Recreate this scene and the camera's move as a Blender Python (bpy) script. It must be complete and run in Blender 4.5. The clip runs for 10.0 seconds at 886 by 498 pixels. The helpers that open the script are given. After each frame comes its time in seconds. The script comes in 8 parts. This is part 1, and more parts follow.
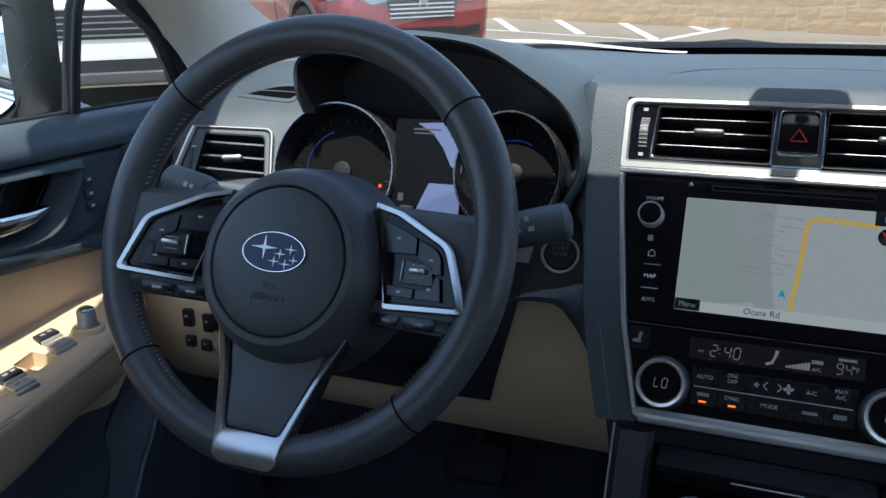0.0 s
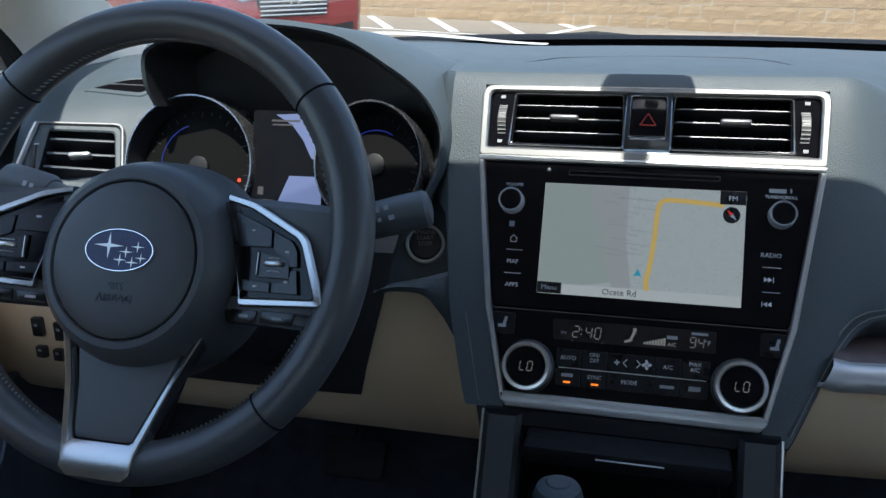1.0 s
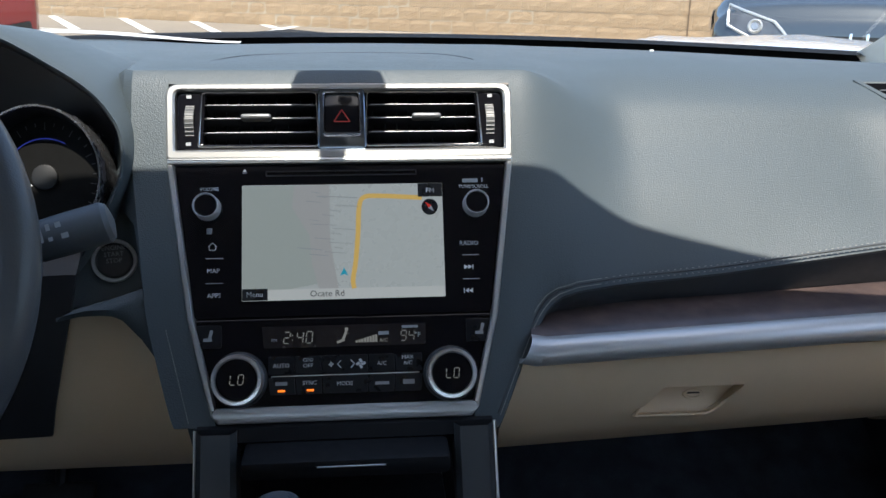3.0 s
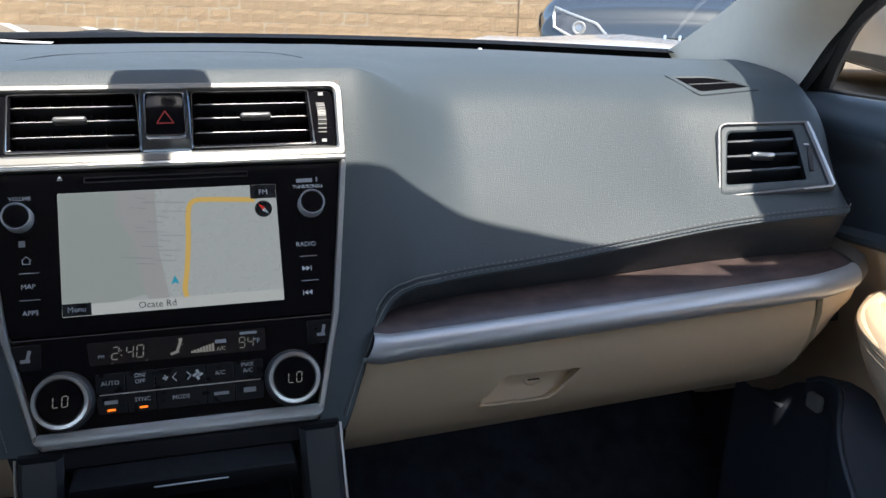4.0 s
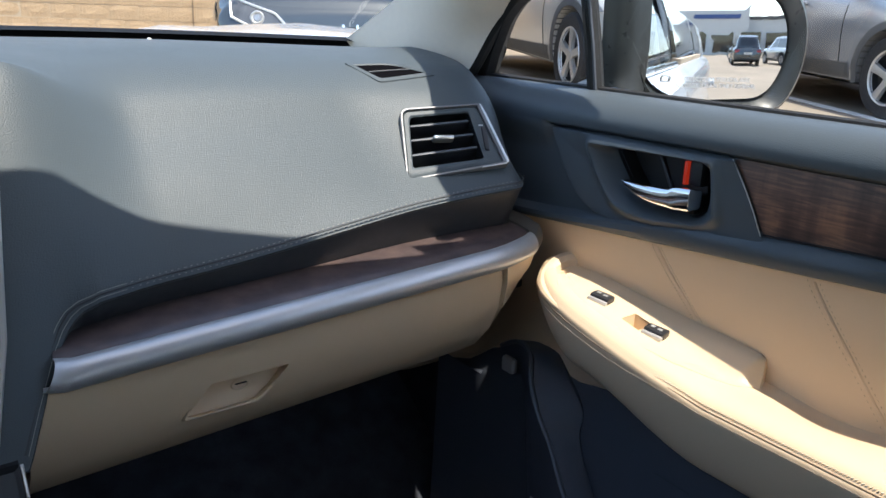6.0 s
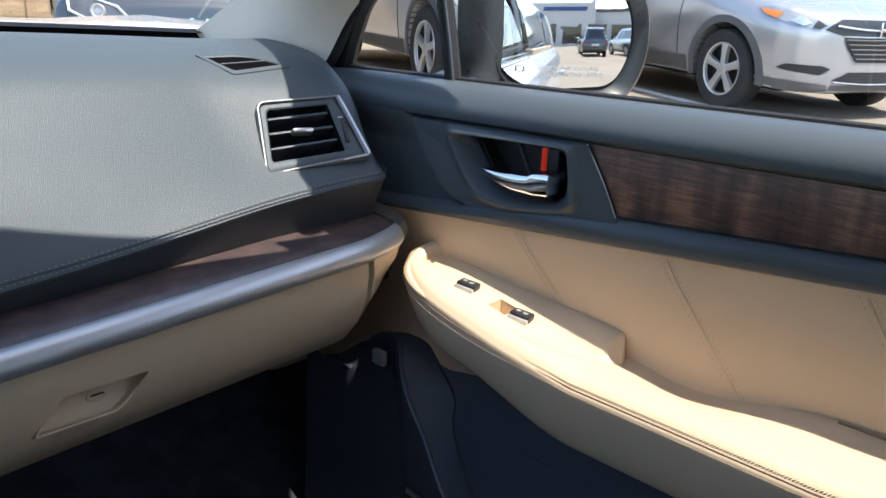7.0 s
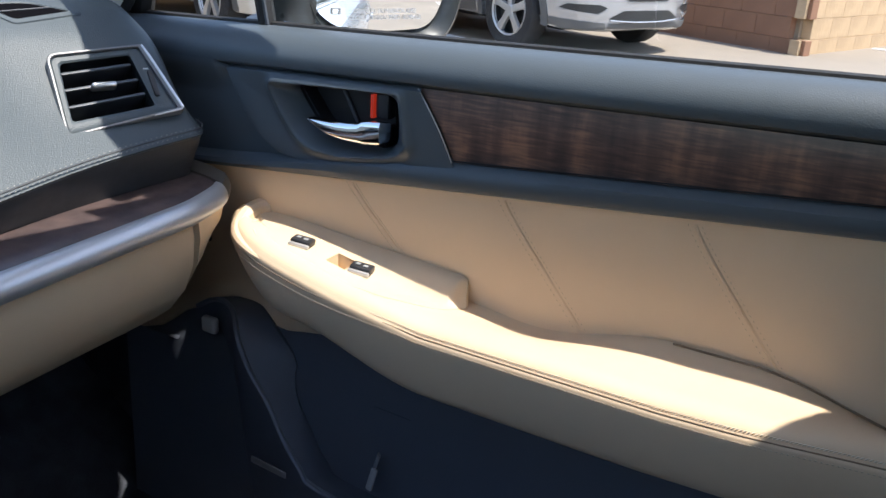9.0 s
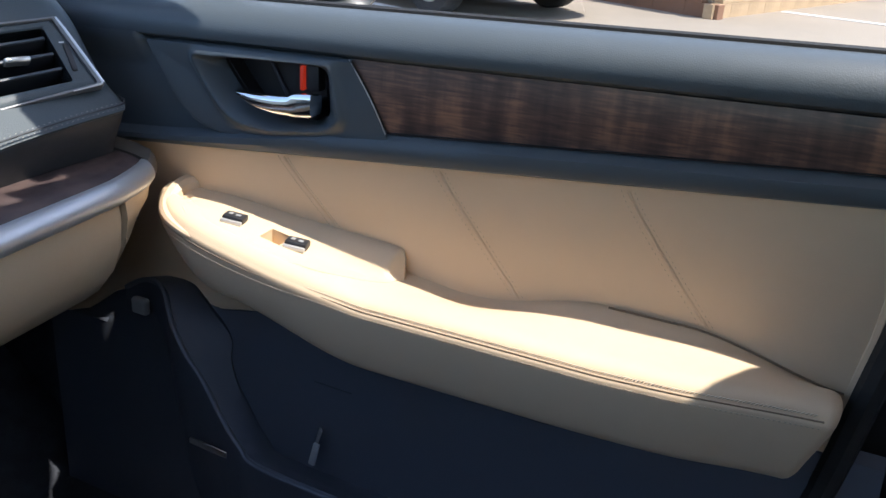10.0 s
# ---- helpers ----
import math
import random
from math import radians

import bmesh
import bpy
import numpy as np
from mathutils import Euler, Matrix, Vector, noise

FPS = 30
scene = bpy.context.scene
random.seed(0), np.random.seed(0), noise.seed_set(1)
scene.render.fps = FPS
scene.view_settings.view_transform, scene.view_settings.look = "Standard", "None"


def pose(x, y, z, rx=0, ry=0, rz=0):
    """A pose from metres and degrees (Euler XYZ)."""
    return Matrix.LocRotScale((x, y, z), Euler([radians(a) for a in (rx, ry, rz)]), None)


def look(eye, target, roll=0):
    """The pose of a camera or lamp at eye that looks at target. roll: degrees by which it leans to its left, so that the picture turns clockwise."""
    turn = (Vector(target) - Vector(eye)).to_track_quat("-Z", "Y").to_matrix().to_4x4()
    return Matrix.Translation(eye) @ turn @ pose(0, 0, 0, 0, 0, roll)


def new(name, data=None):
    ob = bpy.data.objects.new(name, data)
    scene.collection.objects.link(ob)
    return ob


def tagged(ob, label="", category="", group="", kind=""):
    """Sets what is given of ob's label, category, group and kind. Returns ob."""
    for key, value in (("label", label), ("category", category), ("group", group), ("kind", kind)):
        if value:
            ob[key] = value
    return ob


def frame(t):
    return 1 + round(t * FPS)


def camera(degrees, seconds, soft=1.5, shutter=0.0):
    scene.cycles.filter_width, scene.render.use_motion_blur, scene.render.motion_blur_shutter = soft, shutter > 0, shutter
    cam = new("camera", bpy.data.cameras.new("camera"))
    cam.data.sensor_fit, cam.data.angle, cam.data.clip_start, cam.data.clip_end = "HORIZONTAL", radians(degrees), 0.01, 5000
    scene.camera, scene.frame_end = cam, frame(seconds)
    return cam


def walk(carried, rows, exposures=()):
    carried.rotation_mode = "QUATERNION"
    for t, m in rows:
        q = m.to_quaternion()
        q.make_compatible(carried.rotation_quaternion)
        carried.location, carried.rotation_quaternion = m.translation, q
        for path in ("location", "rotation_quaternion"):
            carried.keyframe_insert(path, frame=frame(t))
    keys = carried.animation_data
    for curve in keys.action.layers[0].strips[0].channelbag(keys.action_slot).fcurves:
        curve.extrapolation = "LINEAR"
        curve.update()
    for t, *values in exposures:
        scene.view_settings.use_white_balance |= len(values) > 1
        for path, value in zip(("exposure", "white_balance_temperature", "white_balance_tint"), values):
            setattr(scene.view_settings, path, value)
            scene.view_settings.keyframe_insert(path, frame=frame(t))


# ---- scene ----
cam = camera(55.34, 10.0)
PATH = [
    (0, (-0.0077, -0.7743, 1.1850), (-0.7399, 0.9799, 0.5634), -1.23),
    (0.5, (0.0023, -0.7692, 1.1798), (-0.6032, 1.0302, 0.5509), -1.04),
    (1, (0.0076, -0.7627, 1.1752), (-0.4632, 1.0762, 0.5452), -0.79),
    (1.5, (0.0115, -0.7568, 1.1770), (-0.3165, 1.1126, 0.5460), -0.52),
    (2, (0.0106, -0.7538, 1.1770), (-0.1589, 1.1362, 0.5451), -0.13),
    (3.5, (0.0288, -0.7341, 1.1649), (0.3799, 1.1331, 0.5403), 0.79),
    (4, (0.0301, -0.7361, 1.1643), (0.5595, 1.0903, 0.5445), 1.16),
    (4.5, (0.0295, -0.7340, 1.1656), (0.7289, 1.0346, 0.5469), 1.40),
    (5, (0.0321, -0.7266, 1.1676), (0.8871, 0.9722, 0.5487), 1.62),
    (5.5, (0.0367, -0.7247, 1.1666), (1.0419, 0.8893, 0.5465), 1.94),
    (6, (0.0407, -0.7228, 1.1613), (1.1922, 0.7902, 0.5407), 2.27),
    (7.5, (0.0430, -0.7135, 1.1565), (1.5132, 0.4942, 0.5401), 2.86),
    (8, (0.0399, -0.7020, 1.1550), (1.5718, 0.4231, 0.5327), 2.85),
    (8.5, (0.0447, -0.6864, 1.1510), (1.6393, 0.3213, 0.4862), 3.04),
    (9, (0.0434, -0.6774, 1.1512), (1.6789, 0.2256, 0.4372), 3.26),
    (9.5, (0.0470, -0.6725, 1.1497), (1.7072, 0.1517, 0.3984), 3.23),
    (10, (0.0405, -0.6678, 1.1532), (1.7327, 0.0655, 0.3794), 3.50),
]
EXPOSURE = [(0, 1.20, 6150, 5), (1, 1.31, 6200, 5), (2, 1.40, 6350, 6), (3.5, 1.43, 6600, 9), (4.5, 1.45, 6750, 10), (6, 1.50, 6700, 10), (8, 1.54, 6550, 11), (10, 1.56, 6420, 12)]
walk(cam, [(t, look(eye, target, roll)) for t, eye, target, roll in PATH], EXPOSURE)

# world, sun
world = bpy.data.worlds.new("sky")
scene.world = world
world.use_nodes = True
wn = world.node_tree.nodes
sky = wn.new("ShaderNodeTexSky")
sky.sky_type, sky.sun_disc = "NISHITA", False
SUN_TO = Vector((0.05, -0.46, 1.0)).normalized()
sky.sun_elevation = math.asin(SUN_TO.z)
sky.sun_rotation = math.atan2(SUN_TO.x, SUN_TO.y)
sky.air_density, sky.dust_density, sky.ozone_density = 1.0, 1.2, 1.0
wn["Background"].inputs["Strength"].default_value = 0.15
world.node_tree.links.new(sky.outputs["Color"], wn["Background"].inputs["Color"])
sun = new("sun", bpy.data.lights.new("sun", "SUN"))
sun.data.energy, sun.data.angle, sun.data.color = 2.9, radians(0.6), (1.0, 0.95, 0.87)
sun.matrix_world = look(SUN_TO * 30, (0, 0, 0))

# ---------------- materials ----------------
def mat(name, col, rough=0.5, metal=0.0, var=0.12, vscale=6.0, bump=0.0, bscale=400.0, cells=False, rvar=0.08, spec=0.5, coat=0.0, emit=None, estr=0.0, fine=0.0):
    """Principled surface: two scales of colour variation, uneven gloss and a fine relief."""
    m = bpy.data.materials.new(name)
    m.use_nodes = True
    nt = m.node_tree
    n, l = nt.nodes, nt.links
    b = n["Principled BSDF"]
    b.inputs["Roughness"].default_value = rough
    b.inputs["Metallic"].default_value = metal
    b.inputs["Specular IOR Level"].default_value = spec
    b.inputs["Coat Weight"].default_value = coat
    b.inputs["Coat Roughness"].default_value = 0.08
    tc = n.new("ShaderNodeTexCoord")
    no = n.new("ShaderNodeTexNoise")
    no.inputs["Scale"].default_value, no.inputs["Detail"].default_value = vscale, 6
    l.new(tc.outputs["Object"], no.inputs["Vector"])
    no2 = n.new("ShaderNodeTexNoise")
    no2.inputs["Scale"].default_value, no2.inputs["Detail"].default_value = vscale * 17, 3
    l.new(tc.outputs["Object"], no2.inputs["Vector"])
    add = n.new("ShaderNodeMath")
    add.operation = "MULTIPLY_ADD"
    add.inputs[1].default_value = 0.35
    l.new(no2.outputs["Fac"], add.inputs[0])
    l.new(no.outputs["Fac"], add.inputs[2])
    mr = n.new("ShaderNodeMapRange")
    mr.inputs["From Min"].default_value, mr.inputs["From Max"].default_value = 0.45, 0.9
    mr.inputs["To Min"].default_value, mr.inputs["To Max"].default_value = 1 - var, 1 + var
    l.new(add.outputs[0], mr.inputs["Value"])
    mul = n.new("ShaderNodeVectorMath")
    mul.operation = "SCALE"
    mul.inputs[0].default_value = col[:3]
    l.new(mr.outputs["Result"], mul.inputs["Scale"])
    l.new(mul.outputs["Vector"], b.inputs["Base Color"])
    rr = n.new("ShaderNodeMapRange")
    rr.inputs["From Min"].default_value, rr.inputs["From Max"].default_value = 0.3, 0.7
    rr.inputs["To Min"].default_value, rr.inputs["To Max"].default_value = max(0.02, rough - rvar), min(1, rough + rvar)
    l.new(no2.outputs["Fac"], rr.inputs["Value"])
    l.new(rr.outputs["Result"], b.inputs["Roughness"])
    if bump:
        t = n.new("ShaderNodeTexVoronoi" if cells else "ShaderNodeTexNoise")
        t.inputs["Scale"].default_value = bscale
        if cells:
            t.feature = "SMOOTH_F1"
        l.new(tc.outputs["Object"], t.inputs["Vector"])
        bp = n.new("ShaderNodeBump")
        bp.inputs["Strength"].default_value, bp.inputs["Distance"].default_value = bump, 0.4 / bscale
        l.new(t.outputs["Distance" if cells else "Fac"], bp.inputs["Height"])
        l.new(bp.outputs["Normal"], b.inputs["Normal"])
    if emit:
        b.inputs["Emission Color"].default_value = (*emit, 1)
        b.inputs["Emission Strength"].default_value = estr
    return m


def wood_mat(name, low, mid, high):
    m = mat(name, (0.07, 0.042, 0.032), 0.38, var=0.1, bump=0.08, bscale=900, coat=0.15)
    nt = m.node_tree
    n, l = nt.nodes, nt.links
    tc = n.new("ShaderNodeTexCoord")
    mp = n.new("ShaderNodeMapping")
    mp.inputs["Scale"].default_value = (12, 12, 150)
    l.new(tc.outputs["Object"], mp.inputs["Vector"])
    g = n.new("ShaderNodeTexNoise")
    g.inputs["Scale"].default_value, g.inputs["Detail"].default_value, g.inputs["Distortion"].default_value = 2.2, 8, 0.6
    l.new(mp.outputs["Vector"], g.inputs["Vector"])
    mp2 = n.new("ShaderNodeMapping")
    mp2.inputs["Scale"].default_value = (30, 30, 5)
    l.new(tc.outputs["Object"], mp2.inputs["Vector"])
    f = n.new("ShaderNodeTexNoise")
    f.inputs["Scale"].default_value, f.inputs["Detail"].default_value = 1.3, 4
    l.new(mp2.outputs["Vector"], f.inputs["Vector"])
    mx = n.new("ShaderNodeMath")
    mx.operation = "MULTIPLY_ADD"
    mx.inputs[1].default_value = 1.7
    l.new(f.outputs["Fac"], mx.inputs[0])
    l.new(g.outputs["Fac"], mx.inputs[2])
    r = n.new("ShaderNodeValToRGB")
    e = r.color_ramp.elements
    e[0].position, e[0].color = 0.60, (*low, 1)
    e[1].position, e[1].color = 0.98, (*high, 1)
    r.color_ramp.elements.new(0.80).color = (*mid, 1)
    sc = n.new("ShaderNodeMath")
    sc.operation, sc.inputs[1].default_value = "MULTIPLY", 0.60
    l.new(mx.outputs[0], sc.inputs[0])
    l.new(sc.outputs[0], r.inputs["Fac"])
    l.new(r.outputs["Color"], n["Principled BSDF"].inputs["Base Color"])
    return m


def glass_mat(name, tint=(0.96, 0.98, 0.97), rough=0.0):
    """Thin clear glass: straight through, with a Fresnel gloss on top."""
    m = bpy.data.materials.new(name)
    m.use_nodes = True
    n, l = m.node_tree.nodes, m.node_tree.links
    n.remove(n["Principled BSDF"])
    tr, gl, mx, fr = n.new("ShaderNodeBsdfTransparent"), n.new("ShaderNodeBsdfGlossy"), n.new("ShaderNodeMixShader"), n.new("ShaderNodeMath")
    lw, ad = n.new("ShaderNodeLayerWeight"), n.new("ShaderNodeMath")
    lw.inputs["Blend"].default_value = 0.5
    fr.operation, fr.inputs[1].default_value = "POWER", 4.5
    ad.operation, ad.inputs[1].default_value, ad.inputs[2].default_value = "MULTIPLY_ADD", 0.85, 0.045
    l.new(lw.outputs["Facing"], fr.inputs[0])
    l.new(fr.outputs[0], ad.inputs[0])
    tr.inputs["Color"].default_value = (*tint, 1)
    gl.inputs["Roughness"].default_value = rough
    l.new(ad.outputs[0], mx.inputs["Fac"])
    l.new(tr.outputs["BSDF"], mx.inputs[1])
    l.new(gl.outputs["BSDF"], mx.inputs[2])
    l.new(mx.outputs["Shader"], n["Material Output"].inputs["Surface"])
    return m


DASH = mat("dash_vinyl", (0.060, 0.076, 0.085), 0.5, var=0.03, vscale=2, bump=0.65, bscale=900, cells=True, spec=0.4, rvar=0.02)
PADV = mat("pad_vinyl_black", (0.035, 0.039, 0.043), 0.5, var=0.08, bump=0.3, bscale=1300, cells=True)
PLASTIC = mat("dark_plastic", (0.054, 0.063, 0.077), 0.48, var=0.05, bump=0.25, bscale=900, rvar=0.03)
DOORV = mat("door_vinyl", (0.067, 0.084, 0.097), 0.46, var=0.04, vscale=3, bump=0.35, bscale=1000, cells=True, rvar=0.03)
BLACK = mat("black_plastic", (0.019, 0.020, 0.023), 0.42, var=0.15, bump=0.1, bscale=900)
DEEP = mat("deep_black", (0.010, 0.011, 0.013), 0.7, var=0.1, spec=0.1)
GLOSS = mat("piano_black", (0.005, 0.005, 0.007), 0.12, var=0.1, rvar=0.03, spec=0.3)
CARPET = mat("carpet", (0.050, 0.054, 0.065), 0.95, var=0.3, vscale=30, bump=0.8, bscale=700, spec=0.1)
LEATHER = mat("wheel_leather", (0.084, 0.088, 0.096), 0.33, var=0.05, rvar=0.03, vscale=9, bump=0.25, bscale=900, cells=True)
BEIGE = mat("beige_vinyl", (0.660, 0.505, 0.342), 0.5, var=0.03, rvar=0.03, vscale=3, bump=0.22, bscale=1300, cells=True, spec=0.35)
BEIGEP = mat("beige_plastic", (0.68, 0.52, 0.345), 0.45, var=0.03, rvar=0.03, vscale=3, bump=0.2, bscale=1100, spec=0.4)
SILVER = mat("satin_silver", (0.52, 0.525, 0.525), 0.36, metal=0.5, var=0.03, rvar=0.006)
CHROME = mat("chrome", (0.86, 0.87, 0.88), 0.1, metal=1.0, var=0.03, rvar=0.05)
SATIN = mat("satin_chrome", (0.74, 0.74, 0.73), 0.30, metal=0.85, var=0.03, rvar=0.01)
PILLAR = mat("pillar_trim", (0.82, 0.76, 0.65), 0.75, var=0.05, bump=0.3, bscale=500)
RUBBER = mat("rubber", (0.012, 0.012, 0.012), 0.7, var=0.2, bump=0.2, bscale=300)
THREAD = mat("thread", (0.30, 0.30, 0.275), 0.8, var=0.15, vscale=40)
THREADB = mat("thread_beige", (0.42, 0.34, 0.25), 0.8, var=0.15, vscale=40)
TRIMP = mat("lower_door_plastic", (0.078, 0.090, 0.115), 0.50, var=0.05, bump=0.25, bscale=900, rvar=0.03)
RIMHIGHLIGHT = mat("pocket_rim_highlight", (0.095, 0.108, 0.135), 0.36, var=0.04, rvar=0.02)
THREADA = mat("thread_cream", (0.62, 0.54, 0.42), 0.7, var=0.1, vscale=40)
SEAM = mat("seam_dark", (0.24, 0.175, 0.115), 0.9, var=0.1)
WOOD = wood_mat("dark_wood", (0.060, 0.038, 0.034), (0.135, 0.077, 0.058), (0.30, 0.155, 0.098))
WOODD = wood_mat("dash_wood", (0.060, 0.045, 0.045), (0.085, 0.061, 0.058), (0.115, 0.080, 0.072))
GLASS = glass_mat("clear_glass")
LETTER = mat("legend_white", (0.62, 0.63, 0.63), 0.5, var=0.05)
LETTERD = mat("legend_grey", (0.32, 0.33, 0.34), 0.5, var=0.05)

# ---------------- mesh tools ----------------
def part(name, bm, material, parent=None, label="", smooth=True, kind="", angle=35):
    """Links a bmesh as one mesh object, under a thing or a part."""
    bmesh.ops.recalc_face_normals(bm, faces=bm.faces[:])
    me = bpy.data.meshes.new(name)
    bm.to_mesh(me)
    bm.free()
    me.materials.append(material)
    if smooth:
        me.shade_smooth()
        me.set_sharp_from_angle(angle=radians(angle))
    ob = new(name, me)
    ob.parent = parent
    if label or kind:
        tagged(ob, label, kind=kind)
    return ob


def thing(name, label, category, m=None, group="", kind=""):
    ob = new(name)
    ob.empty_display_size = 0.05
    if m is not None:
        ob.matrix_world = m
    return tagged(ob, label, category, group, kind)


def lerp(a, b, f):
    return a + (b - a) * f


def step(a, b, x):
    f = min(1.0, max(0.0, (x - a) / (b - a)))
    return f * f * (3 - 2 * f)


def curve_pts(ctrl, n):
    """n points on a Catmull-Rom curve through ctrl."""
    ctrl = [Vector(c) for c in ctrl]
    c = [2 * ctrl[0] - ctrl[1], *ctrl, 2 * ctrl[-1] - ctrl[-2]]
    out = []
    for k in range(n):
        s = k / (n - 1) * (len(ctrl) - 1)
        i = min(int(s), len(ctrl) - 2)
        f = s - i
        a, b, d, e = c[i : i + 4]
        out.append(0.5 * (2 * b + (d - a) * f + (2 * a - 5 * b + 4 * d - e) * f * f + (3 * b - a - 3 * d + e) * f**3))
    return out


def loft(rows, closed=False, caps=False, bm=None):
    """A sheet through rows of points; closed joins each row's ends."""
    bm = bm or bmesh.new()
    v = [[bm.verts.new(p) for p in row] for row in rows]
    n = len(rows[0])
    for a, b in zip(v, v[1:]):
        for i in range(n if closed else n - 1):
            j = (i + 1) % n
            bm.faces.new((a[i], a[j], b[j], b[i]))
    if caps and closed:
        bm.faces.new(v[0][::-1])
        bm.faces.new(v[-1])
    return bm


def thick(bm, d):
    """Gives an open sheet a thickness, on the side away from the cabin's middle."""
    bmesh.ops.recalc_face_normals(bm, faces=bm.faces[:])
    mid = Vector((0, -0.7, 1.05)) if max(v.co.length for v in bm.verts) > 0.36 else Vector((0, 0, 1))
    if sum((mid - f.calc_center_median()).dot(f.normal) * f.calc_area() for f in bm.faces) < 0:
        bmesh.ops.reverse_faces(bm, faces=bm.faces[:])
    bmesh.ops.solidify(bm, geom=bm.faces[:], thickness=d)
    return bm


def rbox(sx, sy, sz, r=0.003, at=(0, 0, 0), seg=2, bm=None, rot=None):
    """A block with rounded edges."""
    b = bmesh.new()
    bmesh.ops.create_cube(b, size=1)
    bmesh.ops.scale(b, vec=(sx, sy, sz), verts=b.verts)
    if r:
        bmesh.ops.bevel(b, geom=b.edges[:], offset=min(r, 0.49 * min(sx, sy, sz)), segments=seg, affect="EDGES", profile=0.5)
    if rot is not None:
        bmesh.ops.transform(b, matrix=rot, verts=b.verts)
    bmesh.ops.translate(b, vec=at, verts=b.verts)
    if bm is None:
        return b
    return merge(bm, b)


def merge(bm, b):
    me = bpy.data.meshes.new("tmp")
    b.to_mesh(me)
    b.free()
    bm.from_mesh(me)
    bpy.data.meshes.remove(me)
    return bm


def slab(outline, z0, z1, bevel=0.0, seg=2, bm=None, hole=None):
    """A plate from an outline in x, y between two heights, its upper rim rounded; hole: an outline of as many points."""
    b = bmesh.new()
    if hole is None:
        lo = [b.verts.new((x, y, z0)) for x, y in outline]
        hi = [b.verts.new((x, y, z1)) for x, y in outline]
        n = len(lo)
        top = b.faces.new(hi)
        b.faces.new(lo[::-1])
        for i in range(n):
            b.faces.new((lo[i], lo[(i + 1) % n], hi[(i + 1) % n], hi[i]))
        if bevel:
            bmesh.ops.bevel(b, geom=list(top.edges), offset=bevel, segments=seg, affect="EDGES", profile=0.5)
    else:
        bv = bevel
        rows = [[(x, y, z0) for x, y in outline], [(x, y, z1 - bv) for x, y in outline]]
        mid = [[((1 - f) * ox + f * hx, (1 - f) * oy + f * hy) for (ox, oy), (hx, hy) in zip(outline, hole)] for f in (0.22, 0.78)]
        rows += [[(x, y, z1) for x, y in mid[0]], [(x, y, z1) for x, y in mid[1]], [(x, y, z1 - bv) for x, y in hole], [(x, y, z0) for x, y in hole]]
        loft(rows, closed=True, bm=b)
    if bm is None:
        return b
    return merge(bm, b)


def round_poly(pts, r, n=5):
    """An outline with its corners rounded by r (one number or one for each corner)."""
    out = []
    k = len(pts)
    for i in range(k):
        p, a, b = Vector(pts[i]), Vector(pts[i - 1]), Vector(pts[(i + 1) % k])
        ri = r[i] if isinstance(r, (list, tuple)) else r
        da, db = (a - p), (b - p)
        q = min(ri, 0.49 * da.length, 0.49 * db.length)
        s, e = p + da.normalized() * q, p + db.normalized() * q
        for j in range(n + 1):
            f = j / n
            out.append(tuple((1 - f) ** 2 * s + 2 * f * (1 - f) * p + f * f * e))
    return out


def ellipse(cx, cy, rx, ry, n=40):
    return [(cx + rx * math.cos(2 * math.pi * i / n), cy + ry * math.sin(2 * math.pi * i / n)) for i in range(n)]


def sweep(path, r, n=10, closed=False, bm=None, squash=1.0, caps=True):
    """A tube along a path; r: a number or one for each point."""
    path = [Vector(p) for p in path]
    k = len(path)
    rows, up = [], None
    for i, p in enumerate(path):
        a = path[i - 1] if (i or closed) else p
        b = path[(i + 1) % k] if (i < k - 1 or closed) else p
        d = (b - a).normalized()
        if up is None:
            up = d.orthogonal().normalized()
        up = (up - d * up.dot(d)).normalized()
        side = d.cross(up)
        ri = r[i] if isinstance(r, (list, tuple)) else r
        rows.append([p + ri * (math.cos(2 * math.pi * j / n) * up + squash * math.sin(2 * math.pi * j / n) * side) for j in range(n)])
    if closed:
        rows.append(rows[0])
    b = loft(rows, closed=True, caps=caps and not closed)
    if closed:
        bmesh.ops.remove_doubles(b, verts=b.verts, dist=1e-6)
    return b if bm is None else merge(bm, b)


def lathe(profile, n=36, bm=None, at=(0, 0, 0), rot=None):
    """A turned shape about z from (radius, height) pairs."""
    rows = [[(r * math.cos(2 * math.pi * i / n), r * math.sin(2 * math.pi * i / n), z) for i in range(n)] for r, z in profile]
    b = loft(rows, closed=True)
    bmesh.ops.remove_doubles(b, verts=b.verts, dist=1e-6)
    if rot is not None:
        bmesh.ops.transform(b, matrix=rot, verts=b.verts)
    bmesh.ops.translate(b, vec=at, verts=b.verts)
    return b if bm is None else merge(bm, b)


def text_bm(body, size, m=None, depth=0.0002, align="CENTER"):
    """Letters of the built-in font as a thin relief, in x, y."""
    c = bpy.data.curves.new("tmp", "FONT")
    c.body, c.size, c.align_x, c.align_y, c.extrude, c.resolution_u = body, size, align, "CENTER", depth, 2
    ob = bpy.data.objects.new("tmp", c)
    scene.collection.objects.link(ob)
    dg = bpy.context.evaluated_depsgraph_get()
    me = bpy.data.meshes.new_from_object(ob.evaluated_get(dg))
    b = bmesh.new()
    b.from_mesh(me)
    bpy.data.objects.remove(ob)
    bpy.data.curves.remove(c)
    bpy.data.meshes.remove(me)
    if m is not None:
        bmesh.ops.transform(b, matrix=m, verts=b.verts)
    return b


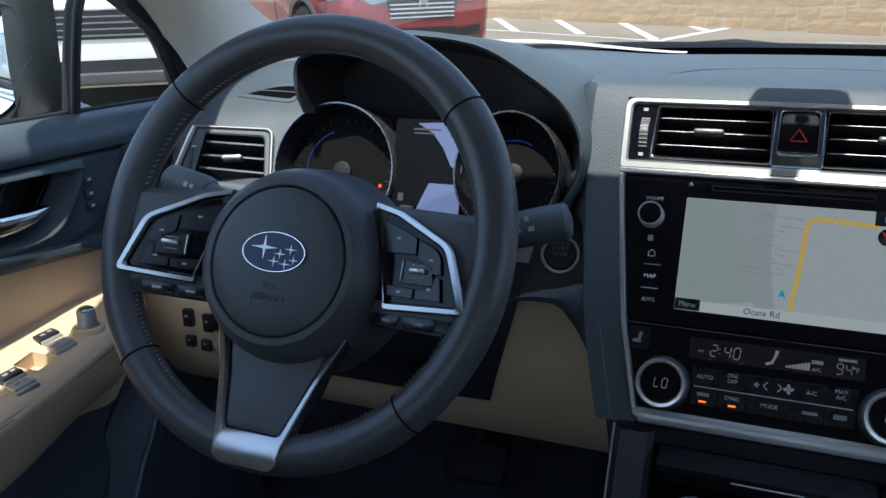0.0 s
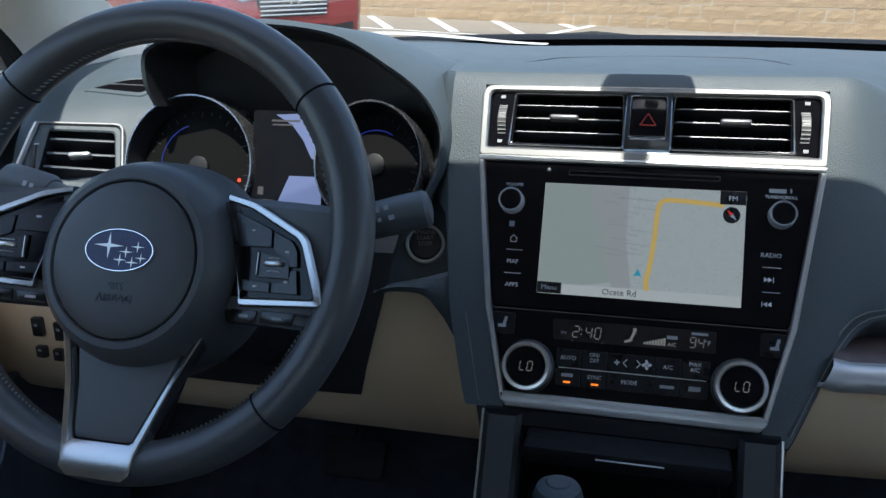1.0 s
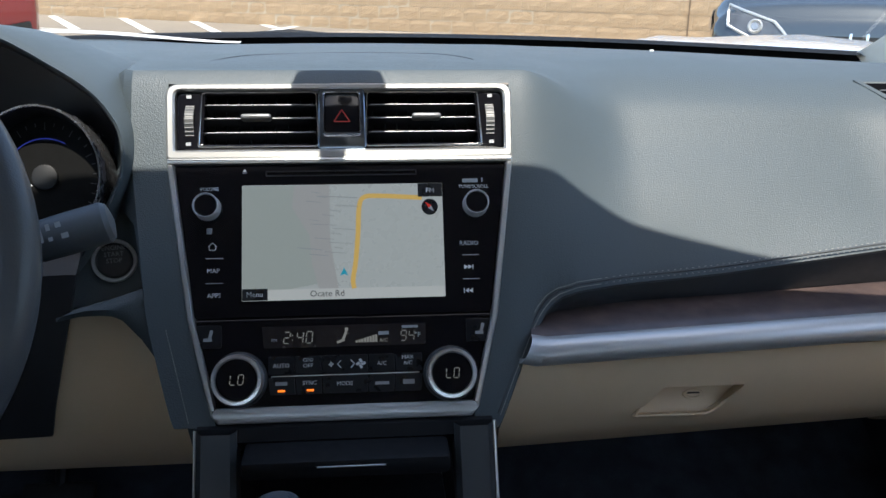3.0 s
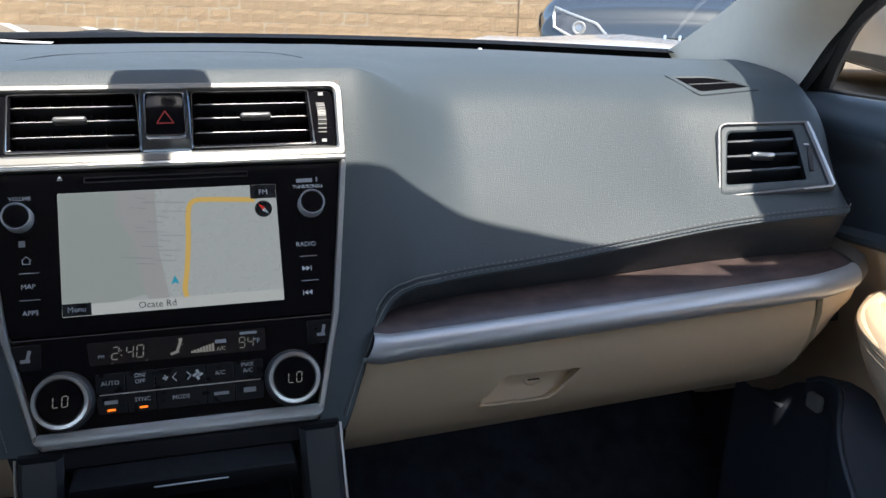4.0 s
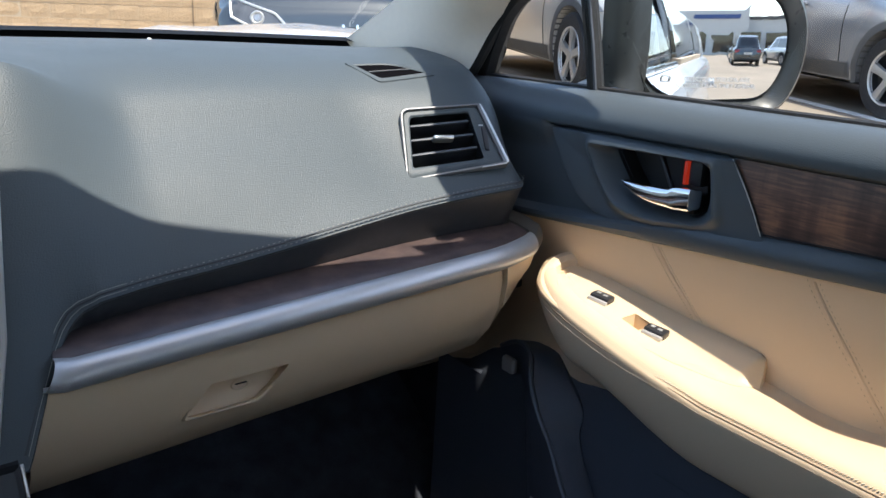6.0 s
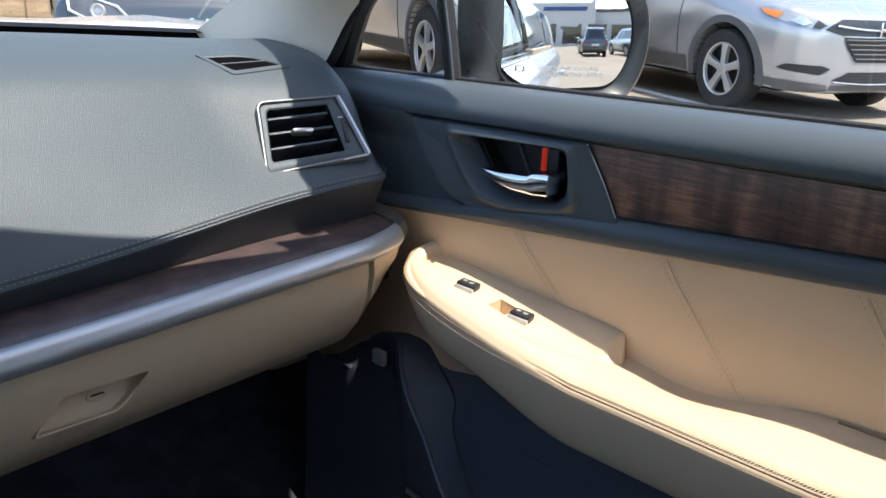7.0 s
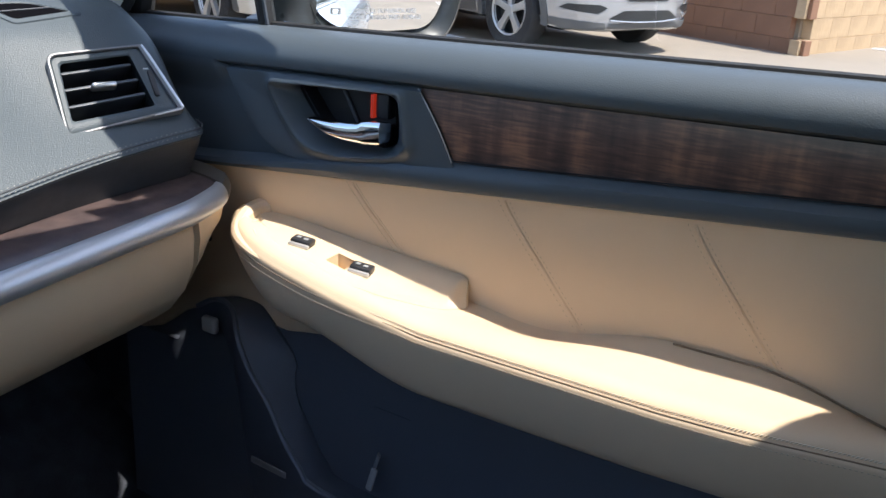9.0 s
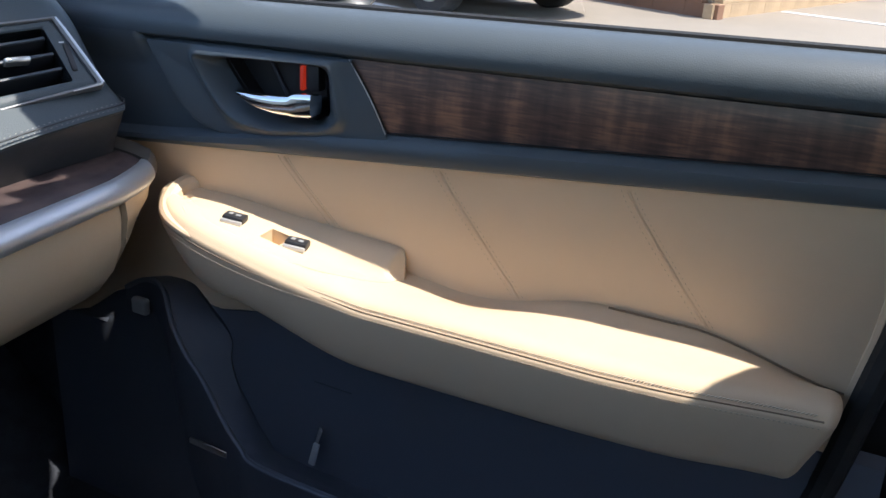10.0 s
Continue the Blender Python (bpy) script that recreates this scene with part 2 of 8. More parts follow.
def stitches(path, n, length, r, bm=None, lift=(0, 0, 0)):
    """A row of short thread stitches along a path."""
    b = bmesh.new() if bm is None else bm
    pts = curve_pts(path, n * 2 + 1)
    for i in range(n):
        p, q = pts[2 * i], pts[2 * i + 1]
        d = (q - p).normalized() * length * 0.5
        c = (p + q) / 2 + Vector(lift)
        s = d.orthogonal().normalized() * r
        u = d.cross(s).normalized() * r
        v = [b.verts.new(x) for x in (c - d, c + s, c + u, c - s, c - u, c + d)]
        for j in range(4):
            a, e = v[1 + j], v[1 + (j + 1) % 4]
            b.faces.new((v[0], e, a))
            b.faces.new((v[5], a, e))
    return b


def basis(o, x, y, z):
    m = Matrix((Vector(x), Vector(y), Vector(z))).transposed().to_4x4()
    m.translation = o
    return m


def tilted(o, deg, yaw=0.0):
    """A pose whose x goes right, y up along a face leaning back by deg, z out of the face towards the cabin."""
    a = radians(deg)
    m = basis((0, 0, 0), (1, 0, 0), (0, math.sin(a), math.cos(a)), (0, -math.cos(a), math.sin(a)))
    return Matrix.Translation(o) @ Matrix.Rotation(radians(yaw), 4, "Z") @ m


GROUND = 0.17


def cut(ob, cutter):
    """Cuts a closed bmesh out of a mesh object for good."""
    me = bpy.data.meshes.new("cutter")
    cutter.to_mesh(me)
    cutter.free()
    co = bpy.data.objects.new("cutter", me)
    scene.collection.objects.link(co)
    co.matrix_world = ob.parent.matrix_world if ob.parent else Matrix()
    md = ob.modifiers.new("cut", "BOOLEAN")
    md.operation, md.solver, md.object = "DIFFERENCE", "EXACT", co
    bpy.context.view_layer.update()
    dg = bpy.context.evaluated_depsgraph_get()
    res = bpy.data.meshes.new_from_object(ob.evaluated_get(dg))
    ob.modifiers.remove(md)
    old = ob.data
    ob.data = res
    bpy.data.meshes.remove(old)
    bpy.data.objects.remove(co)
    res.shade_smooth()
    res.set_sharp_from_angle(angle=radians(35))
    return ob


def words(body, size, x, y, z, parent, material=None, depth=0.00015, align="CENTER"):
    return part("lettering", text_bm(body, size, Matrix.Translation((x, y, z)), depth, align), material or LETTER, parent, smooth=False)


def bar(x0, y0, x1, y1, z, w, bm=None, h=0.0003):
    """A thin straight bar on a face."""
    d = Vector((x1 - x0, y1 - y0, 0))
    return rbox(d.length, w, h, 0, ((x0 + x1) / 2, (y0 + y1) / 2, z), bm=bm, rot=Matrix.Rotation(math.atan2(d.y, d.x), 4, "Z"))

# ---------------- the cabin's large forms ----------------
def cowl(x):
    return 0.70 - 0.66 * x * x


def seam_z(x):
    """Height of the stitched edge along the dashboard's face."""
    return 0.895 + 0.043 * step(0.2, 0.70, x) if x < 0.70 else 0.938


def edge(v):
    """Half width of the centre stack's frame at the height v along its face."""
    if v > 0.025:
        return lerp(0.1535, 0.1555, (v - 0.025) / 0.068)
    if v > -0.117:
        return lerp(0.134, 0.1535, (v + 0.117) / 0.142)
    return lerp(0.1135, 0.134, (v + 0.199) / 0.082)


SLOPE = math.tan(radians(27))


def dash_ctrl(ax, zs, low=1.0):
    drop = 0.012 * step(0.32, 0.68, ax)
    wrap = -0.050 * step(0.50, 0.70, ax)
    yc = cowl(ax)
    return [(yc, 1.062 - 0.015 * low), (yc - 0.10, 1.072 - 0.3 * drop - 0.013 * low), (0.24 + 0.3 * wrap, 1.078 - drop), (0.15 + wrap, 1.070 - drop), (0.095 + wrap, 1.046 - drop),
            (0.062 + wrap, 1.010 - 0.6 * drop), (0.018 + 0.7 * wrap, 0.965 - 0.2 * drop), (-0.03 + 0.3 * wrap, zs)]


def turned(x, p):
    ax = abs(x)
    turn = 9.0 * max(0.0, ax - 0.655) ** 2 + 20.0 * max(0.0, ax - 0.662) ** 2 * lerp(0.6, 1.6, step(1.03, 0.94, p.y))
    return Vector((x, p.x + turn * step(0.30, 0.05, p.x), p.y))


def dash_section(x):
    """Upper dashboard, from the windscreen's foot back and down to the stitched edge."""
    return [turned(x, p) for p in curve_pts([(a, b, 0) for a, b in dash_ctrl(abs(x), seam_z(abs(x)), step(-0.40, -0.17, x))], 30)]


def stack_ctrl(zs):
    """The same line where it runs over the centre stack's shoulder and down its padded rim."""
    yc = cowl(0.16)
    return [(yc, 1.047), (yc - 0.10, 1.059), (0.24, 1.081), (0.13, 1.083), (0.068, 1.0785), (0.0435, 1.069), (SLOPE * (0.965 - 0.985) - 0.0012, 0.965), (SLOPE * (zs - 0.985) - 0.0012, zs)]


def pad_end(u):
    """Height of the pad's lower edge, u metres out from the stack's frame."""
    tab = ((0.018, 0.792), (0.020, 0.800), (0.025, 0.828), (0.028, 0.841), (0.032, 0.8575), (0.0345, 0.865), (0.0385, 0.875), (0.043, 0.8825), (0.049, 0.8885), (0.060, 0.8935), (0.09, 0.895))
    if u <= 0.018:
        return 0.792
    for (a, p), (b, q) in zip(tab, tab[1:]):
        if u <= b:
            return lerp(p, q, (u - a) / (b - a))
    return 0.895


def pad_section(u):
    zs = pad_end(u) + (seam_z(u + 0.1555) - 0.895)
    k = step(0.008, 0.125, u)
    ctrl = []
    for (ya, za), (yb, zb) in zip(stack_ctrl(zs), dash_ctrl(u + 0.1555, zs)):
        ctrl.append((lerp(ya, yb, k), lerp(za, zb, k), 0))
    out = []
    for p in curve_pts(ctrl, 36):
        v = (p.y - 0.985) / math.cos(radians(27))
        x = u + lerp(edge(min(0.093, v)), 0.1555, step(0.0, 0.10, u))
        q = turned(x, p)
        # rounded shoulder of the rim, lower down turning back towards the side
        lowk = step(0.93, 0.86, p.y)
        q.y += (0.004 * (max(0.0, u - 0.012) / 0.02) ** 2 if u < 0.06 else 0.0) * lowk * (1 - step(0.034, 0.06, u))
        out.append(q)
    return out


US = [-0.002] + [0.0015 * i for i in range(11)] + [0.0165 + 0.0005 * i for i in range(79)] + [0.056 + 0.0011 * i for i in range(20)] + [lerp(0.0785, 0.5435, i / 44) for i in range(45)]
dash = thing("dashboard", "slate grey grained soft-touch dashboard under the windscreen", "dashboard")
pads = [pad_section(u) for u in US]
rows = [r + [r[-1] + Vector((0.001 * k, 0.003, -0.0035)), r[-1] + Vector((0.003 * k, 0.012, -0.004)), r[-1] + Vector((0.006 * k, 0.035, -0.002))] for r, k in zip(pads, [step(0.07, 0.045, u) for u in US])]
part("upper_pad", loft(rows), DASH, dash, "slate grey grained vinyl pad")


def driver_rim(u):
    """The stack's rim on the driver's side, running into the instrument hood."""
    zs = 0.800 + 0.16 * step(0.0255, 0.034, u) + 0.04 * step(0.034, 0.045, u)
    out = []
    for p in curve_pts([(a, b, 0) for a, b in stack_ctrl(zs)], 36):
        v = (p.y - 0.985) / math.cos(radians(27))
        x = u + lerp(edge(min(0.093, v)), 0.1555, step(0.0, 0.10, u))
        back = 1.1 * max(0.0, u - 0.030)
        sink = 0.55 * max(0.0, u - 0.040)
        out.append(Vector((-x, p.x + back * step(0.30, 0.06, p.x) + sink, p.y - sink)))
    return out


rows = [r + [r[-1] + Vector((0.002, 0.012, -0.003)), r[-1] + Vector((0.004, 0.03, -0.002))] for r in [driver_rim(u) for u in US if u < 0.068]]
part("driver_rim", loft(rows), DASH, dash)
# middle hump behind the air vents, and the driver's side round the instrument hood
MID_N = 26


def mid_section(x):
    yc = cowl(x)
    ctrl = [(yc, 1.047), (yc - 0.10, 1.059)] + stack_ctrl(0.800)[2:]
    return [Vector((x, p.x, p.y)) for p in curve_pts([(a, b, 0) for a, b in ctrl], 36)][:MID_N]


rows = [mid_section(lerp(-0.1537, 0.1537, i / 20)) for i in range(21)]
part("middle_pad", loft(rows), DASH, dash)
rows = [dash_section(lerp(-0.705, -0.470, i / 24)) for i in range(25)]
part("driver_pad", thick(loft(rows), 0.006), DASH, dash)
rows = [dash_section(lerp(-0.472, -0.172, i / 24))[:16] for i in range(25)]
part("driver_top", loft(rows), DASH, dash)
# lip below the stitched edge
rows = []
for u, r in zip(US, pads):
    if u < 0.034:
        continue
    p, room = r[-1], max(0.004, r[-1].z - 0.856)
    rows.append([p + Vector((0, dy, -min(dz, room * f))) for dy, dz, f in ((0.002, 0.0, 0), (0.003, 0.004, 0.12), (0.006, 0.012, 0.3), (0.012, 0.024, 0.5), (0.018, 0.037, 0.7), (0.025, 0.060, 0.85), (0.027, 0.09, 1.0))])
part("lower_lip", loft(rows), PADV, dash, "black vinyl lip under the seam")


def round_off(x):
    """How far the dashboard's end bends away from the cabin beside the door."""
    return 10.0 * max(0.0, x - 0.655) ** 2


def strip(x0, x1, prof, n=40):
    """Trim running across the dashboard, sunk into the stack's side at one end and round the corner at the other."""
    rows = []
    prof = [(p.x, p.y) for p in curve_pts([(y, z, 0) for y, z in prof], 14)]
    for i in range(n + 1):
        f = i / n
        row = []
        for y, z in prof:
            xs = x0 + 0.5 * (z - 0.85)
            x = lerp(xs, x1, f)
            wrap = 0.02 * step(0.60, 0.705, x) + 0.008 * step(xs + 0.012, xs, x) * step(-0.05, -0.075, y)
            rise = 0.023 * (x - 0.16) / 0.5
            row.append(Vector((x, y + wrap + round_off(x), z + rise)))
        rows.append(row)
    return loft(rows)


part("wood_strip", thick(strip(0.157, 0.672, [(0.006, 0.868), (-0.020, 0.8675), (-0.040, 0.8665), (-0.058, 0.8650), (-0.073, 0.8610)]), 0.004), WOODD, dash, "dark brown open-pore wood strip")
part("satin_strip", thick(strip(0.157, 0.6745, [(-0.070, 0.8625), (-0.078, 0.862), (-0.085, 0.856), (-0.087, 0.848), (-0.083, 0.841), (-0.074, 0.838)]), 0.004), SILVER, dash, "satin silver trim strip")

# stitched seam, top groove and windscreen strip
for dz, dy in ((0.0020, -0.0002), (0.0070, 0.0008)):
    path = [r[-1] + Vector((-dz * step(0.06, 0.036, u) - 0.001, dy - 0.0014, dz * step(0.028, 0.045, u) + 0.002)) for u, r in zip(US, pads) if 0.0195 < u < 0.536]
    part("stitching", stitches(path, 250, 0.0027, 0.00038), THREAD, dash, "pale thread stitching")
path = [r[-1] + Vector((-0.0045 * step(0.06, 0.036, u) - 0.001, -0.0002, 0.0045 * step(0.028, 0.045, u) + 0.002)) for u, r in zip(US, pads) if 0.0195 < u < 0.536]
part("seam_crease", sweep(path, 0.0009, 6), PADV, dash, "dark crease of the stitched seam")
path = curve_pts([(-0.1268, 0.1128, 1.0821), (-0.1072, 0.1406, 1.0833), (-0.0853, 0.1587, 1.0834), (0.0015, 0.1876, 1.0828), (0.0885, 0.1705, 1.0833), (0.1160, 0.1450, 1.0833), (0.1293, 0.1203, 1.0826)], 40)
part("top_groove", sweep(path, 0.0007, 6), BLACK, dash)
rows = []
for i in range(61):
    x = lerp(-0.72, 0.72, i / 60)
    y, g = cowl(x), step(-0.30, 0.08, x)
    rows.append([Vector((x, y - 0.006, 1.0615)), Vector((x, y, 1.064 - 0.003 * g)), Vector((x, y + 0.012, 1.067 - 0.004 * g)), Vector((x, y + 0.045, 1.0680 - 0.004 * g)), Vector((x, y + 0.055, 1.03))])
part("screen_foot", loft(rows), DEEP, dash, "black strip at the foot of the windscreen")
part("sensor", lathe([(0.0, 0.0025), (0.0022, 0.0022), (0.0034, -0.001)], 16, at=(0.376, 0.307, 1.0733)), LETTER, dash)

# glove box block, doors, floor
gl = thing("glove_box", "beige plastic glove box with a recessed latch", "glove box")
def glove_sec(x):
    w = 0.02 * step(0.60, 0.705, x)
    r = 0.023 * (x - 0.16) / 0.5
    return [Vector((x, y + w, z + r)) for y, z in ((-0.070, 0.838), (-0.072, 0.82), (-0.068, 0.79), (-0.055, 0.76), (-0.03, 0.73), (0.02, 0.715))]


lid = part("lid", thick(loft([glove_sec(lerp(0.138, 0.6215, i / 24)) for i in range(25)]), 0.008), BEIGEP, gl, "beige plastic lid")


def glove_side(x):
    w = 0.02 * step(0.60, 0.705, x)
    r = 0.023 * (x - 0.16) / 0.5
    k = step(0.60, 0.705, x)
    return [Vector((x, lerp(y, y + 0.05, k * f) + w + round_off(x), lerp(z, 0.838, k * f * 0.85) + r)) for f, (y, z) in zip((0, 0.15, 0.45, 0.8, 1, 1), ((-0.070, 0.838), (-0.072, 0.82), (-0.068, 0.79), (-0.055, 0.76), (-0.03, 0.73), (0.02, 0.715)))]


part("side_panel", thick(loft([glove_side(lerp(0.6235, 0.700, i / 14)) for i in range(15)]), 0.006), BEIGEP, gl, "beige end panel")
# recessed latch
lm = basis((0.319, -0.0595, 0.7915), (1, 0, 0), (0, 0.42, 0.907), (0, -0.907, 0.42))
lo = round_poly([(-0.0590, -0.0155), (0.0130, -0.0155), (0.0290, -0.0065), (0.0500, 0.0135), (-0.0350, 0.0135)], [0.004, 0.006, 0.006, 0.002, 0.003], 4)
li = [(x * 0.93 - 0.0006, y * 0.86 + 0.0006) for x, y in lo]
hole = slab([(x * 0.97, y * 0.97) for x, y in li], -0.03, 0.03)
bmesh.ops.transform(hole, matrix=lm, verts=hole.verts)
bmesh.ops.recalc_face_normals(hole, faces=hole.faces[:])
cut(lid, hole)
latch = part("latch_bezel", slab(lo, -0.012, 0.0035, 0.0015, hole=li), BEIGEP, gl, "beige latch bezel")
latch.matrix_basis = lm
pl = part("latch_pull", slab(li, -0.014, -0.0075), BEIGEP, gl, "recessed beige pull")
pl.matrix_basis = lm
ky = part("lock", lathe([(0.0, 0.0006), (0.0035, 0.0006), (0.0045, 0.0016), (0.0062, 0.0016), (0.0068, 0.0)], 24), BEIGEP, gl, "lock cylinder")
ky.matrix_basis = lm @ Matrix.Translation((0.003, 0.0035, -0.0072)) @ Matrix.Diagonal((1.5, 0.7, 1, 1))
kh = part("keyhole", rbox(0.009, 0.0022, 0.0006, 0.0003), DEEP, ky)
kh.matrix_basis = Matrix.Translation((0.0, 0.0015, 0.0012))
# Taupe satin, darkened in place of the pillar's shadow on this end.
CAPSHADE = mat("satin_taupe_shaded", (0.12, 0.112, 0.10), 0.5, metal=0.2, var=0.03, rvar=0.03)
# satin shoulder where the strip turns round to the door
rows = []
for i in range(9):
    x = lerp(0.6748, 0.7035, i / 8)
    w, r = 0.02 * step(0.60, 0.705, x) + round_off(x), 0.023 * (x - 0.16) / 0.5
    rows.append([Vector((x, y + w, z + r)) for y, z in ((0.01, 0.8685), (-0.02, 0.8685), (-0.045, 0.8675), (-0.062, 0.8655), (-0.0705, 0.8635), (-0.079, 0.8620), (-0.085, 0.856), (-0.087, 0.848), (-0.083, 0.841), (-0.074, 0.838))])
part("end_cap", thick(loft(rows), 0.004), CAPSHADE, dash, "satin shoulder at the strip's end, shade painted in")

# ---------------- centre stack ----------------
STACK = tilted((0, 0, 0.985), 27)
DARKKEY = mat("key_black", (0.007, 0.007, 0.009), 0.32, var=0.05, spec=0.3)
SLATM = mat("slat_line", (0.20, 0.20, 0.20), 0.38, metal=0.6, var=0.03)
RINGM = mat("ring_chrome", (0.74, 0.75, 0.76), 0.30, metal=0.5, var=0.02, rvar=0.01)
RIMM = mat("vent_satin", (0.46, 0.455, 0.44), 0.34, metal=0.8, var=0.02, rvar=0.005)
stack = thing("centre_stack", "black centre console panel with screen, knobs and silver frame", "console", STACK)


# stitching down the padded rim on the driver's side
for s in (-1,):
    seam = []
    for i in range(24):
        v = lerp(-0.125, -0.205, i / 23)
        seam.append((s * (edge(v) + 0.0200), v, 0.0016))
    part("stitching", stitches(seam, 30, 0.0026, 0.0004), THREAD, stack)
# chrome frame round the vents
o = round_poly([(-0.1555, 0.0935), (0.1555, 0.0935), (0.1535, 0.0235), (-0.1535, 0.0235)], [0.012, 0.012, 0.003, 0.003], 6)
h = round_poly([(-0.1475, 0.0875), (0.1475, 0.0875), (0.1465, 0.0325), (-0.1465, 0.0325)], [0.007, 0.007, 0.002, 0.002], 6)
part("vent_frame", slab(o, -0.006, 0.004, 0.002, hole=h), RIMM, stack, "bright satin chrome frame")
# back of the vents
part("vent_box", slab([(-0.149, 0.089), (-0.148, 0.031), (0.148, 0.031), (0.149, 0.089)], -0.045, -0.028), DEEP, stack, smooth=False)
for s in (1, -1):
    o = round_poly([(s * 0.0215, 0.0865), (s * 0.1465, 0.0865), (s * 0.1455, 0.0335), (s * 0.0215, 0.0335)], 0.003, 3)
    h = round_poly([(s * 0.0245, 0.0845), (s * 0.1215, 0.0845), (s * 0.1235, 0.0385), (s * 0.0225, 0.0385)], 0.002, 3)
    part("vent_bezel", slab(o, -0.03, -0.001, 0.001, hole=h), GLOSS, stack, "glossy black vent bezel")
    o = round_poly([(s * 0.0225, 0.0865), (s * 0.1245, 0.0865), (s * 0.1275, 0.0355), (s * 0.0205, 0.0355)], 0.003, 3)
    h = round_poly([(s * 0.0235, 0.0855), (s * 0.1232, 0.0855), (s * 0.1258, 0.0368), (s * 0.0218, 0.0368)], 0.003, 3)
    part("vent_rim", slab(o, -0.004, 0.0008, 0.0004, hole=h), CHROME, stack, "thin chrome rim")
    for k, y in enumerate((0.0745, 0.0620, 0.0488)):
        slat = part("slat", rbox(0.099, 0.0022, 0.020, 0.0009, (s * 0.0732, y, -0.0165), rot=Matrix.Rotation(radians(-12), 4, "X")), BLACK, stack)
        part("slat_edge", sweep([(s * 0.0732 - 0.047, y + 0.0018, -0.0058), (s * 0.0732 + 0.047, y + 0.0018, -0.0058)], 0.0005, 6), SLATM, slat, "chrome line along the slat")
    part("vent_knob", rbox(0.027, 0.0054, 0.012, 0.0025, (s * 0.0765, 0.0636, -0.003), seg=3), SLATM, stack, "silver slider knob")
    for k in range(9):
        part("vane", rbox(0.0012, 0.046, 0.016, 0, (s * (0.028 + 0.011 * k), 0.0615, -0.026)), DEEP, stack, smooth=False)
    tw = part("thumb_wheel", lathe([(0.0175, -0.004), (0.018, -0.0034), (0.018, 0.0034), (0.0175, 0.004)], 40, rot=Matrix.Rotation(radians(90), 4, "Y"), at=(s * 0.1345, 0.0605, -0.0135)), mat("thumb_wheel", (0.105, 0.105, 0.10), 0.40, metal=0.4, var=0.1), stack, "ribbed silver thumb wheel")
    ribs = bmesh.new()
    for k in range(11):
        a = radians(lerp(30, 150, k / 10))
        rbox(0.0076, 0.0010, 0.0008, 0, (s * 0.1345, 0.0605 + 0.0181 * math.cos(a), -0.0135 + 0.0181 * math.sin(a)), bm=ribs)
    part("ribs", ribs, SLATM, tw, "raised ribs", smooth=False)
    for y in (0.0825, 0.039):
        part("symbol", rbox(0.0044, 0.0030, 0.0004, 0, (s * 0.1355, y, -0.0006)), LETTERD, stack, smooth=False)
# warning light button between the vents
o = round_poly([(-0.0205, 0.0905), (0.0205, 0.0905), (0.0215, 0.0330), (-0.0215, 0.0330)], 0.003, 3)
h = round_poly([(-0.0155, 0.0845), (0.0155, 0.0845), (0.0160, 0.0475), (-0.0160, 0.0475)], 0.003, 3)
part("button_frame", slab(o, -0.01, 0.003, 0.0012, hole=h), mat("smoked_chrome", (0.20, 0.23, 0.27), 0.16, metal=0.95, var=0.03, rvar=0.02), stack, "glossy black button frame")
part("button_rim", slab([(x * 1.03, 0.066 + (y - 0.066) * 1.03) for x, y in h], -0.01, 0.0036, 0.0003, hole=h), CHROME, stack)
dome = bmesh.new()
loft([[Vector((x, lerp(0.0482, 0.0838, j / 12), 0.0002 + 0.0032 * math.sin(math.pi * (0.12 + 0.80 * j / 12)) - 0.5 * x * x * 10)) for x in [lerp(-0.0150, 0.0150, i / 8) for i in range(9)]] for j in range(13)], bm=dome)
btn = part("hazard_button", thick(dome, 0.003), GLOSS, stack, "glossy black hazard button with red triangle")
RED = mat("signal_red", (0.42, 0.03, 0.025), 0.4, var=0.05)
tri = bmesh.new()
for (ax, ay), (bx, by) in (((-0.007, 0.0575), (0.007, 0.0575)), ((0.007, 0.0575), (0, 0.0685)), ((0, 0.0685), (-0.007, 0.0575))):
    bar(ax, ay, bx, by, 0.0036, 0.0010, tri)
part("warning_triangle", tri, RED, btn, "red triangle")
# silver cross bar
part("cross_bar", slab(round_poly([(-0.1535, 0.0245), (0.1535, 0.0245), (0.1525, 0.0195), (-0.1525, 0.0195)], 0.001, 2), -0.006, 0.0048, 0.0018), RIMM, stack, "bright satin chrome bar")
# side and lower frame
for s in (1, -1):
    rows = []
    for i in range(25):
        v = lerp(0.0195, -0.199, i / 24)
        e = edge(v)
        rows.append([Vector((s * a, v, w)) for a, w in ((e, -0.008), (e + 0.0002, 0.0025), (e - 0.001, 0.0038), (e - 0.0042, 0.0040), (e - 0.0052, 0.0025), (e - 0.0054, -0.008))])
    part("side_frame", loft(rows), SATIN, stack, "thin bright satin chrome frame")
part("lower_frame", slab(round_poly([(-0.1135, -0.199), (-0.1145, -0.1925), (0.1145, -0.1925), (0.1135, -0.199), (0.108, -0.206), (-0.108, -0.206)], 0.001, 2), -0.012, 0.0042, 0.003), SILVER, stack, "satin silver lower frame")
# glossy panels
def panel_outline(v0, v1, inset):
    return [(-edge(v0) + inset, v0), (-edge(v1) + inset, v1), (edge(v1) - inset, v1), (edge(v0) - inset, v0)]


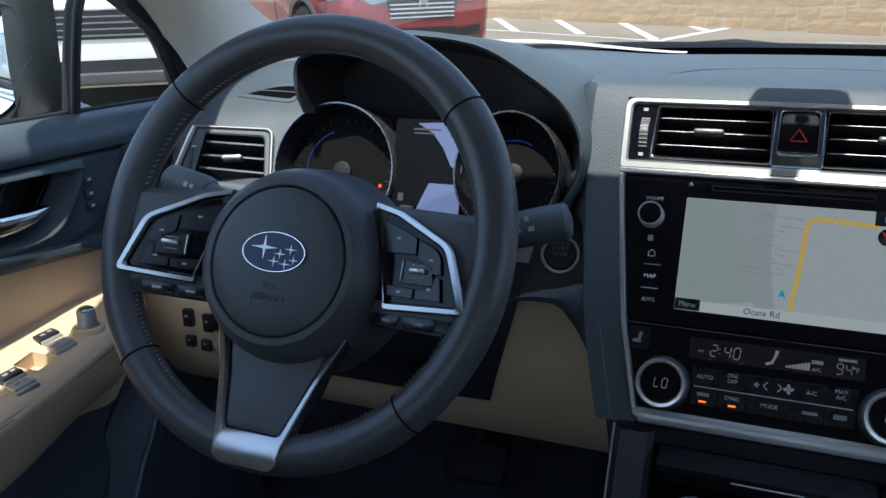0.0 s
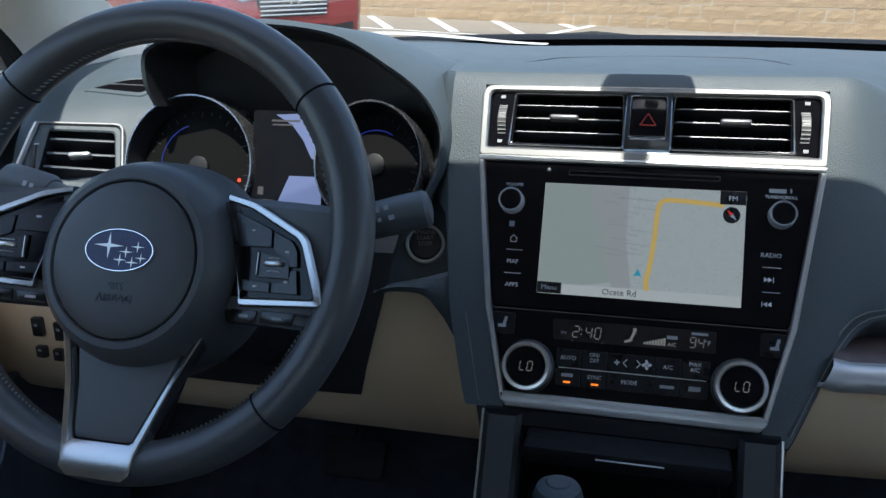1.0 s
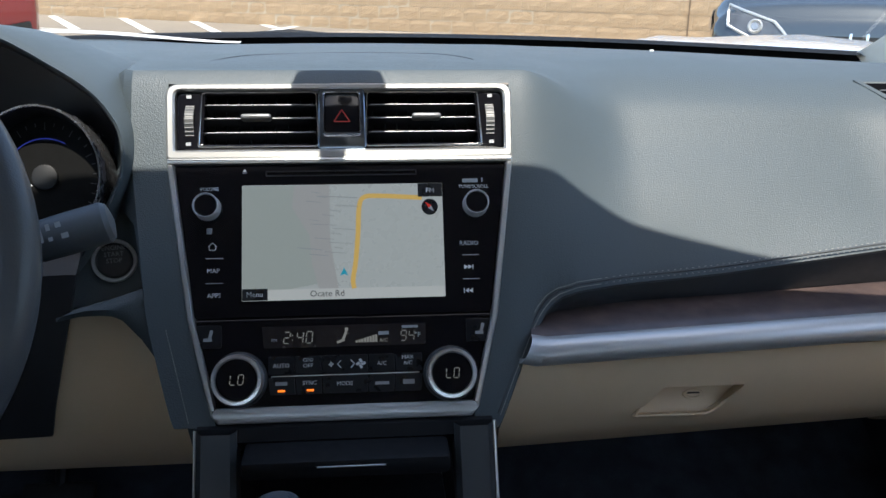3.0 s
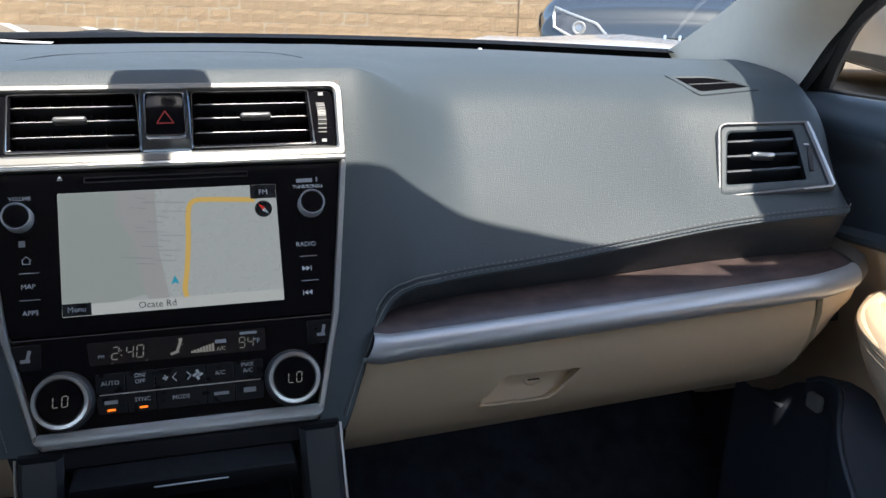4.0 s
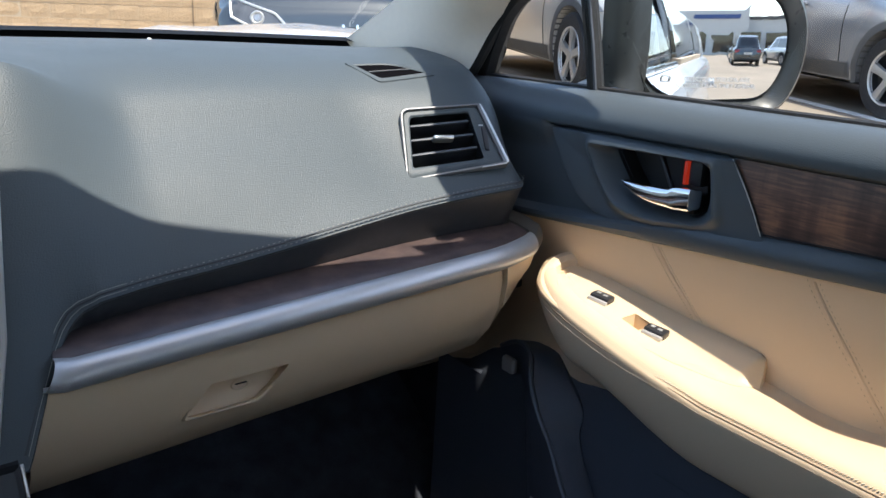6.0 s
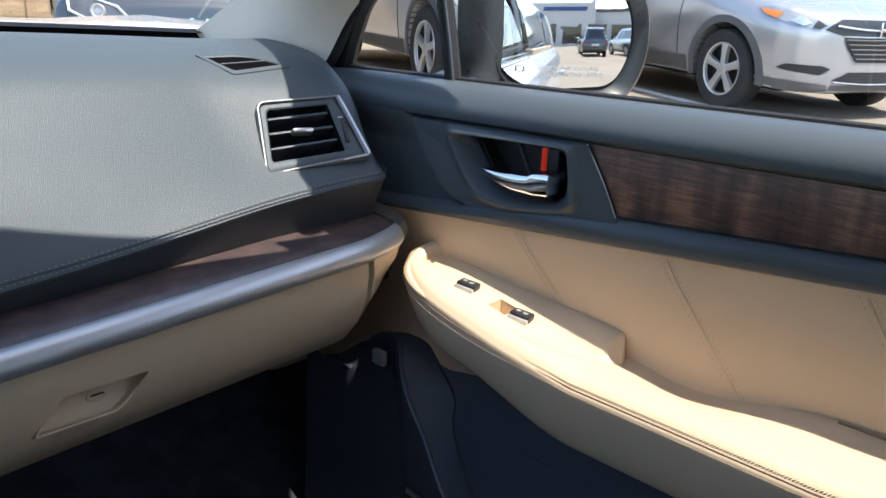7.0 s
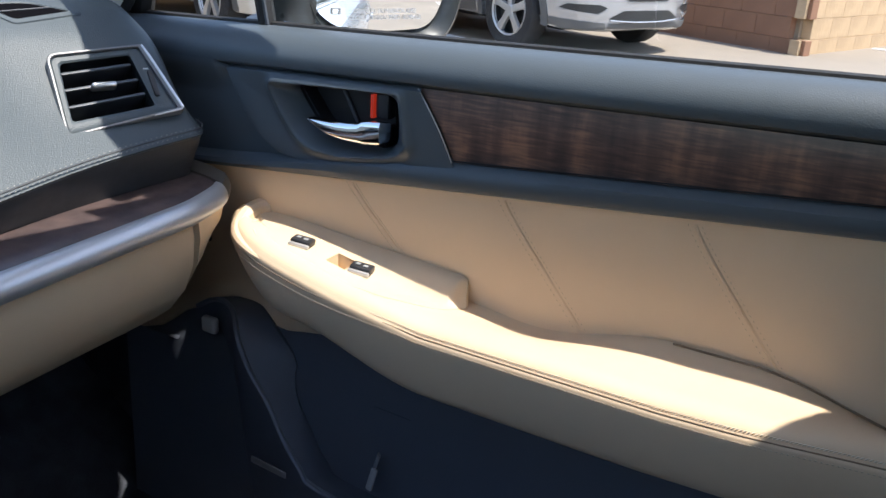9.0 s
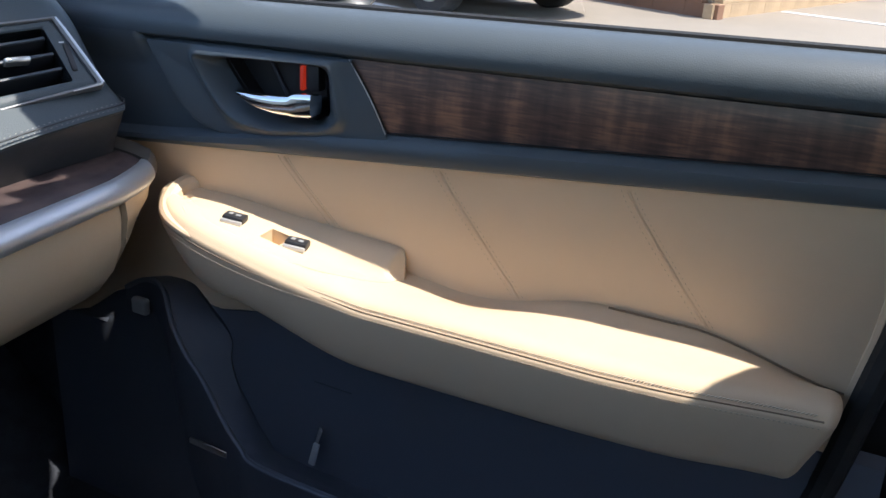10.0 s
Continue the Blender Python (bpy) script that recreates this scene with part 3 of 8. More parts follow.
upan = part("radio_panel", slab(round_poly(panel_outline(0.0190, -0.1165, 0.0056), 0.003, 3), -0.02, 0.0, 0.0008), GLOSS, stack, "glossy black radio panel", angle=8)
lpan = part("climate_panel", slab(round_poly(panel_outline(-0.1176, -0.1930, 0.0056), 0.002, 3), -0.02, 0.0, 0.0008), GLOSS, stack, "glossy black climate control panel", angle=8)
# disc slot
part("disc_slot", slab(round_poly([(-0.068, 0.0135), (0.066, 0.0135), (0.066, 0.0085), (-0.068, 0.0085)], 0.001, 2), 0.0, 0.0008, hole=round_poly([(-0.067, 0.0125), (0.065, 0.0125), (0.065, 0.0095), (-0.067, 0.0095)], 0.001, 2)), BLACK, upan)
b = bmesh.new()
rbox(0.004, 0.0005, 0.0003, 0, (-0.0862, 0.0118, 0.0003), bm=b)
v = [b.verts.new(p) for p in ((-0.0882, 0.0128, 0.0003), (-0.0842, 0.0128, 0.0003), (-0.0862, 0.0155, 0.0003))]
b.faces.new(v)
part("eject_symbol", b, LETTER, upan, smooth=False)
# screen with its map
MAPC = mat("map_screen", (0.05, 0.055, 0.06), 0.3, var=0.02, emit=(0.50, 0.555, 0.57), estr=0.2)
scr = part("screen", slab(round_poly([(-0.0885, 0.0005), (0.0885, 0.0005), (0.0885, -0.1020), (-0.0885, -0.1020)], 0.001, 2), 0.0, 0.0006), MAPC, stack, "lit navigation screen showing a pale map", smooth=False)
Z = 0.0008


def lit(name, col, s):
    return mat(name, tuple(c * 0.1 for c in col), 0.4, var=0.02, emit=col, estr=s)


MAPG, MAPB, ROADC, MAPL, TAB, TXT, BLUE = lit("map_green", (0.485, 0.555, 0.545), 0.16), lit("map_beige", (0.53, 0.55, 0.565), 0.16), lit("map_road", (0.68, 0.46, 0.13), 0.24), lit("map_lines", (0.36, 0.40, 0.44), 0.17), mat("tab_dark", (0.012, 0.013, 0.016), 0.3), lit("map_text", (0.05, 0.06, 0.08), 0.1), lit("map_arrow", (0.02, 0.33, 0.48), 0.25)
part("map_land", slab([(-0.088, 0.0), (-0.04, 0.0), (-0.045, -0.02), (-0.030, -0.045), (-0.028, -0.07), (-0.022, -0.088), (-0.05, -0.093), (-0.088, -0.093)], 0.0006, 0.00068), MAPG, scr, smooth=False)
part("map_district", slab([(-0.043, 0.0), (-0.012, 0.0), (-0.012, -0.05), (-0.005, -0.093), (-0.022, -0.093), (-0.028, -0.07), (-0.030, -0.045), (-0.045, -0.02)], 0.0006, 0.00070), MAPB, scr, smooth=False)
b = bmesh.new()
pts = curve_pts([(0.0085, -0.093, Z), (0.0075, -0.085, Z), (0.010, -0.07, Z), (0.0125, -0.045, Z), (0.0140, -0.020, Z), (0.0185, -0.0115, Z), (0.030, -0.0105, Z), (0.050, -0.0115, Z), (0.070, -0.0128, Z)], 40)
side = [(pts[min(k + 1, 39)] - pts[max(k - 1, 0)]).normalized() * 0.0021 for k in range(40)]
loft([[p + Vector((-d.y, d.x, 0)), p + Vector((d.y, -d.x, 0))] for p, d in zip(pts, side)], bm=b)
part("map_road", b, ROADC, scr, "yellow main road", smooth=False)
b = bmesh.new()
rnd = random.Random(4)
for k in range(14):
    y = -0.006 - 0.0052 * k * 0.8
    x = rnd.uniform(-0.035, -0.005)
    w = rnd.uniform(0.006, 0.024)
    bar(x, y, x + w, y - 0.0015, Z, 0.0006, b, 0.0001)
for x0, y0, x1, y1 in ((-0.041, -0.056, -0.017, -0.0585), (-0.03, -0.062, -0.014, -0.0635), (-0.02, -0.01, 0.012, -0.012)):
    bar(x0, y0, x1, y1, Z, 0.0007, b, 0.0001)
part("map_streets", b, MAPL, scr, smooth=False)
b = bmesh.new()
v = [b.verts.new(p) for p in ((-0.0035, -0.0815, Z), (-0.0002, -0.0740, Z), (0.0032, -0.0815, Z), (-0.0002, -0.0800, Z))]
b.faces.new((v[0], v[3], v[1]))
b.faces.new((v[3], v[2], v[1]))
part("position_arrow", b, BLUE, scr, "blue arrow", smooth=False)
part("street_bar", slab([(-0.066, -0.0925), (0.0882, -0.0925), (0.0882, -0.1015), (-0.066, -0.1015)], 0.0006, 0.00075), lit("map_bar", (0.55, 0.59, 0.60), 0.22), scr, smooth=False)
part("menu_tab", slab([(-0.0883, -0.0915), (-0.0665, -0.0915), (-0.0665, -0.1016), (-0.0883, -0.1016)], 0.0006, 0.0009), TAB, scr, smooth=False)
part("source_tab", slab([(0.0665, 0.0003), (0.0883, 0.0003), (0.0883, -0.0118), (0.0665, -0.0118)], 0.0006, 0.0009), TAB, scr, smooth=False)
words("Ocate Rd", 0.0078, -0.0150, -0.0970, 0.0009, scr, TXT)
words("Menu", 0.0064, -0.0775, -0.0965, 0.0011, scr)
words("FM", 0.0064, 0.0775, -0.0065, 0.0011, scr)
comp = part("compass", slab(ellipse(0.0768, -0.0212, 0.0073, 0.0073, 28), 0.0007, 0.0011), TAB, scr, smooth=False)
b = bmesh.new()
v = [b.verts.new(p) for p in ((0.0725, -0.0165, 0.0013), (0.0782, -0.0200, 0.0013), (0.0757, -0.0222, 0.0013))]
b.faces.new(v)
part("needle", b, lit("needle_red", (0.6, 0.03, 0.02), 0.25), comp, smooth=False)
b = bmesh.new()
v = [b.verts.new(p) for p in ((0.0812, -0.0258, 0.0013), (0.0754, -0.0224, 0.0013), (0.0780, -0.0202, 0.0013))]
b.faces.new(v)
part("needle", b, LETTER, comp, smooth=False)
# radio knobs and legends
for s, y, text in ((-1, -0.0190, "VOLUME"), (1, -0.0195, "TUNE/SCROLL")):
    kn = part("radio_knob", lathe([(0.0, 0.0135), (0.0085, 0.0135), (0.0095, 0.0125), (0.0098, 0.0), ], 36, at=(s * 0.1180, y, 0)), GLOSS, stack, "round black radio knob with chrome ring")
    part("ring", lathe([(0.0096, 0.0125), (0.0104, 0.0136), (0.0112, 0.0125), (0.0116, 0.0)], 36, at=(s * 0.1180, y, 0)), RINGM, kn, "chrome ring")
    words(text, 0.0042, s * 0.117, y + 0.0165, 0.0002, upan)
b = rbox(0.014, 0.0035, 0.0003, 0, (0.114, 0.0025, 0.0003))
rbox(0.0012, 0.004, 0.0003, 0, (0.125, 0.003, 0.0003), bm=b)
part("legend_bar", b, LETTERD, upan, smooth=False)
part("symbol", rbox(0.0048, 0.0052, 0.0003, 0, (-0.1165, -0.0398, 0.0003)), LETTERD, upan, smooth=False)
b = bmesh.new()
for x0, y0, x1, y1 in ((-0.1172, -0.0535, -0.1137, -0.0503), (-0.1137, -0.0503, -0.1102, -0.0535), (-0.1165, -0.0530, -0.1165, -0.0565), (-0.1110, -0.0530, -0.1110, -0.0565), (-0.1165, -0.0565, -0.1110, -0.0565)):
    bar(x0, y0, x1, y1, 0.0003, 0.0006, b)
part("home_symbol", b, LETTER, upan, smooth=False)
words("MAP", 0.0056, -0.1130, -0.0750, 0.0002, upan)
words("APPS", 0.0056, -0.1120, -0.0965, 0.0002, upan)
words("RADIO", 0.0056, 0.1110, -0.0548, 0.0002, upan)
for s, ys in ((-1, (-0.0640, -0.0858)), (1, (-0.0653, -0.0868))):
    for y in ys:
        part("key_line", bar(s * 0.112 - 0.0075, y, s * 0.112 + 0.0075, y, 0.0003, 0.0005), LETTER, upan, smooth=False)
for y, d in ((-0.0760, 1), (-0.0972, -1)):
    b = bmesh.new()
    for k in (-1, 0):
        x = 0.1095 + k * 0.0035 * d
        v = [b.verts.new(p) for p in ((x, y + 0.0022, 0.0003), (x, y - 0.0022, 0.0003), (x + 0.0035 * d, y, 0.0003))]
        b.faces.new(v)
    rbox(0.0007, 0.0044, 0.0003, 0, (0.1095 + 0.0042 * d, y, 0.0003), bm=b)
    part("skip_symbol", b, LETTER, upan, smooth=False)
# climate panel: seat heater keys, display, knobs, keys
for s in (-1, 1):
    key = part("seat_heater_key", slab(round_poly([(s * 0.1055, -0.1222), (s * 0.1275, -0.1222), (s * 0.1245, -0.1420), (s * 0.1055, -0.1420)], 0.002, 2), 0.0, 0.0014, 0.0004), DARKKEY, stack, "black seat heater key with a seat symbol", angle=8)
    b = rbox(0.0026, 0.0075, 0.0003, 0, (s * 0.117 + 0.0025, -0.1300, 0.0020), rot=Matrix.Rotation(radians(-15), 4, "Z"))
    rbox(0.0072, 0.0028, 0.0003, 0, (s * 0.117, -0.1345, 0.0020), bm=b)
    part("seat_symbol", b, LETTERD, key, smooth=False)
disp = part("display", slab(round_poly([(-0.0715, -0.1245), (0.0700, -0.1245), (0.0695, -0.1432), (-0.0700, -0.1432)], 0.0015, 2), 0.0, 0.0006), mat("display_smoke", (0.022, 0.018, 0.018), 0.2, var=0.1), lpan, "smoked display with pale digits", smooth=False)
DIG = lit("digits", (0.62, 0.62, 0.58), 0.085)


def segments(body, h, x, y, z, parent, material):
    """Seven-segment digits, slightly slanted, centred on x, y."""
    on = {"0": "abcdef", "2": "abged", "4": "fgbc", "9": "abcdfg", "L": "fed", "O": "abcdef", "F": "aefg"}
    w, t = 0.52 * h, 0.085 * h
    pitch = 0.80 * h
    total = sum(0.35 * h if c == ":" else pitch for c in body) - (pitch - w)
    px, bm = x - total / 2, bmesh.new()
    ends = {"a": (0, h, w, h), "b": (w, h, w, h / 2), "c": (w, h / 2, w, 0), "d": (0, 0, w, 0), "e": (0, h / 2, 0, 0), "f": (0, h, 0, h / 2), "g": (0, h / 2, w, h / 2)}
    for c in body:
        if c == ":":
            for q in (0.3, 0.7):
                rbox(t * 1.2, t * 1.2, 0.0002, 0, (px - 0.02 * h, y - h / 2 + q * h, z), bm=bm)
            px += 0.35 * h
            continue
        for k in on[c]:
            x0, y0, x1, y1 = ends[k]
            g = t * 0.75
            dx, dy = (g if x1 != x0 else 0), (g if y1 != y0 else 0)
            bar(px + x0 + dx + 0.10 * y0, y - h / 2 + y0 - dy, px + x1 - dx + 0.10 * y1, y - h / 2 + y1 + dy, z, t, bm, 0.0002)
        px += pitch
    return part("digits", bm, material, parent, smooth=False)


segments("2:40", 0.0098, -0.0410, -0.1345, 0.0008, disp, DIG)
words("PM", 0.0040, -0.0610, -0.1365, 0.0008, disp, LETTERD)
segments("94", 0.0088, 0.0535, -0.1352, 0.0008, disp, DIG)
words("\u00b0F", 0.0060, 0.0628, -0.1350, 0.0008, disp, LETTERD)
words("A/C", 0.0046, 0.0330, -0.1388, 0.0008, disp, DIG)
b = rbox(0.0090, 0.0030, 0.0002, 0, (0.0330, -0.1325, 0.0008))
rbox(0.014, 0.0022, 0.0002, 0, (0.0560, -0.1275, 0.0008), bm=b)
part("legend_bar", b, LETTERD, disp, smooth=False)
b = bmesh.new()
for k in range(8):
    hgt = 0.0018 + 0.0007 * k
    rbox(0.0020, hgt, 0.0002, 0, (0.0098 + 0.0024 * k, -0.1402 + hgt / 2, 0.0008), bm=b)
part("fan_bars", b, DIG, disp, smooth=False)
b = rbox(0.0022, 0.0075, 0.0002, 0, (-0.0005, -0.1335, 0.0008), rot=Matrix.Rotation(radians(-22), 4, "Z"))
rbox(0.0070, 0.0022, 0.0002, 0, (-0.0040, -0.1385, 0.0008), bm=b, rot=Matrix.Rotation(radians(20), 4, "Z"))
rbox(0.0030, 0.0030, 0.0002, 0, (0.0010, -0.1285, 0.0008), bm=b)
part("airflow_symbol", b, DIG, disp, smooth=False)
for s in (-1, 1):
    kn = part("climate_knob", lathe([(0.0, 0.0172), (0.0160, 0.0170), (0.0166, 0.0160), (0.0175, 0.0158)], 48, at=(s * 0.0905, -0.1690, 0)), GLOSS, stack, "round climate knob with a chrome ring")
    part("ring", lathe([(0.0172, 0.0160), (0.0182, 0.0180), (0.0208, 0.0176), (0.0214, 0.0150), (0.0216, 0.0)], 48, at=(s * 0.0905, -0.1690, 0)), SATIN, kn, "satin chrome ring")
    part("skirt", lathe([(0.0214, 0.004), (0.0236, 0.003), (0.0240, 0.0)], 48, at=(s * 0.0905, -0.1690, 0)), BLACK, kn)
    segments("LO", 0.0082, s * 0.0905, -0.1690, 0.0176, kn, DIG)
b = bar(-0.0635, -0.1672, 0.0635, -0.1672, 0.0005, 0.0008)
part("divider", b, SATIN, lpan, smooth=False)
for x0, x1 in ((-0.066, -0.044), (-0.043, -0.021), (-0.020, 0.019), (0.020, 0.042), (0.043, 0.066)):
    part("climate_key", slab(round_poly([(x0, -0.1505), (x1, -0.1505), (x1, -0.1660), (x0, -0.1660)], 0.001, 2), 0.0, 0.0012, 0.0004), DARKKEY, stack, angle=8)
    part("climate_key", slab(round_poly([(x0, -0.1684), (x1, -0.1684), (x1 * 0.98, -0.1830), (x0 * 0.98, -0.1830)], 0.001, 2), 0.0, 0.0012, 0.0004), DARKKEY, stack, angle=8)
words("AUTO", 0.0050, -0.0550, -0.1583, 0.0018, lpan)
words("ON/\nOFF", 0.0048, -0.0322, -0.1565, 0.0018, lpan)
words("A/C", 0.0050, 0.0310, -0.1587, 0.0018, lpan)
words("MAX\nA/C", 0.0048, 0.0535, -0.1565, 0.0018, lpan)
words("SYNC", 0.0049, -0.0310, -0.1735, 0.0018, lpan)
words("MODE", 0.0049, -0.0010, -0.1750, 0.0018, lpan)
b = bmesh.new()
for x, d in ((-0.0055, -1), (0.0060, 1)):
    bar(x - 0.0016 * d, -0.1550, x + 0.0016 * d, -0.1583, 0.0024, 0.0008, b)
    bar(x + 0.0016 * d, -0.1583, x - 0.0016 * d, -0.1616, 0.0024, 0.0008, b)
for x, r in ((-0.0125, 0.0016), (0.0130, 0.0030)):
    for k in range(4):
        rbox(r * 1.2, r * 0.75, 0.0003, 0, (x + r * 0.8 * math.cos(k * math.pi / 2), -0.1583 + r * 0.8 * math.sin(k * math.pi / 2), 0.0024), bm=b, rot=Matrix.Rotation(k * math.pi / 2 + 0.5, 4, "Z"))
part("fan_symbol", b, LETTER, lpan, smooth=False)
for x, y, w, h in ((0.0310, -0.1755, 0.012, 0.0026), (0.0540, -0.1750, 0.010, 0.0040), (-0.0550, -0.1735, 0.010, 0.0030)):
    part("key_symbol", rbox(w, h, 0.0003, 0, (x, y, 0.0018)), LETTERD, lpan, smooth=False)
AMBER = lit("amber_lamp", (1.0, 0.20, 0.015), 0.55)
for x in (-0.0550, -0.0305):
    part("indicator", rbox(0.0062, 0.0018, 0.0006, 0.0003, (x, -0.1797, 0.0018)), AMBER, lpan, "glowing amber indicator")

# ---------------- console below the stack ----------------
MATT = mat("matt_black", (0.007, 0.0075, 0.009), 0.62, var=0.12, bump=0.15, bscale=900, spec=0.2)
low = thing("lower_console", "dark plastic lower console with an open tray", "console")
part("tray_back", slab([(-0.13, 0.55), (0.13, 0.55), (0.13, 0.80), (-0.13, 0.80)], 0, 0.01), DEEP, low, smooth=False).matrix_basis = basis((0, 0.0, 0), (1, 0, 0), (0, 0, 1), (0, -1, 0))
part("brow", loft([[Vector((x, y, z)) for x in (-0.125, -0.06, 0, 0.06, 0.125)] for y, z in ((-0.086, 0.8045), (-0.098, 0.8000), (-0.104, 0.7900), (-0.1, 0.7800), (-0.05, 0.775))]), MATT, low)
part("tray_lid", rbox(0.172, 0.10, 0.018, 0.005, (0, -0.085, 0.7795)), MATT, low, "black tray lid with a silver line")
part("lid_line", rbox(0.056, 0.0012, 0.0012, 0.0004, (0.004, -0.1362, 0.7835)), SATIN, low, "thin silver line")
part("tray_floor", rbox(0.18, 0.16, 0.010, 0.004, (0, -0.06, 0.690)), BLACK, low)
for x in (-0.05, 0.015, 0.045):
    part("socket", lathe([(0.0, 0.0), (0.009, 0.0), (0.011, 0.004), (0.013, 0.004), (0.013, -0.004)], 20, rot=Matrix.Rotation(radians(90), 4, "X"), at=(x, -0.016, 0.735)), PLASTIC, low)
part("port", rbox(0.016, 0.004, 0.005, 0.001, (0.016, -0.018, 0.752)), SATIN, low)
for s in (-1, 1):
    path = curve_pts([(s * 0.108, -0.098, 0.800), (s * 0.109, -0.125, 0.74), (s * 0.110, -0.17, 0.67), (s * 0.112, -0.26, 0.60)], 14)
    rows = []
    for p in path:
        rows.append([p + Vector((a, b2, 0)) for a, b2 in ((-0.017, 0.02), (-0.0165, -0.004), (-0.012, -0.010), (0.012, -0.010), (0.0165, -0.004), (0.017, 0.02))])
    part("side_post", loft(rows), PADV, low, "slate grey side post")
    part("edge_strip", sweep([p + Vector((s * 0.0185, -0.002, 0)) for p in path], 0.0013, 6), SATIN, low, "thin silver edge strip")
sh = thing("gear_selector", "black leather gear selector knob on its lever", "gear lever")
part("knob", lathe([(0.0, 0.024), (0.010, 0.0235), (0.0155, 0.020), (0.0182, 0.012), (0.0186, 0.0), (0.0165, -0.02), (0.012, -0.045)], 28, at=(-0.043, -0.245, 0.806)), DASH, sh, "black leather knob")
part("knob_cap", lathe([(0.0, 0.0250), (0.008, 0.0247), (0.0092, 0.0235)], 24, at=(-0.043, -0.245, 0.806)), PLASTIC, sh)
part("lever", sweep([(-0.040, -0.245, 0.775), (-0.040, -0.235, 0.62)], 0.007, 10), SATIN, sh)

# ---------------- side air vents ----------------
WHEELP = mat("wheel_plastic", (0.084, 0.088, 0.096), 0.42, var=0.05, bump=0.25, bscale=900, rvar=0.03)
VENTF = mat("side_vent_satin", (0.20, 0.20, 0.205), 0.50, metal=0.35, var=0.04, rvar=0.01)


def side_vent(side):
    m = tilted((side * 0.615, 0.010, 0.985), 38, -20 * side)
    th = new("side_vent")
    th.parent = dash
    th.matrix_basis = m
    tagged(th, "black side air vent in a silver frame")
    f = lambda pts: [(side * x, y) for x, y in pts]
    o = round_poly(f([(-0.064, 0.0385), (0.033, 0.0450), (0.0545, -0.0310), (-0.0675, -0.0490)]), [0.010, 0.004, 0.004, 0.006], 5)
    h = round_poly(f([(-0.0612, 0.0360), (0.0270, 0.0420), (0.0470, -0.0288), (-0.0648, -0.0462)]), [0.008, 0.003, 0.003, 0.005], 5)
    part("frame", slab(o, -0.03, 0.0045, 0.001, hole=h), VENTF, th, "satin silver frame")
    part("bright_edge", sweep([(side * x, y, 0.0048) for x, y in ((0.0300, 0.0432), (0.0345, 0.0300), (0.0430, 0.0000), (0.0512, -0.0290), (0.0490, -0.0312), (0.0200, -0.0356))], [0.0008, 0.0013, 0.0014, 0.0013, 0.0011, 0.0006], 6), RINGM, th, "bright chrome edge")
    h2 = round_poly(f([(-0.0535, 0.0290), (0.0165, 0.0345), (0.0255, -0.0230), (-0.0575, -0.0325)]), [0.006, 0.003, 0.003, 0.004], 5)
    part("bezel", slab(h, -0.03, 0.002, 0.0015, hole=h2), DASH, th, "slate grey bezel")
    part("inside", slab([(x * 1.05, y * 1.05) for x, y in h2], -0.05, -0.045), DEEP, th, smooth=False)
    part("inside_wall", loft([[(x, y, z) for x, y in h2] for z in (0.0, -0.05)], closed=True), DEEP, th, smooth=False)
    for (x0, y0), (x1, y1) in (((-0.0535, 0.0150), (0.0170, 0.0215)), ((-0.0550, -0.0025), (0.0195, 0.0045)), ((-0.0565, -0.0205), (0.0220, -0.0115))):
        b = rbox(math.hypot(x1 - x0, y1 - y0), 0.0028, 0.024, 0.0012, (0, 0, 0))
        sl = part("slat", b, BLACK, th)
        sl.matrix_basis = Matrix.Translation((side * (x0 + x1) / 2, (y0 + y1) / 2 + 0.002, -0.015)) @ Matrix.Rotation(side * math.atan2(y1 - y0, x1 - x0), 4, "Z") @ Matrix.Rotation(radians(-14), 4, "X")
        part("slat_edge", rbox(math.hypot(x1 - x0, y1 - y0) - 0.001, 0.0034, 0.003, 0.001, (0, 0, 0.0112)), PLASTIC, sl)
    for k in range(7):
        part("vane", rbox(0.0012, 0.052, 0.014, 0, (side * (-0.049 + 0.0115 * k), 0.002, -0.034)), DEEP, th, smooth=False)
    part("vent_knob", rbox(0.024, 0.0058, 0.012, 0.0025, (side * -0.018, 0.0030, -0.001), seg=3), SATIN, th, "silver slider knob")
    part("thumb_wheel", rbox(0.006, 0.030, 0.006, 0.002, (side * 0.0305, 0.001, 0.001)), BLACK, th)
    part("mark", rbox(0.005, 0.0012, 0.0006, 0, (side * 0.0275, 0.0175, 0.0023)), LETTER, th, smooth=False)
    return th


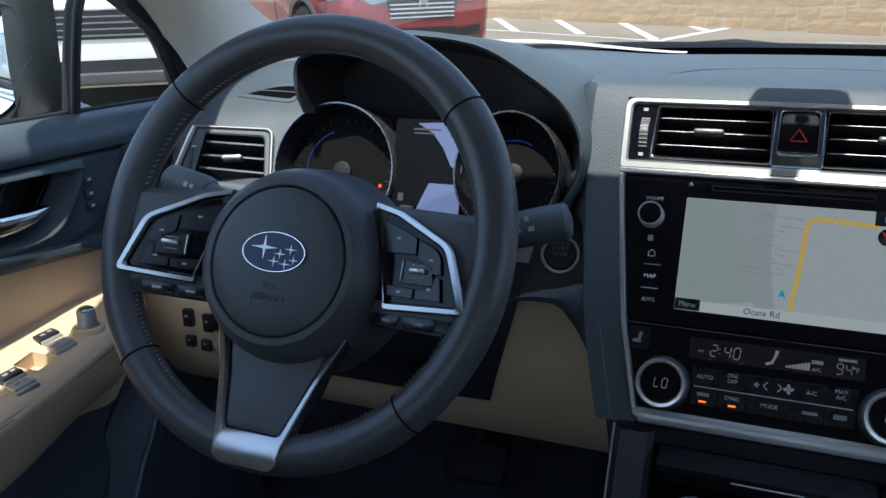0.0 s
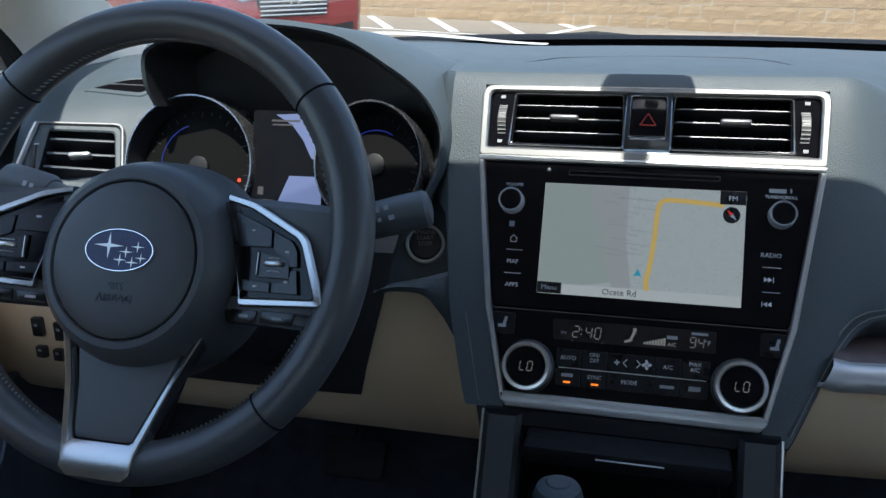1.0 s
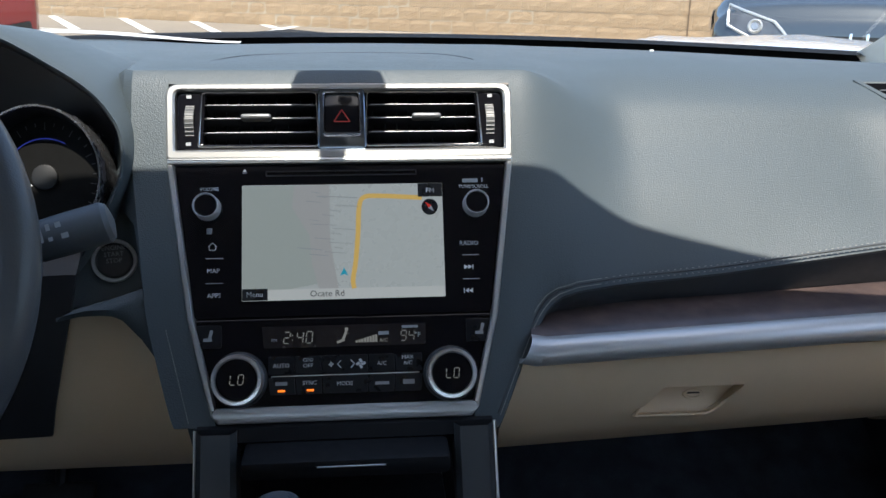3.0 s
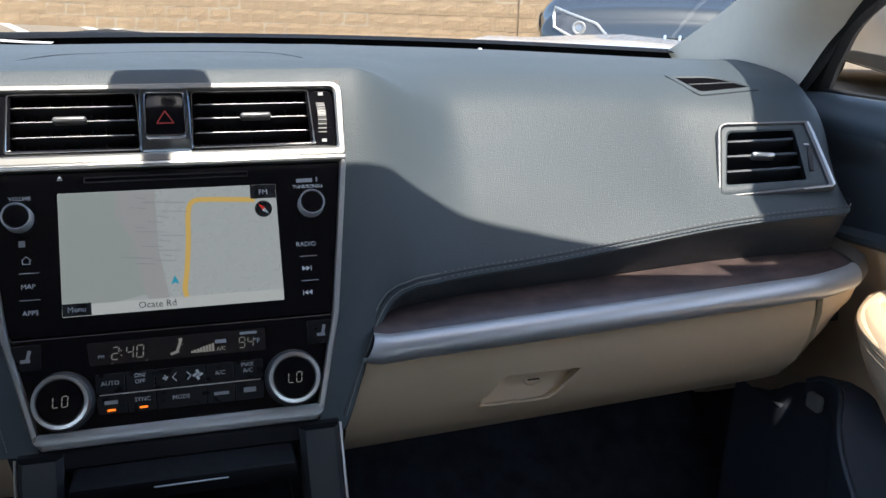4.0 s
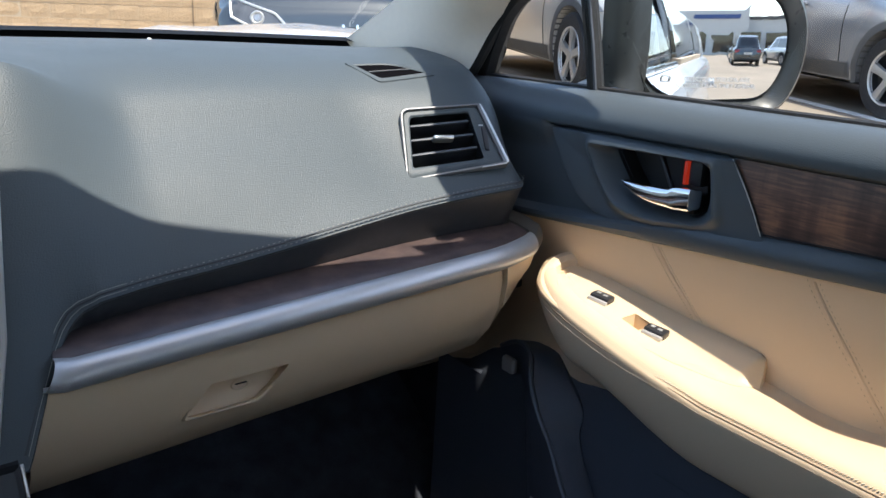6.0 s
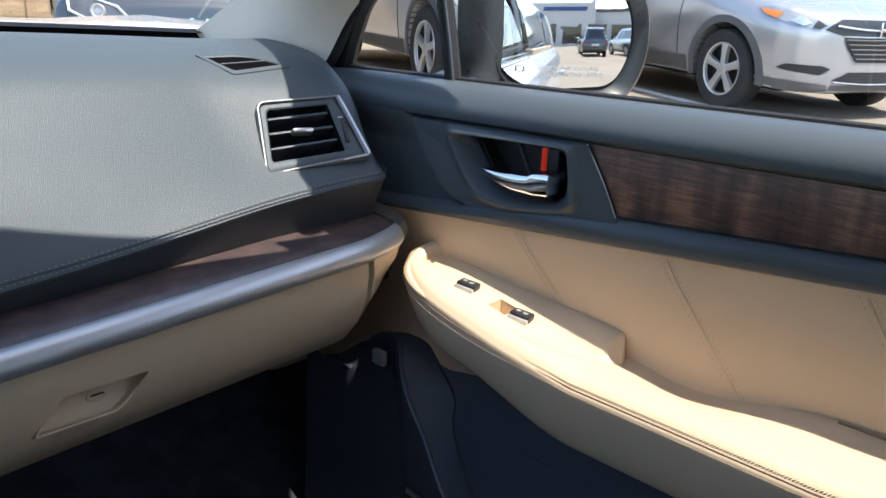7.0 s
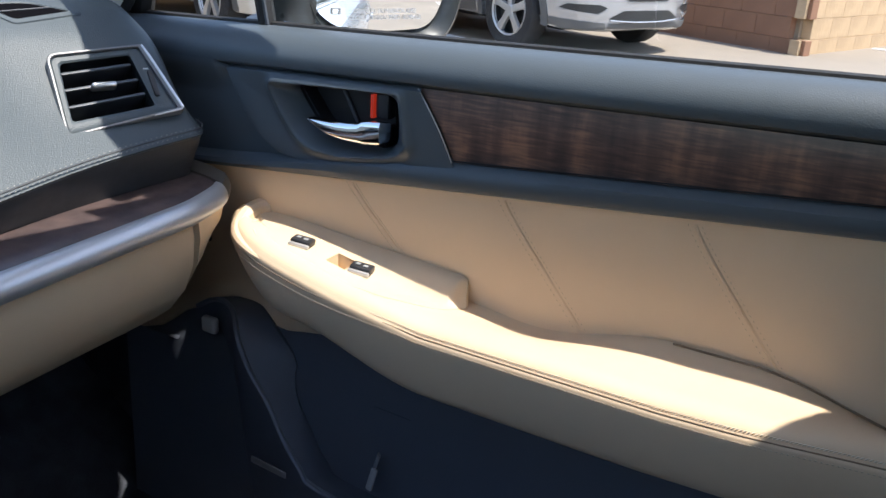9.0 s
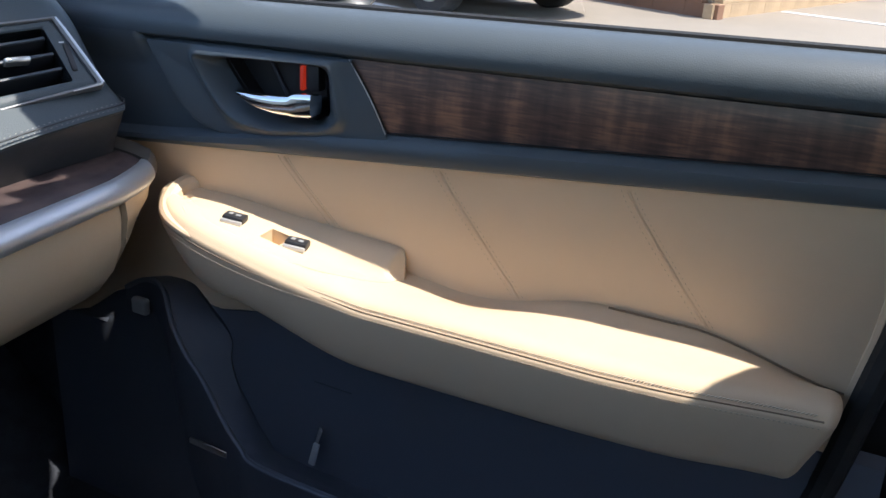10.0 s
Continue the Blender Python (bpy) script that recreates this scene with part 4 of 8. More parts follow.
for s in (1, -1):
    side_vent(s)
    # window demister on the dashboard's top corner
    dv = new("demister_vent")
    dv.parent = dash
    tagged(dv, "slim black demister vent")
    pad_ob = [o for o in dash.children if o.name == ("upper_pad" if s > 0 else "driver_pad")][0]

    def top_z(x, y):
        hit = pad_ob.ray_cast((s * abs(x), y, 1.3), (0, 0, -1))
        return hit[1].z if hit[0] else 1.06

    def on(x, y, h):
        return Vector((s * x, y, top_z(x, y) + h))

    ol = [(0.538, 0.132), (0.592, 0.122), (0.630, 0.080), (0.560, 0.090)]
    rim = round_poly(ol, [0.004, 0.02, 0.003, 0.006], 5)
    cx, cy = 0.583, 0.105
    ins = [(cx + (x - cx) * 0.80, cy + (y - cy) * 0.70) for x, y in rim]
    part("frame", loft([[on(x, y, -0.004) for x, y in rim], [on(x, y, 0.0016) for x, y in rim], [on(lerp(x, a, 0.8), lerp(y, b2, 0.8), 0.0020) for (x, y), (a, b2) in zip(rim, ins)], [on(x, y, 0.0006) for x, y in ins]], closed=True), DASH, dv)
    # No hole here: a black sheet on the pad paints the opening's shade.
    part("inside", loft([[on(cx + (x - cx) * f, cy + (y - cy) * f, 0.0008) for x, y in ins] for f in (1.0, 0.66, 0.33, 0.02)], closed=True), mat("vent_opening_shade", (0.004, 0.004, 0.005), 0.9, var=0.05, spec=0.02), dv, smooth=False)
    a, b2 = Vector(ins[2]).lerp(Vector(ins[-3]), 0.55), Vector(ins[9]).lerp(Vector(ins[14]), 0.55)
    part("slat", sweep([on(a.x, a.y, 0.0012), on((a.x + b2.x) / 2, (a.y + b2.y) / 2, 0.0012), on(b2.x, b2.y, 0.0012)], 0.0008, 6), PLASTIC, dv)
for ob in [o for o in dash.children if o.name in ("upper_pad", "driver_pad")]:
    sd = 1 if ob.name == "upper_pad" else -1
    hole = slab(round_poly([(sd * x, y) for x, y in [(-0.062, 0.0370), (0.0318, 0.0430), (0.0525, -0.0295), (-0.0655, -0.0470)]], 0.004, 3), -0.08, 0.03)
    bmesh.ops.transform(hole, matrix=tilted((sd * 0.615, 0.010, 0.985), 38, -20 * sd), verts=hole.verts)
    bmesh.ops.recalc_face_normals(hole, faces=hole.faces[:])
    cut(ob, hole)

# ---------------- steering wheel ----------------
KEYM = mat("switch_black", (0.012, 0.012, 0.015), 0.22, var=0.05, rvar=0.03)
WTRIM = mat("wheel_silver", (0.52, 0.525, 0.53), 0.24, metal=0.95, var=0.02, rvar=0.005)
RAISED = mat("raised_letters", (0.085, 0.095, 0.11), 0.45, var=0.05)
WHEEL = tilted((-0.363, -0.231, 0.9885), 26)
wheel = thing("steering_wheel", "black leather steering wheel with silver spoke trim", "steering wheel", WHEEL)
R0 = 0.1680
rim_path, rim_r = [], []
for i in range(96):
    a = 2 * math.pi * i / 96
    deg = math.degrees(a) % 360
    # swollen grips at ten and two
    d = min(abs(deg - 35), abs(deg - 145))
    rim_path.append((R0 * math.cos(a), R0 * math.sin(a), 0))
    rim_r.append(0.0160 + 0.0010 * math.exp(-((d / 16) ** 2)))
part("rim", sweep(rim_path, rim_r, 18, closed=True), LEATHER, wheel, "smooth black leather rim")
for deg in (40, 138, 222, 315):
    a = radians(deg)
    c = Vector((math.cos(a), math.sin(a), 0))
    ring = [c * R0 + 0.01612 * (math.cos(t) * c + math.sin(t) * Vector((0, 0, 1))) * (1.05 if deg < 180 else 1.0) for t in [2 * math.pi * k / 24 for k in range(24)]]
    part("seam", sweep(ring, 0.0009, 6, closed=True), DEEP, wheel, "dark leather seam")
# lacing on the rim's inner side
for a0, a1, n in ((42, 136, 60), (142, 168, 14), (196, 246, 34), (290, 338, 34), (12, 38, 14)):
    b = bmesh.new()
    for k in range(n):
        a = radians(lerp(a0, a1, k / (n - 1)))
        c = Vector((math.cos(a), math.sin(a), 0))
        tg = Vector((-math.sin(a), math.cos(a), 0))
        p = c * (R0 - 0.0158) + Vector((0, 0, 0.0055))
        stitches([p - tg * 0.0018 - c * 0.0006 + Vector((0, 0, -0.003)), p - c * 0.0004, p + tg * 0.0018 + Vector((0, 0, 0.003))], 1, 0.0062, 0.0010, b)
    part("stitching", b, THREAD, wheel, "pale thread stitching")
HC = (0, -0.021, 0)
part("hub", lathe([(0.0590, 0.0165), (0.0605, 0.0180), (0.0650, 0.0178), (0.0710, 0.0130), (0.0770, 0.0000), (0.0805, -0.0150), (0.0845, -0.035), (0.0865, -0.052), (0.082, -0.066), (0.06, -0.080), (0.05, -0.085)], 64, at=HC), WHEELP, wheel, "black hub cover")
cover = part("airbag_cover", lathe([(0.0, 0.0225), (0.025, 0.0222), (0.045, 0.0210), (0.0545, 0.0195), (0.0575, 0.0180), (0.0585, 0.0150)], 64, at=HC), WHEELP, wheel, "round black airbag cover with raised lettering")
words("SRS\nAIRBAG", 0.0085, 0, -0.0455, 0.0224, cover, RAISED, 0.0006)
part("emblem_rim", slab(ellipse(0, -0.0150, 0.0280, 0.0156, 48), 0.018, 0.0240, 0.0004, hole=ellipse(0, -0.0150, 0.0269, 0.0147, 48)), CHROME, wheel, "chrome emblem rim")
emb = part("emblem", slab(ellipse(0, -0.0150, 0.0270, 0.0148, 48), 0.018, 0.0234), mat("emblem_blue", (0.010, 0.018, 0.10), 0.35, var=0.3, vscale=40, coat=0.1), wheel, "blue oval emblem with silver star shapes", smooth=False)
b = bmesh.new()
for cx, cy, r in ((-0.0085, -0.0175, 0.0098), (0.006, -0.0215, 0.0045), (0.0150, -0.0175, 0.0045), (0.0015, -0.0275, 0.0045), (0.0115, -0.0290, 0.0045), (0.0185, -0.0255, 0.0040)):
    v = [b.verts.new((cx + (r if k % 2 == 0 else r * 0.19) * math.cos(k * math.pi / 4) * (1.25 if k % 4 == 0 else 1), 0.0055 + cy + (r if k % 2 == 0 else r * 0.19) * math.sin(k * math.pi / 4), 0.0238)) for k in range(8)]
    b.faces.new(v)
part("star_shapes", b, mat("star_silver", (0.85, 0.86, 0.88), 0.38, metal=0.45, var=0.03), emb, smooth=False)
before = set(bpy.data.objects)
for s in (1, -1):
    f = lambda pts: [(s * x, y) for x, y in pts]
    # leather-clad arm behind the trim
    rows = []
    for k, x in enumerate((0.062, 0.09, 0.12, 0.145, 0.166)):
        h0, h1 = lerp(0.034, 0.026, k / 4), lerp(-0.052, -0.058, k / 4)
        w = lerp(0.010, 0.006, k / 4)
        rows.append([Vector((s * x, y, z)) for y, z in ((h0, -0.014), (h0 + 0.002, 0.0), (h0 - 0.004, w), (h1 + 0.004, w), (h1 - 0.002, 0.0), (h1, -0.014))])
    part("spoke_back", loft(rows, closed=True, caps=True), WHEELP, wheel, "black spoke body")
    o = round_poly(f([(0.066, 0.036), (0.090, 0.030), (0.139, 0.006), (0.1585, -0.044), (0.086, -0.047), (0.086, -0.040)]), [0.002, 0.004, 0.008, 0.006, 0.003, 0.001], 5)
    h = round_poly(f([(0.067, 0.030), (0.089, 0.024), (0.1325, 0.002), (0.1490, -0.039), (0.087, -0.0405), (0.087, -0.037)]), [0.002, 0.004, 0.006, 0.004, 0.002, 0.001], 5)
    part("spoke_trim", slab(o, 0.0, 0.0145, 0.002, hole=h), WTRIM, wheel, "satin silver spoke trim")
    face = part("switch_plate", slab([(x, y) for x, y in round_poly(f([(0.064, 0.030), (0.089, 0.0235), (0.1318, 0.002), (0.1480, -0.0385), (0.072, -0.0400)]), 0.003, 4)], 0.0, 0.0095, 0.001), GLOSS, wheel, "glossy black switch plate", angle=12)
    keys = [([(0.0720, 0.0235), (0.0885, 0.0170), (0.1070, 0.0095), (0.1085, -0.0030), (0.0800, -0.0030)], 0), ([(0.1090, 0.0088), (0.1245, 0.0020), (0.1300, -0.0038), (0.1325, -0.0165), (0.1255, -0.0170), (0.1235, -0.0110), (0.1108, -0.0055)], 0),
            ([(0.0965, -0.0058), (0.1215, -0.0110), (0.1245, -0.0135), (0.1265, -0.0255), (0.0975, -0.0250)], 1),
            ([(0.1318, -0.0186), (0.1350, -0.0361), (0.1120, -0.0358), (0.1120, -0.0285), (0.1270, -0.0275), (0.1265, -0.0190)], 0), ([(0.0850, -0.0270), (0.1108, -0.0285), (0.1105, -0.0358), (0.0850, -0.0352)], 0)]
    for pts, big in keys:
        kx = sum(p[0] for p in pts) / len(pts)
        ky = sum(p[1] for p in pts) / len(pts)
        key = part("switch", slab(round_poly(f(pts), 0.0012, 3), 0.008, 0.0120, 0.0005), KEYM, wheel, "glossy black switch", angle=12)
        if big:
            part("rocker", rbox(0.015, 0.0042, 0.005, 0.0018, (s * (kx - 0.001), ky + 0.0012, 0.0130)), SATIN, key, "silver rocker")
            part("rocker_edge", rbox(0.0012, 0.0165, 0.0024, 0.0004, (s * 0.0985, -0.0155, 0.0122)), SATIN, key, "silver edge")
            for dy in (0.0052, -0.0042):
                part("mark", rbox(0.011, 0.0011, 0.0003, 0, (s * (kx - 0.001), ky + dy, 0.0122)), LETTERD, key, smooth=False)
        else:
            part("mark", rbox(0.0036, 0.0016, 0.0003, 0, (s * kx, ky, 0.0122)), LETTER, key, smooth=False)
    part("lower_switch_strip", slab(round_poly(f([(0.070, -0.0475), (0.150, -0.0485), (0.143, -0.0600), (0.074, -0.0600)]), 0.003, 3), -0.012, 0.009, 0.002), BLACK, wheel, "black strip below the spoke")
    for x0, x1 in ((0.078, 0.102), (0.104, 0.134)):
        key = part("switch", slab(round_poly(f([(x0, -0.0490), (x1, -0.0492), (x1 - 0.003, -0.0580), (x0, -0.0580)]), 0.0015, 3), 0.0, 0.0100, 0.0006), KEYM, wheel)
        part("mark", rbox(0.008, 0.0022, 0.0003, 0, (s * (x0 + x1) / 2, -0.0535, 0.0102)), LETTER if s < 0 else LETTERD, key, smooth=False)
# the spokes dip towards the hub
for ob in [o for o in bpy.data.objects if o not in before and o.type == "MESH"]:
    for v in ob.data.vertices:
        v.co.z -= 0.22 * max(0.0, 0.15 - abs(v.co.x))
# lower spoke: silver U round a dark insert
rows_o = [(-0.060, -0.070, -0.006), (-0.044, -0.110, 0.003), (-0.0300, -0.160, 0.0165), (-0.0285, -0.172, 0.0178), (-0.022, -0.1775, 0.0170), (0.022, -0.1775, 0.0170), (0.0285, -0.172, 0.0178), (0.0300, -0.160, 0.0165), (0.044, -0.110, 0.003), (0.060, -0.070, -0.006)]
rows_i = [(-0.053, -0.070, -0.008), (-0.0385, -0.110, 0.001), (-0.0265, -0.146, 0.0120), (-0.0252, -0.1505, 0.0140), (-0.0225, -0.1525, 0.0150), (0.0225, -0.1525, 0.0150), (0.0252, -0.1505, 0.0140), (0.0265, -0.146, 0.0120), (0.0385, -0.110, 0.001), (0.053, -0.070, -0.008)]
b = loft([[Vector(p) + Vector((0, 0, -0.014)) for p in rows_o], [Vector(p) for p in rows_o], [Vector(p).lerp(Vector(q), 0.2) + Vector((0, 0, 0.0014)) for p, q in zip(rows_o, rows_i)], [Vector(p).lerp(Vector(q), 0.8) + Vector((0, 0, 0.0010)) for p, q in zip(rows_o, rows_i)], [Vector(p) + Vector((0, 0, -0.002)) for p in rows_i], [Vector(p) + Vector((0, 0, -0.014)) for p in rows_i]])
part("lower_trim", b, WTRIM, wheel, "satin silver U-shaped trim")
b = loft([[Vector((x, y, z)) for x, z in ((-w, zz - 0.004), (-w * 0.93, zz), (0, zz + 0.001), (w * 0.93, zz), (w, zz - 0.004))] for y, w, zz in ((-0.068, 0.053, -0.009), (-0.080, 0.0480, -0.0075), (-0.11, 0.0380, -0.0015), (-0.146, 0.0264, 0.0100), (-0.1512, 0.0250, 0.0098), (-0.1526, 0.0235, 0.004))])
part("lower_insert", b, WHEELP, wheel, "dark plastic insert")
b = loft([[Vector((-w, y, -0.006)), Vector((-w, y, zz)), Vector((w, y, zz)), Vector((w, y, -0.016))] for y, w, zz in ((-0.06, 0.058, -0.020), (-0.11, 0.043, -0.012), (-0.165, 0.027, -0.004))])
part("lower_spoke_back", thick(b, 0.003), BLACK, wheel)

# steering column shroud, stalks
col = thing("steering_column", "black plastic steering column shroud", "steering column", tilted((-0.363, -0.231, 0.9885), 26))
part("shroud", loft([[Vector((0.055 * k * math.cos(t), -0.03 + 0.055 * k * math.sin(t), z)) for t in [2 * math.pi * i / 28 for i in range(28)]] for k, z in ((0.8, -0.035), (1.0, -0.045), (1.12, -0.08), (1.2, -0.20), (1.2, -0.30))], closed=True), BLACK, col)


STALKM = mat("stalk_plastic", (0.085, 0.095, 0.105), 0.5, var=0.05, bump=0.2, bscale=900)


def stalk(name, tip, root, label, marks):
    th = thing(name, label, "stalk")
    tip, root = Vector(tip), Vector(root)
    d = (tip - root).normalized()
    pts = [root, root.lerp(tip, 0.45), root.lerp(tip, 0.58), root.lerp(tip, 0.62), root.lerp(tip, 0.96), tip]
    part("arm", sweep(pts[:3], [0.0075, 0.0085, 0.0105], 16), STALKM, th)
    part("end_knob", sweep([pts[2], pts[3], root.lerp(tip, 0.8), pts[4], root.lerp(tip, 0.985), tip], [0.0115, 0.0152, 0.0158, 0.0156, 0.0130, 0.004], 20), STALKM, th, "ribbed dark end knob")
    b = bmesh.new()
    nrm = Vector((0.15, -0.85, 0.5)).normalized()
    nrm = (nrm - d * nrm.dot(d)).normalized()
    up = nrm.cross(d).normalized()
    for f, h, w, o in marks:
        c = root.lerp(tip, f) + nrm * 0.0155 + up * o
        v = [b.verts.new(c + d * (sx * w / 2) + up * (sy * h / 2) + nrm * 0.0006) for sx, sy in ((-1, -1), (1, -1), (1, 1), (-1, 1))]
        b.faces.new(v)
    part("symbols", b, LETTERD, th, smooth=False)
    return th


stalk("wiper_stalk", (-0.166, -0.118, 0.990), (-0.300, -0.150, 0.958), "dark plastic wiper stalk with pale symbols", [(0.66, 0.012, 0.0020, 0.0), (0.70, 0.005, 0.003, 0.004), (0.75, 0.004, 0.004, 0.004), (0.70, 0.003, 0.003, -0.005), (0.77, 0.004, 0.005, -0.005)])
stalk("light_stalk", (-0.586, -0.105, 0.992), (-0.440, -0.140, 0.975), "dark plastic light stalk with pale symbols", [(0.72, 0.005, 0.005, 0.002), (0.66, 0.004, 0.005, 0.002)])

# ---------------- instruments ----------------
cl = thing("instrument_cluster", "two round gauges and a lit display in a dark hood", "instruments")


TICK = mat("dial_ticks", (0.05, 0.05, 0.055), 0.6, var=0.05)


RIMG = mat("gauge_rim", (0.30, 0.30, 0.31), 0.25, metal=0.9, var=0.05)


def gauge(x, z, rx, ry, needle, lit_from, lit_to):
    g = new("gauge")
    g.parent = cl
    g.matrix_basis = tilted((x, -0.012, z), 18)
    tagged(g, "round gauge with a chrome rim")
    o, h = ellipse(0, 0, rx, ry, 56), ellipse(0, 0, rx - 0.0026, ry - 0.0026, 56)
    part("rim", slab(o, -0.05, 0.004, 0.0012, hole=h), RIMG, g, "chrome rim")
    part("tube", loft([[(a, b2, 0.002) for a, b2 in h], [(a * 0.93, b2 * 0.93, -0.022) for a, b2 in h]], closed=True), BLACK, g)
    face = part("dial", slab([(a * 0.94, b2 * 0.94) for a, b2 in h], -0.026, -0.022), mat("dial_face", (0.0035, 0.0035, 0.0033), 0.7, var=0.1, spec=0.15), g, "black dial", smooth=False)
    b = bmesh.new()
    for k in range(25):
        a = radians(lerp(220, -40, k / 24))
        ra = 0.80 * rx
        ln = 0.006 if k % 3 == 0 else 0.003
        bar(ra * math.cos(a), ra * ry / rx * math.sin(a), (ra - ln) * math.cos(a), (ra - ln) * ry / rx * math.sin(a), -0.0215, 0.0007, b)
    part("scale", b, TICK, face, smooth=False)
    b = bmesh.new()
    for k in range(20):
        a0, a1 = radians(lerp(lit_from, lit_to, k / 20)), radians(lerp(lit_from, lit_to, (k + 1) / 20))
        ra = 0.62 * rx
        bar(ra * math.cos(a0), ra * math.sin(a0), ra * math.cos(a1), ra * math.sin(a1), -0.0213, 0.0010, b)
    part("lit_arc", b, lit("blue_glow", (0.03, 0.05, 0.55), 0.12), face, "blue lit arc", smooth=False)
    part("needle_hub", slab(ellipse(0, 0, 0.011, 0.011, 28), -0.022, -0.018, 0.001), mat("dial_hub", (0.008, 0.008, 0.008), 0.5), face)
    a = radians(needle)
    part("needle", bar(0.012 * math.cos(a), 0.012 * math.sin(a), 0.72 * rx * math.cos(a), 0.72 * rx * math.sin(a), -0.0165, 0.0016), LETTER, face, smooth=False)
    return face


fl = gauge(-0.4495, 0.990, 0.0715, 0.0715, 232, 200, 110)
part("warning_lamp", slab(ellipse(0.046, -0.012, 0.002, 0.002, 10), -0.0215, -0.0212), lit("red_lamp", (0.9, 0.05, 0.02), 0.9), fl, smooth=False)
gauge(-0.2575, 1.000, 0.0545, 0.0600, 215, 175, 60)
hm = tilted((-0.353, 0.000, 1.005), 18)
cd = part("centre_display", slab(round_poly([(-0.030, 0.040), (0.044, 0.040), (0.048, -0.058), (-0.028, -0.058)], 0.004, 3), 0, 0.002), mat("cluster_lcd", (0.004, 0.0045, 0.006), 0.5, var=0.1, spec=0.1, emit=(0.15, 0.18, 0.38), estr=0.002), cl, "blue-grey lit display")
cd.matrix_basis = hm
# Two glowing patches stand in for reflections on the display.
GLAREBLUE = lit("display_glare", (0.26, 0.32, 0.60), 0.26)
part("lit_area", slab([(-0.006, 0.036), (0.043, 0.039), (0.046, -0.012), (0.034, -0.006), (0.024, 0.012), (0.012, 0.026)], 0.0020, 0.0021), GLAREBLUE, cd, "blue glare painted on the display", smooth=False)
part("lit_area", slab([(0.012, -0.024), (0.046, -0.024), (0.047, -0.057), (-0.002, -0.057)], 0.0020, 0.0021), GLAREBLUE, cd, "blue glare painted on the display", smooth=False)
for w, h, x, y in ((0.030, 0.0020, 0.005, 0.030), (0.022, 0.0016, 0.002, 0.026), (0.006, 0.008, -0.018, -0.040), (0.014, 0.003, -0.010, -0.050)):
    part("display_text", rbox(w, h, 0.0003, 0, (x, y, 0.0022)), TICK, cd, smooth=False)
ptr = part("lower_plate", rbox(0.10, 0.02, 0.01, 0.003, (0, 0, 0)), SILVER, cl, "silver lower plate")
ptr.matrix_basis = tilted((-0.335, -0.035, 0.925), 30)
part("backing", rbox(0.27, 0.012, 0.15, 0.004, (-0.345, 0.085, 0.960)), DEEP, cl)
# hood over the gauges
lip_pts = curve_pts([(-0.478, -0.010, 1.048), (-0.480, -0.020, 1.070), (-0.478, -0.022, 1.096), (-0.463, -0.023, 1.1085), (-0.425, -0.021, 1.118), (-0.385, -0.016, 1.124), (-0.3465, -0.012, 1.1255), (-0.287, -0.004, 1.1155), (-0.240, 0.002, 1.088), (-0.211, 0.005, 1.0655), (-0.194, 0.004, 1.041), (-0.189, 0.000, 1.0215), (-0.1905, -0.005, 1.000), (-0.200, -0.012, 0.978), (-0.222, -0.018, 0.94), (-0.24, -0.02, 0.915)], 60)
cen = Vector((-0.335, 0, 1.0))
inner = []
for p in lip_pts:
    q = p.lerp(Vector((cen.x, p.y, cen.z)), 0.10)
    inner.append(Vector((q.x, 0.05, q.z - 0.004)))
outer = [p + (p - cen).normalized() * 0.007 + Vector((0, 0.006, 0)) for p in lip_pts]
back = [Vector((lerp(p.x, cen.x, -0.06), 0.27, min(p.z, 1.072) - 0.01)) for p in outer]
mid = [a.lerp(b2, 0.45) + Vector((0, 0, 0.012 * max(0, (a.z - 1.0) / 0.1))) for a, b2 in zip(outer, back)]
part("hood_inside", loft([lip_pts, [a.lerp(b2, 0.5) for a, b2 in zip(lip_pts, inner)], inner, [Vector((cen.x, 0.075, cen.z - 0.01)) for p in inner]]), BLACK, cl, "black hood lining")
part("hood", loft([lip_pts, [p + Vector((0, -0.002, 0)) + (p - cen).normalized() * 0.003 for p in lip_pts], outer, mid, back]), DASH, cl, "slate grey grained hood")
# start button on its dark pod
sb = thing("start_button", "round black engine start button with a silver ring", "button", tilted((-0.2065, 0.004, 0.9165), 25, 12))
part("ring", lathe([(0.0160, 0.003), (0.0172, 0.0055), (0.0188, 0.0055), (0.0196, 0.003), (0.0200, -0.01)], 40), RINGM, sb, "silver ring")
cap = part("cap", lathe([(0.0, 0.0045), (0.0140, 0.0045), (0.0158, 0.0030), (0.0160, -0.01)], 40), BLACK, sb, "black cap")
words("ENGINE\nSTART\nSTOP", 0.0058, 0, 0.0055, 0.0046, cap, LETTERD)
def pod_row(z):
    return [Vector((x, 0.003 + (x + 0.2065) * math.tan(radians(12)) + (z - 0.9165) * math.tan(radians(25)), z)) for x in [lerp(-0.275, -0.150, i / 10) for i in range(11)]]


pod = thing("button_panel", "slate grey panel round the start button", "panel")
part("panel", thick(loft([pod_row(z) for z in (0.985, 0.96, 0.94, 0.92, 0.90, 0.888, 0.878, 0.868)]), 0.004), DASH, pod)
# driver's lower panels
dl = thing("driver_lower_panel", "beige plastic knee panel below the steering column", "panel")


